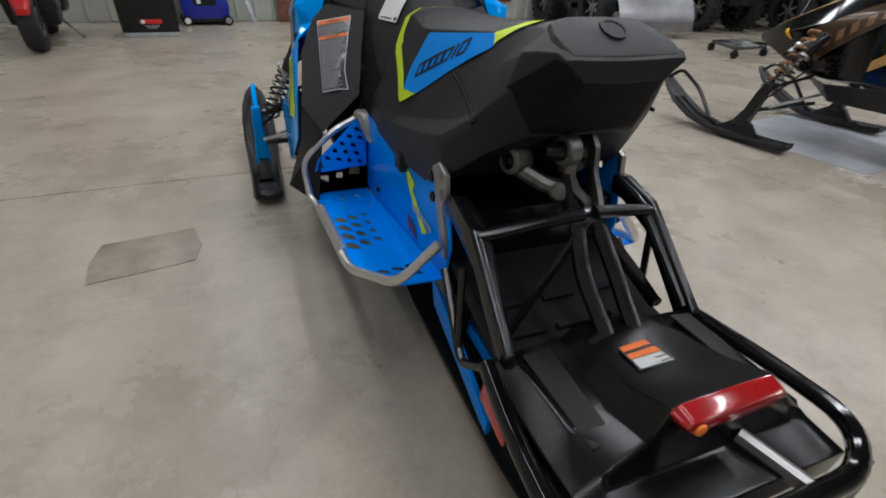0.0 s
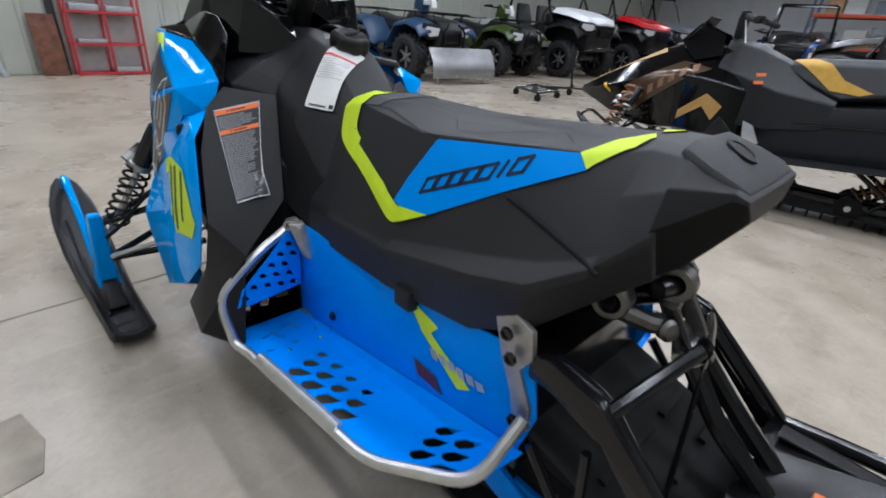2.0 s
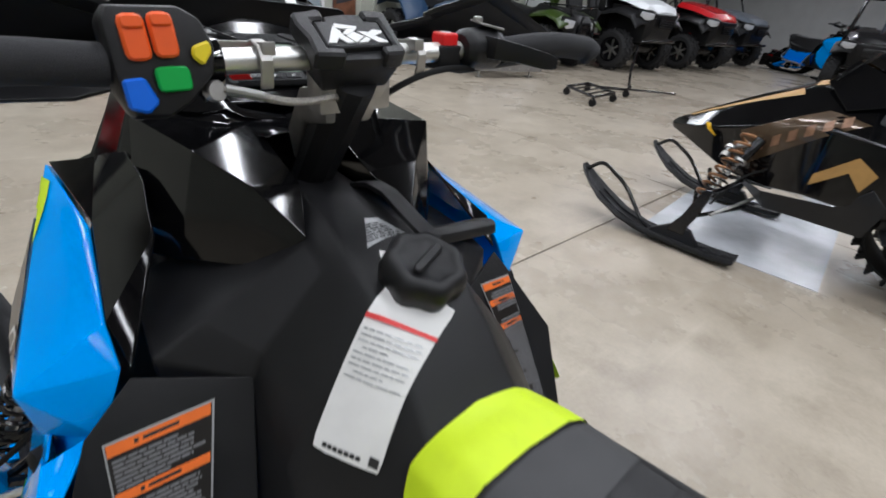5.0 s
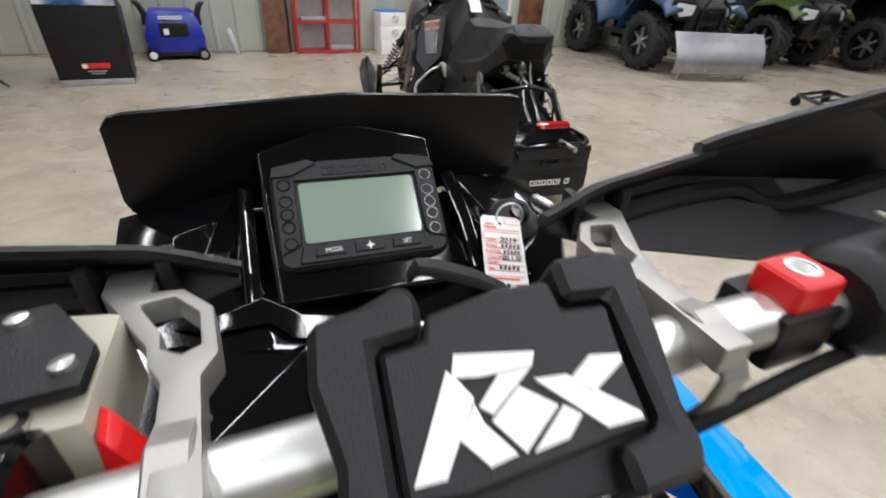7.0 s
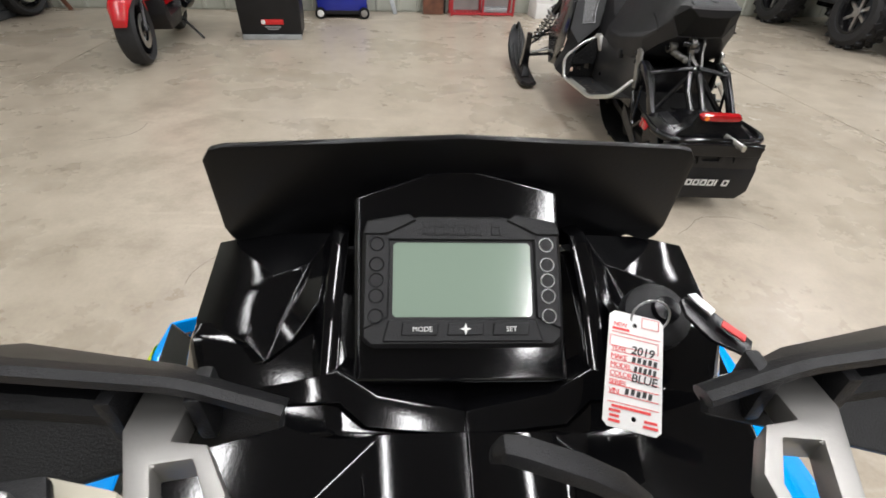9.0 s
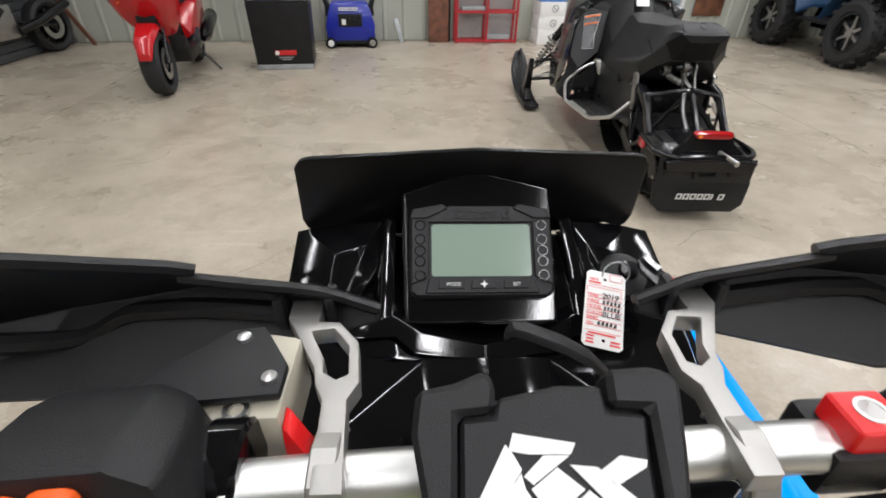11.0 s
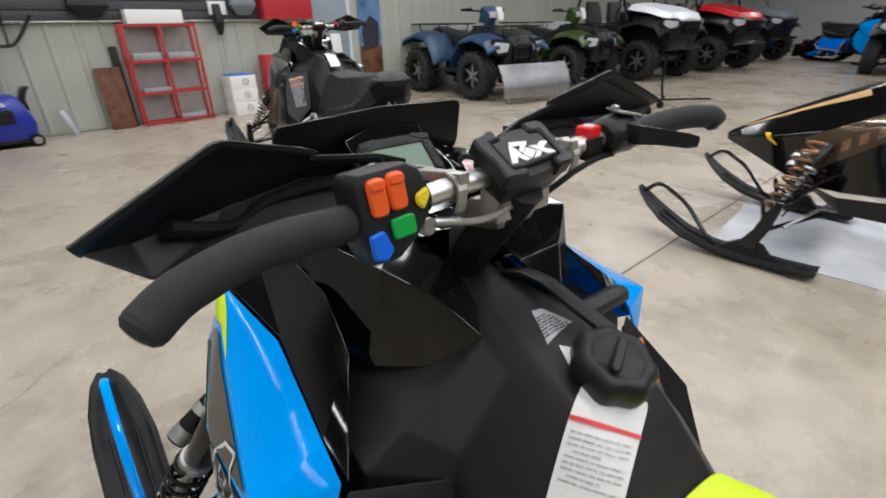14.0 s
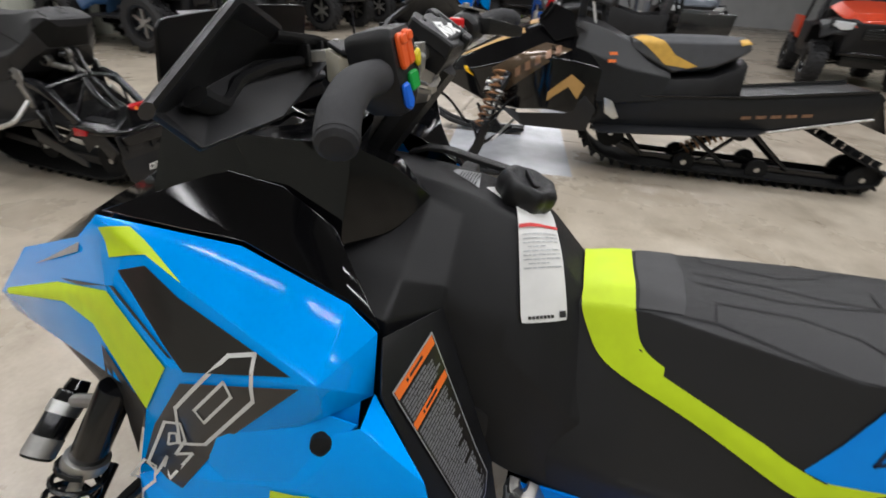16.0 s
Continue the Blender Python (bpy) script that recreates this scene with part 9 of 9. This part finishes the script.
def generator(m):
    root = thing("generator", m, "blue portable inverter generator with black handles and wheels", "generator")
    body = loft([[(-a, -b, z), (a, -b, z), (a, b, z), (-a, b, z)] for z, a, b in ((0.07, 0.32, 0.22), (0.28, 0.34, 0.24), (0.44, 0.30, 0.22), (0.56, 0.25, 0.18), (0.58, 0.22, 0.15))], bevel=0.025)
    bd = part("housing", body, BLUE_GEN, root)
    part("base", box(0, 0, 0.075, 0.68, 0.46, 0.05, 0.012), PLASTIC, root)
    pn = part("control_panel", box(0.0, -0.235, 0.36, 0.32, 0.03, 0.16, 0.01), PLASTIC, bd)
    part("label", box(-0.09, -0.252, 0.34, 0.055, 0.004, 0.07), WHITE, pn)
    for k in range(3):
        part("socket", turned([(0, 0.022), (0.006, 0.022), (0.006, 0.016), (0.001, 0.015)], (0.0 + k * 0.055, -0.25, 0.38), (0, -1, 0), 14), FRAME, pn)
    part("maker_mark", marks(6, 0.30, 0.04, basis((-0.15, -0.215, 0.475), (1, 0, 0), (0, 0.35, 1)), 0.012), WHITE, bd)
    for s in (-1, 1):
        part("handle", loft([[(s * a, -0.12, z), (s * (a + 0.06), -0.12, z), (s * (a + 0.06), 0.12, z), (s * a, 0.12, z)] for z, a in ((0.40, 0.28), (0.52, 0.27), (0.62, 0.31), (0.66, 0.35))], bevel=0.012), PLASTIC, bd, "black moulded handle")
        for y in (-0.20, 0.20):
            wh = part("wheel", turned([(-0.025, 0.04), (-0.022, 0.07), (0.022, 0.07), (0.025, 0.04)], (s * 0.29, y * 1.25, 0.07), (0, y, 0), 20), RUBBER, root)
            part("hub_cap", turned([(0.024, 0.045), (0.030, 0.040), (0.032, 0.005)], (s * 0.29, y * 1.25, 0.07), (0, y, 0), 16), WHITE if s < 0 else CAST, wh)
    return root


def wire_rack(m):
    root = thing("wire_rack", m, "red wire display rack of six cells against the wall", "rack")
    for x in (-0.46, 0.0, 0.46):
        for y in (-0.10, 0.10):
            part("post", box(x, y, 0.66, 0.032, 0.025, 1.32, 0.004), RED_WIRE, root)
    for z in (0.03, 0.43, 0.85, 1.30):
        for y in (-0.10, 0.10):
            part("rail", box(0, y, z, 0.95, 0.022, 0.034, 0.004), RED_WIRE, root)
        if z < 1.2:
            grid = bmesh.new()
            for k in range(16):
                tube([(-0.45 + k * 0.06, -0.10, z + 0.012), (-0.45 + k * 0.06, 0.10, z + 0.012)], 0.003, n=4, bm=grid)
            part("shelf_wire", grid, GALV, root)["kind"] = "stuff"
    back = bmesh.new()
    for k in range(31):
        tube([(-0.45 + k * 0.03, 0.105, 0.04), (-0.45 + k * 0.03, 0.105, 1.30)], 0.0025, n=4, bm=back)
    for k in range(30):
        tube([(-0.46, 0.108, 0.06 + k * 0.042), (0.46, 0.108, 0.06 + k * 0.042)], 0.0025, n=4, bm=back)
    part("back_wire", back, GALV, root, "fine grey wire mesh")["kind"] = "stuff"
    part("back_sheet", box(0, 0.118, 0.66, 0.90, 0.006, 1.26), mat("pale_pink_sheet", (0.42, 0.36, 0.34), 0.5, 0, 0.1, 6), root)
    return root


def goods(m, sx, sy, sz, material, label, name="parts_box", cat="box"):
    root = thing(name, m, label, cat)
    part("carton", box(0, 0, sz / 2, sx, sy, sz, 0.006), material, root)
    part("tape", box(0, 0, sz + 0.001, sx * 0.16, sy * 0.98, 0.002), GREY_PRINT, root)
    return root


def stacked_box(m, top):
    root = thing("carton_box", m, "white carton with a round grey mark, one of a stack", "box", "stacked white cartons")
    part("carton", box(0, 0, 0.098, 0.40, 0.34, 0.196, 0.004), CARD, root)
    part("round_mark", turned([(0, 0.052), (0.002, 0.052), (0.002, 0.040), (0.0, 0.040), (0, 0.052)], (0.03, -0.171, 0.10), (0, -1, 0), 26), GREY_PRINT, root)
    part("mark_bar", box(0.03, -0.1715, 0.10, 0.07, 0.002, 0.014, 0, Matrix.Translation((0.03, 0, 0.10)) @ Matrix.Rotation(0.7, 4, "Y") @ Matrix.Translation((-0.03, 0, -0.10))), GREY_PRINT, root)
    if top:
        part("lid_edge", box(0, 0, 0.199, 0.402, 0.342, 0.012, 0.003), mat("blue_box_lid", (0.03, 0.16, 0.50), 0.5), root, "blue lid edge")
    return root


def leaning(name, m, w, h, d, material, label, cat):
    root = thing(name, m, label, cat)
    part("plank", box(0, 0, h / 2, w, d, h, 0.004), material, root)
    return root


def dolly():
    root = thing("floor_dolly", None, "black steel vehicle dolly with a long raised handle", "dolly")
    fr = bmesh.new()
    a, b = Vector((6.45, 4.72, 0.13)), Vector((6.12, 4.02, 0.13))
    side = Vector((0.36, 0.06, 0))
    tube([a - side, a + side, b + side, b - side, a - side], 0.022, n=8, bm=fr)
    for s in (0.25, 0.5, 0.75):
        p = a.lerp(b, s)
        tube([p - side, p + side], 0.014, n=6, bm=fr)
    tube([a.lerp(b, 0.4) + side, (7.12, 4.25, 0.12), (7.25, 4.27, 0.16)], 0.022, n=8, bm=fr)
    part("dolly_frame", fr, FRAME, root)
    part("handle", tube([(7.2, 4.27, 0.14), (7.45, 4.45, 0.34), (8.0, 4.75, 0.72)], 0.020, 0.1, n=8), FRAME, root, "long bare handle pole")
    part("leg", tube([(7.2, 4.27, 0.12), (8.55, 4.10, 0.025)], 0.018, n=8), FRAME, root)
    for p in (a - side, a + side, b + side, b - side):
        c = part("caster", turned([(-0.016, 0.03), (-0.014, 0.055), (0.014, 0.055), (0.016, 0.03)], (p.x, p.y, 0.055), (1, 0.1, 0), 16), RUBBER, root)
        part("fork", box(p.x, p.y, 0.095, 0.045, 0.03, 0.05, 0.004), FRAME, c)
    c = part("caster", turned([(-0.016, 0.03), (-0.014, 0.055), (0.014, 0.055), (0.016, 0.03)], (7.15, 4.26, 0.055), (1, 0.1, 0), 16), RUBBER, root)
    part("fork", box(7.15, 4.26, 0.10, 0.04, 0.03, 0.06, 0.004), FRAME, c)


def hung_bumper(m):
    root = thing("brush_guard", m, "black tubular brush guard hung on the slatwall", "bumper")
    part("guard_tube", tube([(-0.42, -0.08, 0.32), (-0.26, -0.14, 0.10), (-0.16, -0.16, 0.0), (0.16, -0.16, 0.0), (0.26, -0.14, 0.10), (0.42, -0.08, 0.32)], 0.020, 0.06), FRAME, root)
    part("guard_tube", tube([(-0.30, -0.10, 0.24), (0.30, -0.10, 0.24)], 0.016), FRAME, root)
    for s in (-1, 1):
        part("guard_post", tube([(s * 0.12, -0.15, 0.02), (s * 0.15, -0.05, 0.38)], 0.016), FRAME, root)
    part("price_card", box(0, -0.13, 0.24, 0.16, 0.004, 0.06), CARD, root)


def pallet_rack(m, length):
    root = thing("pallet_rack", m, "tall storage rack with orange-red beams", "rack")
    n = int(length / 2.4)
    for k in range(n + 1):
        for x in (-0.45, 0.45):
            part("upright", box(x, k * 2.4, 1.8, 0.08, 0.08, 3.6, 0.006), RACK_BLUE, root)
        part("foot_brace", tube([(-0.45, k * 2.4, 0.2), (0.45, k * 2.4, 0.9), (-0.45, k * 2.4, 1.6), (0.45, k * 2.4, 2.3)], 0.02, n=6), RACK_BLUE, root)
    for z in (1.15, 2.15, 3.2):
        for x in (-0.46, 0.46):
            for k in range(n):
                part("beam", box(x, 1.2 + k * 2.4, z, 0.05, 2.3, 0.11, 0.006), ORANGE_BEAM, root)
        part("shelf_deck", box(0, length / 2, z + 0.062, 0.95, length, 0.012), GALV, root)
    return root


def clutter_row(x, y0, y1, z, rng, facing=0):
    """Cartons of mixed size side by side on a shelf."""
    y = y0
    while y < y1:
        w, h, d = rng.uniform(0.35, 0.8), rng.uniform(0.3, 0.7), rng.uniform(0.4, 0.7)
        kind = rng.choice((CARDBOARD, CARDBOARD, CARD, UTV_GREY, WRAP))
        words = {CARDBOARD: "brown cardboard carton on a rack shelf", CARD: "white carton on a rack shelf", UTV_GREY: "dark grey parts bin on a rack shelf", WRAP: "grey wrapped carton on a rack shelf"}[kind]
        goods(pose(x, y + w / 2, z, 0, 0, rng.uniform(-4, 4)), d, w, h, kind, words)
        y += w + rng.uniform(0.05, 0.3)


def on_wall(x, off, z, turn=0.0):
    return BACK @ pose(x, -off, z, 0, 0, turn)


display_case(pose(-1.72, 6.70, 0, 0, 0, 8))
generator(pose(-1.10, 7.98, 0, 0, 0, 8))
leaning("scrap_strip", on_wall(-0.40, 0.20, 0) @ Matrix.Rotation(radians(-14), 4, "X") @ Matrix.Rotation(radians(-14), 4, "Y"), 0.06, 0.34, 0.02, GALV, "short grey metal strip leaning on the wall", "strip")
leaning("leaning_board", on_wall(0.16, 0.17, 0) @ Matrix.Rotation(radians(-7), 4, "X"), 0.30, 0.80, 0.035, RUST, "dark rusty board leaning on the wall", "board")
leaning("leaning_board", on_wall(0.30, 0.10, 0) @ Matrix.Rotation(radians(-3), 4, "X"), 0.10, 1.05, 0.03, PLASTIC, "narrow black board leaning on the wall", "board")
wire_rack(on_wall(0.88, 0.16, 0))
for gx, gz, gs in ((0.66, 0.866, 0.09), (1.10, 0.866, 0.08), (0.68, 0.446, 0.05), (1.08, 0.046, 0.06)):
    goods(on_wall(gx, 0.16, gz), 0.36, 0.15, gs, GALV, "grey metal part on a wire rack shelf", "metal_part", "part")
goods(on_wall(0.86, 0.18, 1.32), 0.70, 0.20, 0.17, CARD, "white carton with orange print on a wire rack")
for k in range(3):
    stacked_box(on_wall(1.84, 0.24, 0.196 * k, (2, -1, 1)[k]), k == 2)
goods(on_wall(2.40, 0.25, 0), 0.28, 0.22, 0.85, RED_WIRE, "tall red metal cabinet against the wall", "cabinet", "cabinet")
goods(on_wall(2.85, 0.16, 1.36), 0.85, 0.22, 0.55, RED_WIRE, "red wall cabinet hung on the wall", "wall_cabinet", "cabinet")
hung_bumper(on_wall(-0.88, 0.06, 1.10))
hung_bumper(on_wall(-2.60, 0.06, 1.16))
for gx, gz, gw, gh, gm, words in ((-1.75, 1.42, 0.5, 0.35, PLASTIC, "black moulded part hung on the slatwall"), (0.15, 1.40, 0.45, 0.30, PLASTIC, "black moulded part hung on the slatwall"), (1.75, 1.15, 0.12, 0.42, PLASTIC, "long black part hung on the slatwall"), (2.15, 1.42, 0.40, 0.34, UTV_GREY, "grey moulded part hung on the slatwall")):
    root = thing("hung_part", on_wall(gx, 0.13, gz), words, "part")
    part("shell", loft([[(-gw / 2 * a, -b, z), (gw / 2 * a, -b, z), (gw / 2 * a, 0.05, z), (-gw / 2 * a, 0.05, z)] for z, a, b in ((0, 0.5, 0.03), (gh * 0.4, 1.0, 0.09), (gh, 0.8, 0.05))], bevel=0.02), gm, root)
root = thing("price_sign", on_wall(1.78, 0.10, 1.52), "white blank price card on the slatwall", "sign")
part("card", box(0, 0, 0, 0.26, 0.006, 0.18), CARD, root)
leaning("leaning_pole", pose(-4.62, 7.72, 0) @ Matrix.Rotation(radians(-28), 4, "Y"), 0.05, 1.4, 0.03, RUST, "brown wooden pole leaning on the wall", "pole")
dolly()
root = thing("floor_sheet", pose(3.1, 0.86, 0, 0, 0, 8), "thin shiny grey plastic sheet lying under a snowmobile", "sheet")
part("sheet", box(0.25, 0.10, 0.0015, 1.35, 1.0, 0.003), CLEAR_GREY, root)
pallet_rack(pose(21.4, -3.4, 0), 7.2)
far = random.Random(21)
for shelf in (1.22, 2.22):
    clutter_row(21.4, -3.2, 3.6, shelf, far)
clutter_row(21.4, -3.2, 3.6, 0.0, far)
# shop light trays over the tubes
TRAY = mat("white_lamp_tray", (0.75, 0.75, 0.74), 0.4)
for lx, ly, turn in LAMPS:
    root = thing("ceiling_light", pose(lx, ly, 4.635, 0, 0, turn), "white metal shop light hung under the ceiling", "ceiling light", "ceiling lights")
    part("tray", loft([[(-a, y, z) for a, z in ((-0.18, 0.0), (-0.08, 0.07), (0.08, 0.07), (0.18, 0.0), (0.17, 0.012), (0.07, 0.08), (-0.07, 0.08), (-0.17, 0.012))] for y in (-1.24, 1.24)]), TRAY, root)
    for y in (-0.9, 0.9):
        part("hanger", tube([(0, y, 0.07), (0, y, 0.37)], 0.006, n=6), STEEL, root)
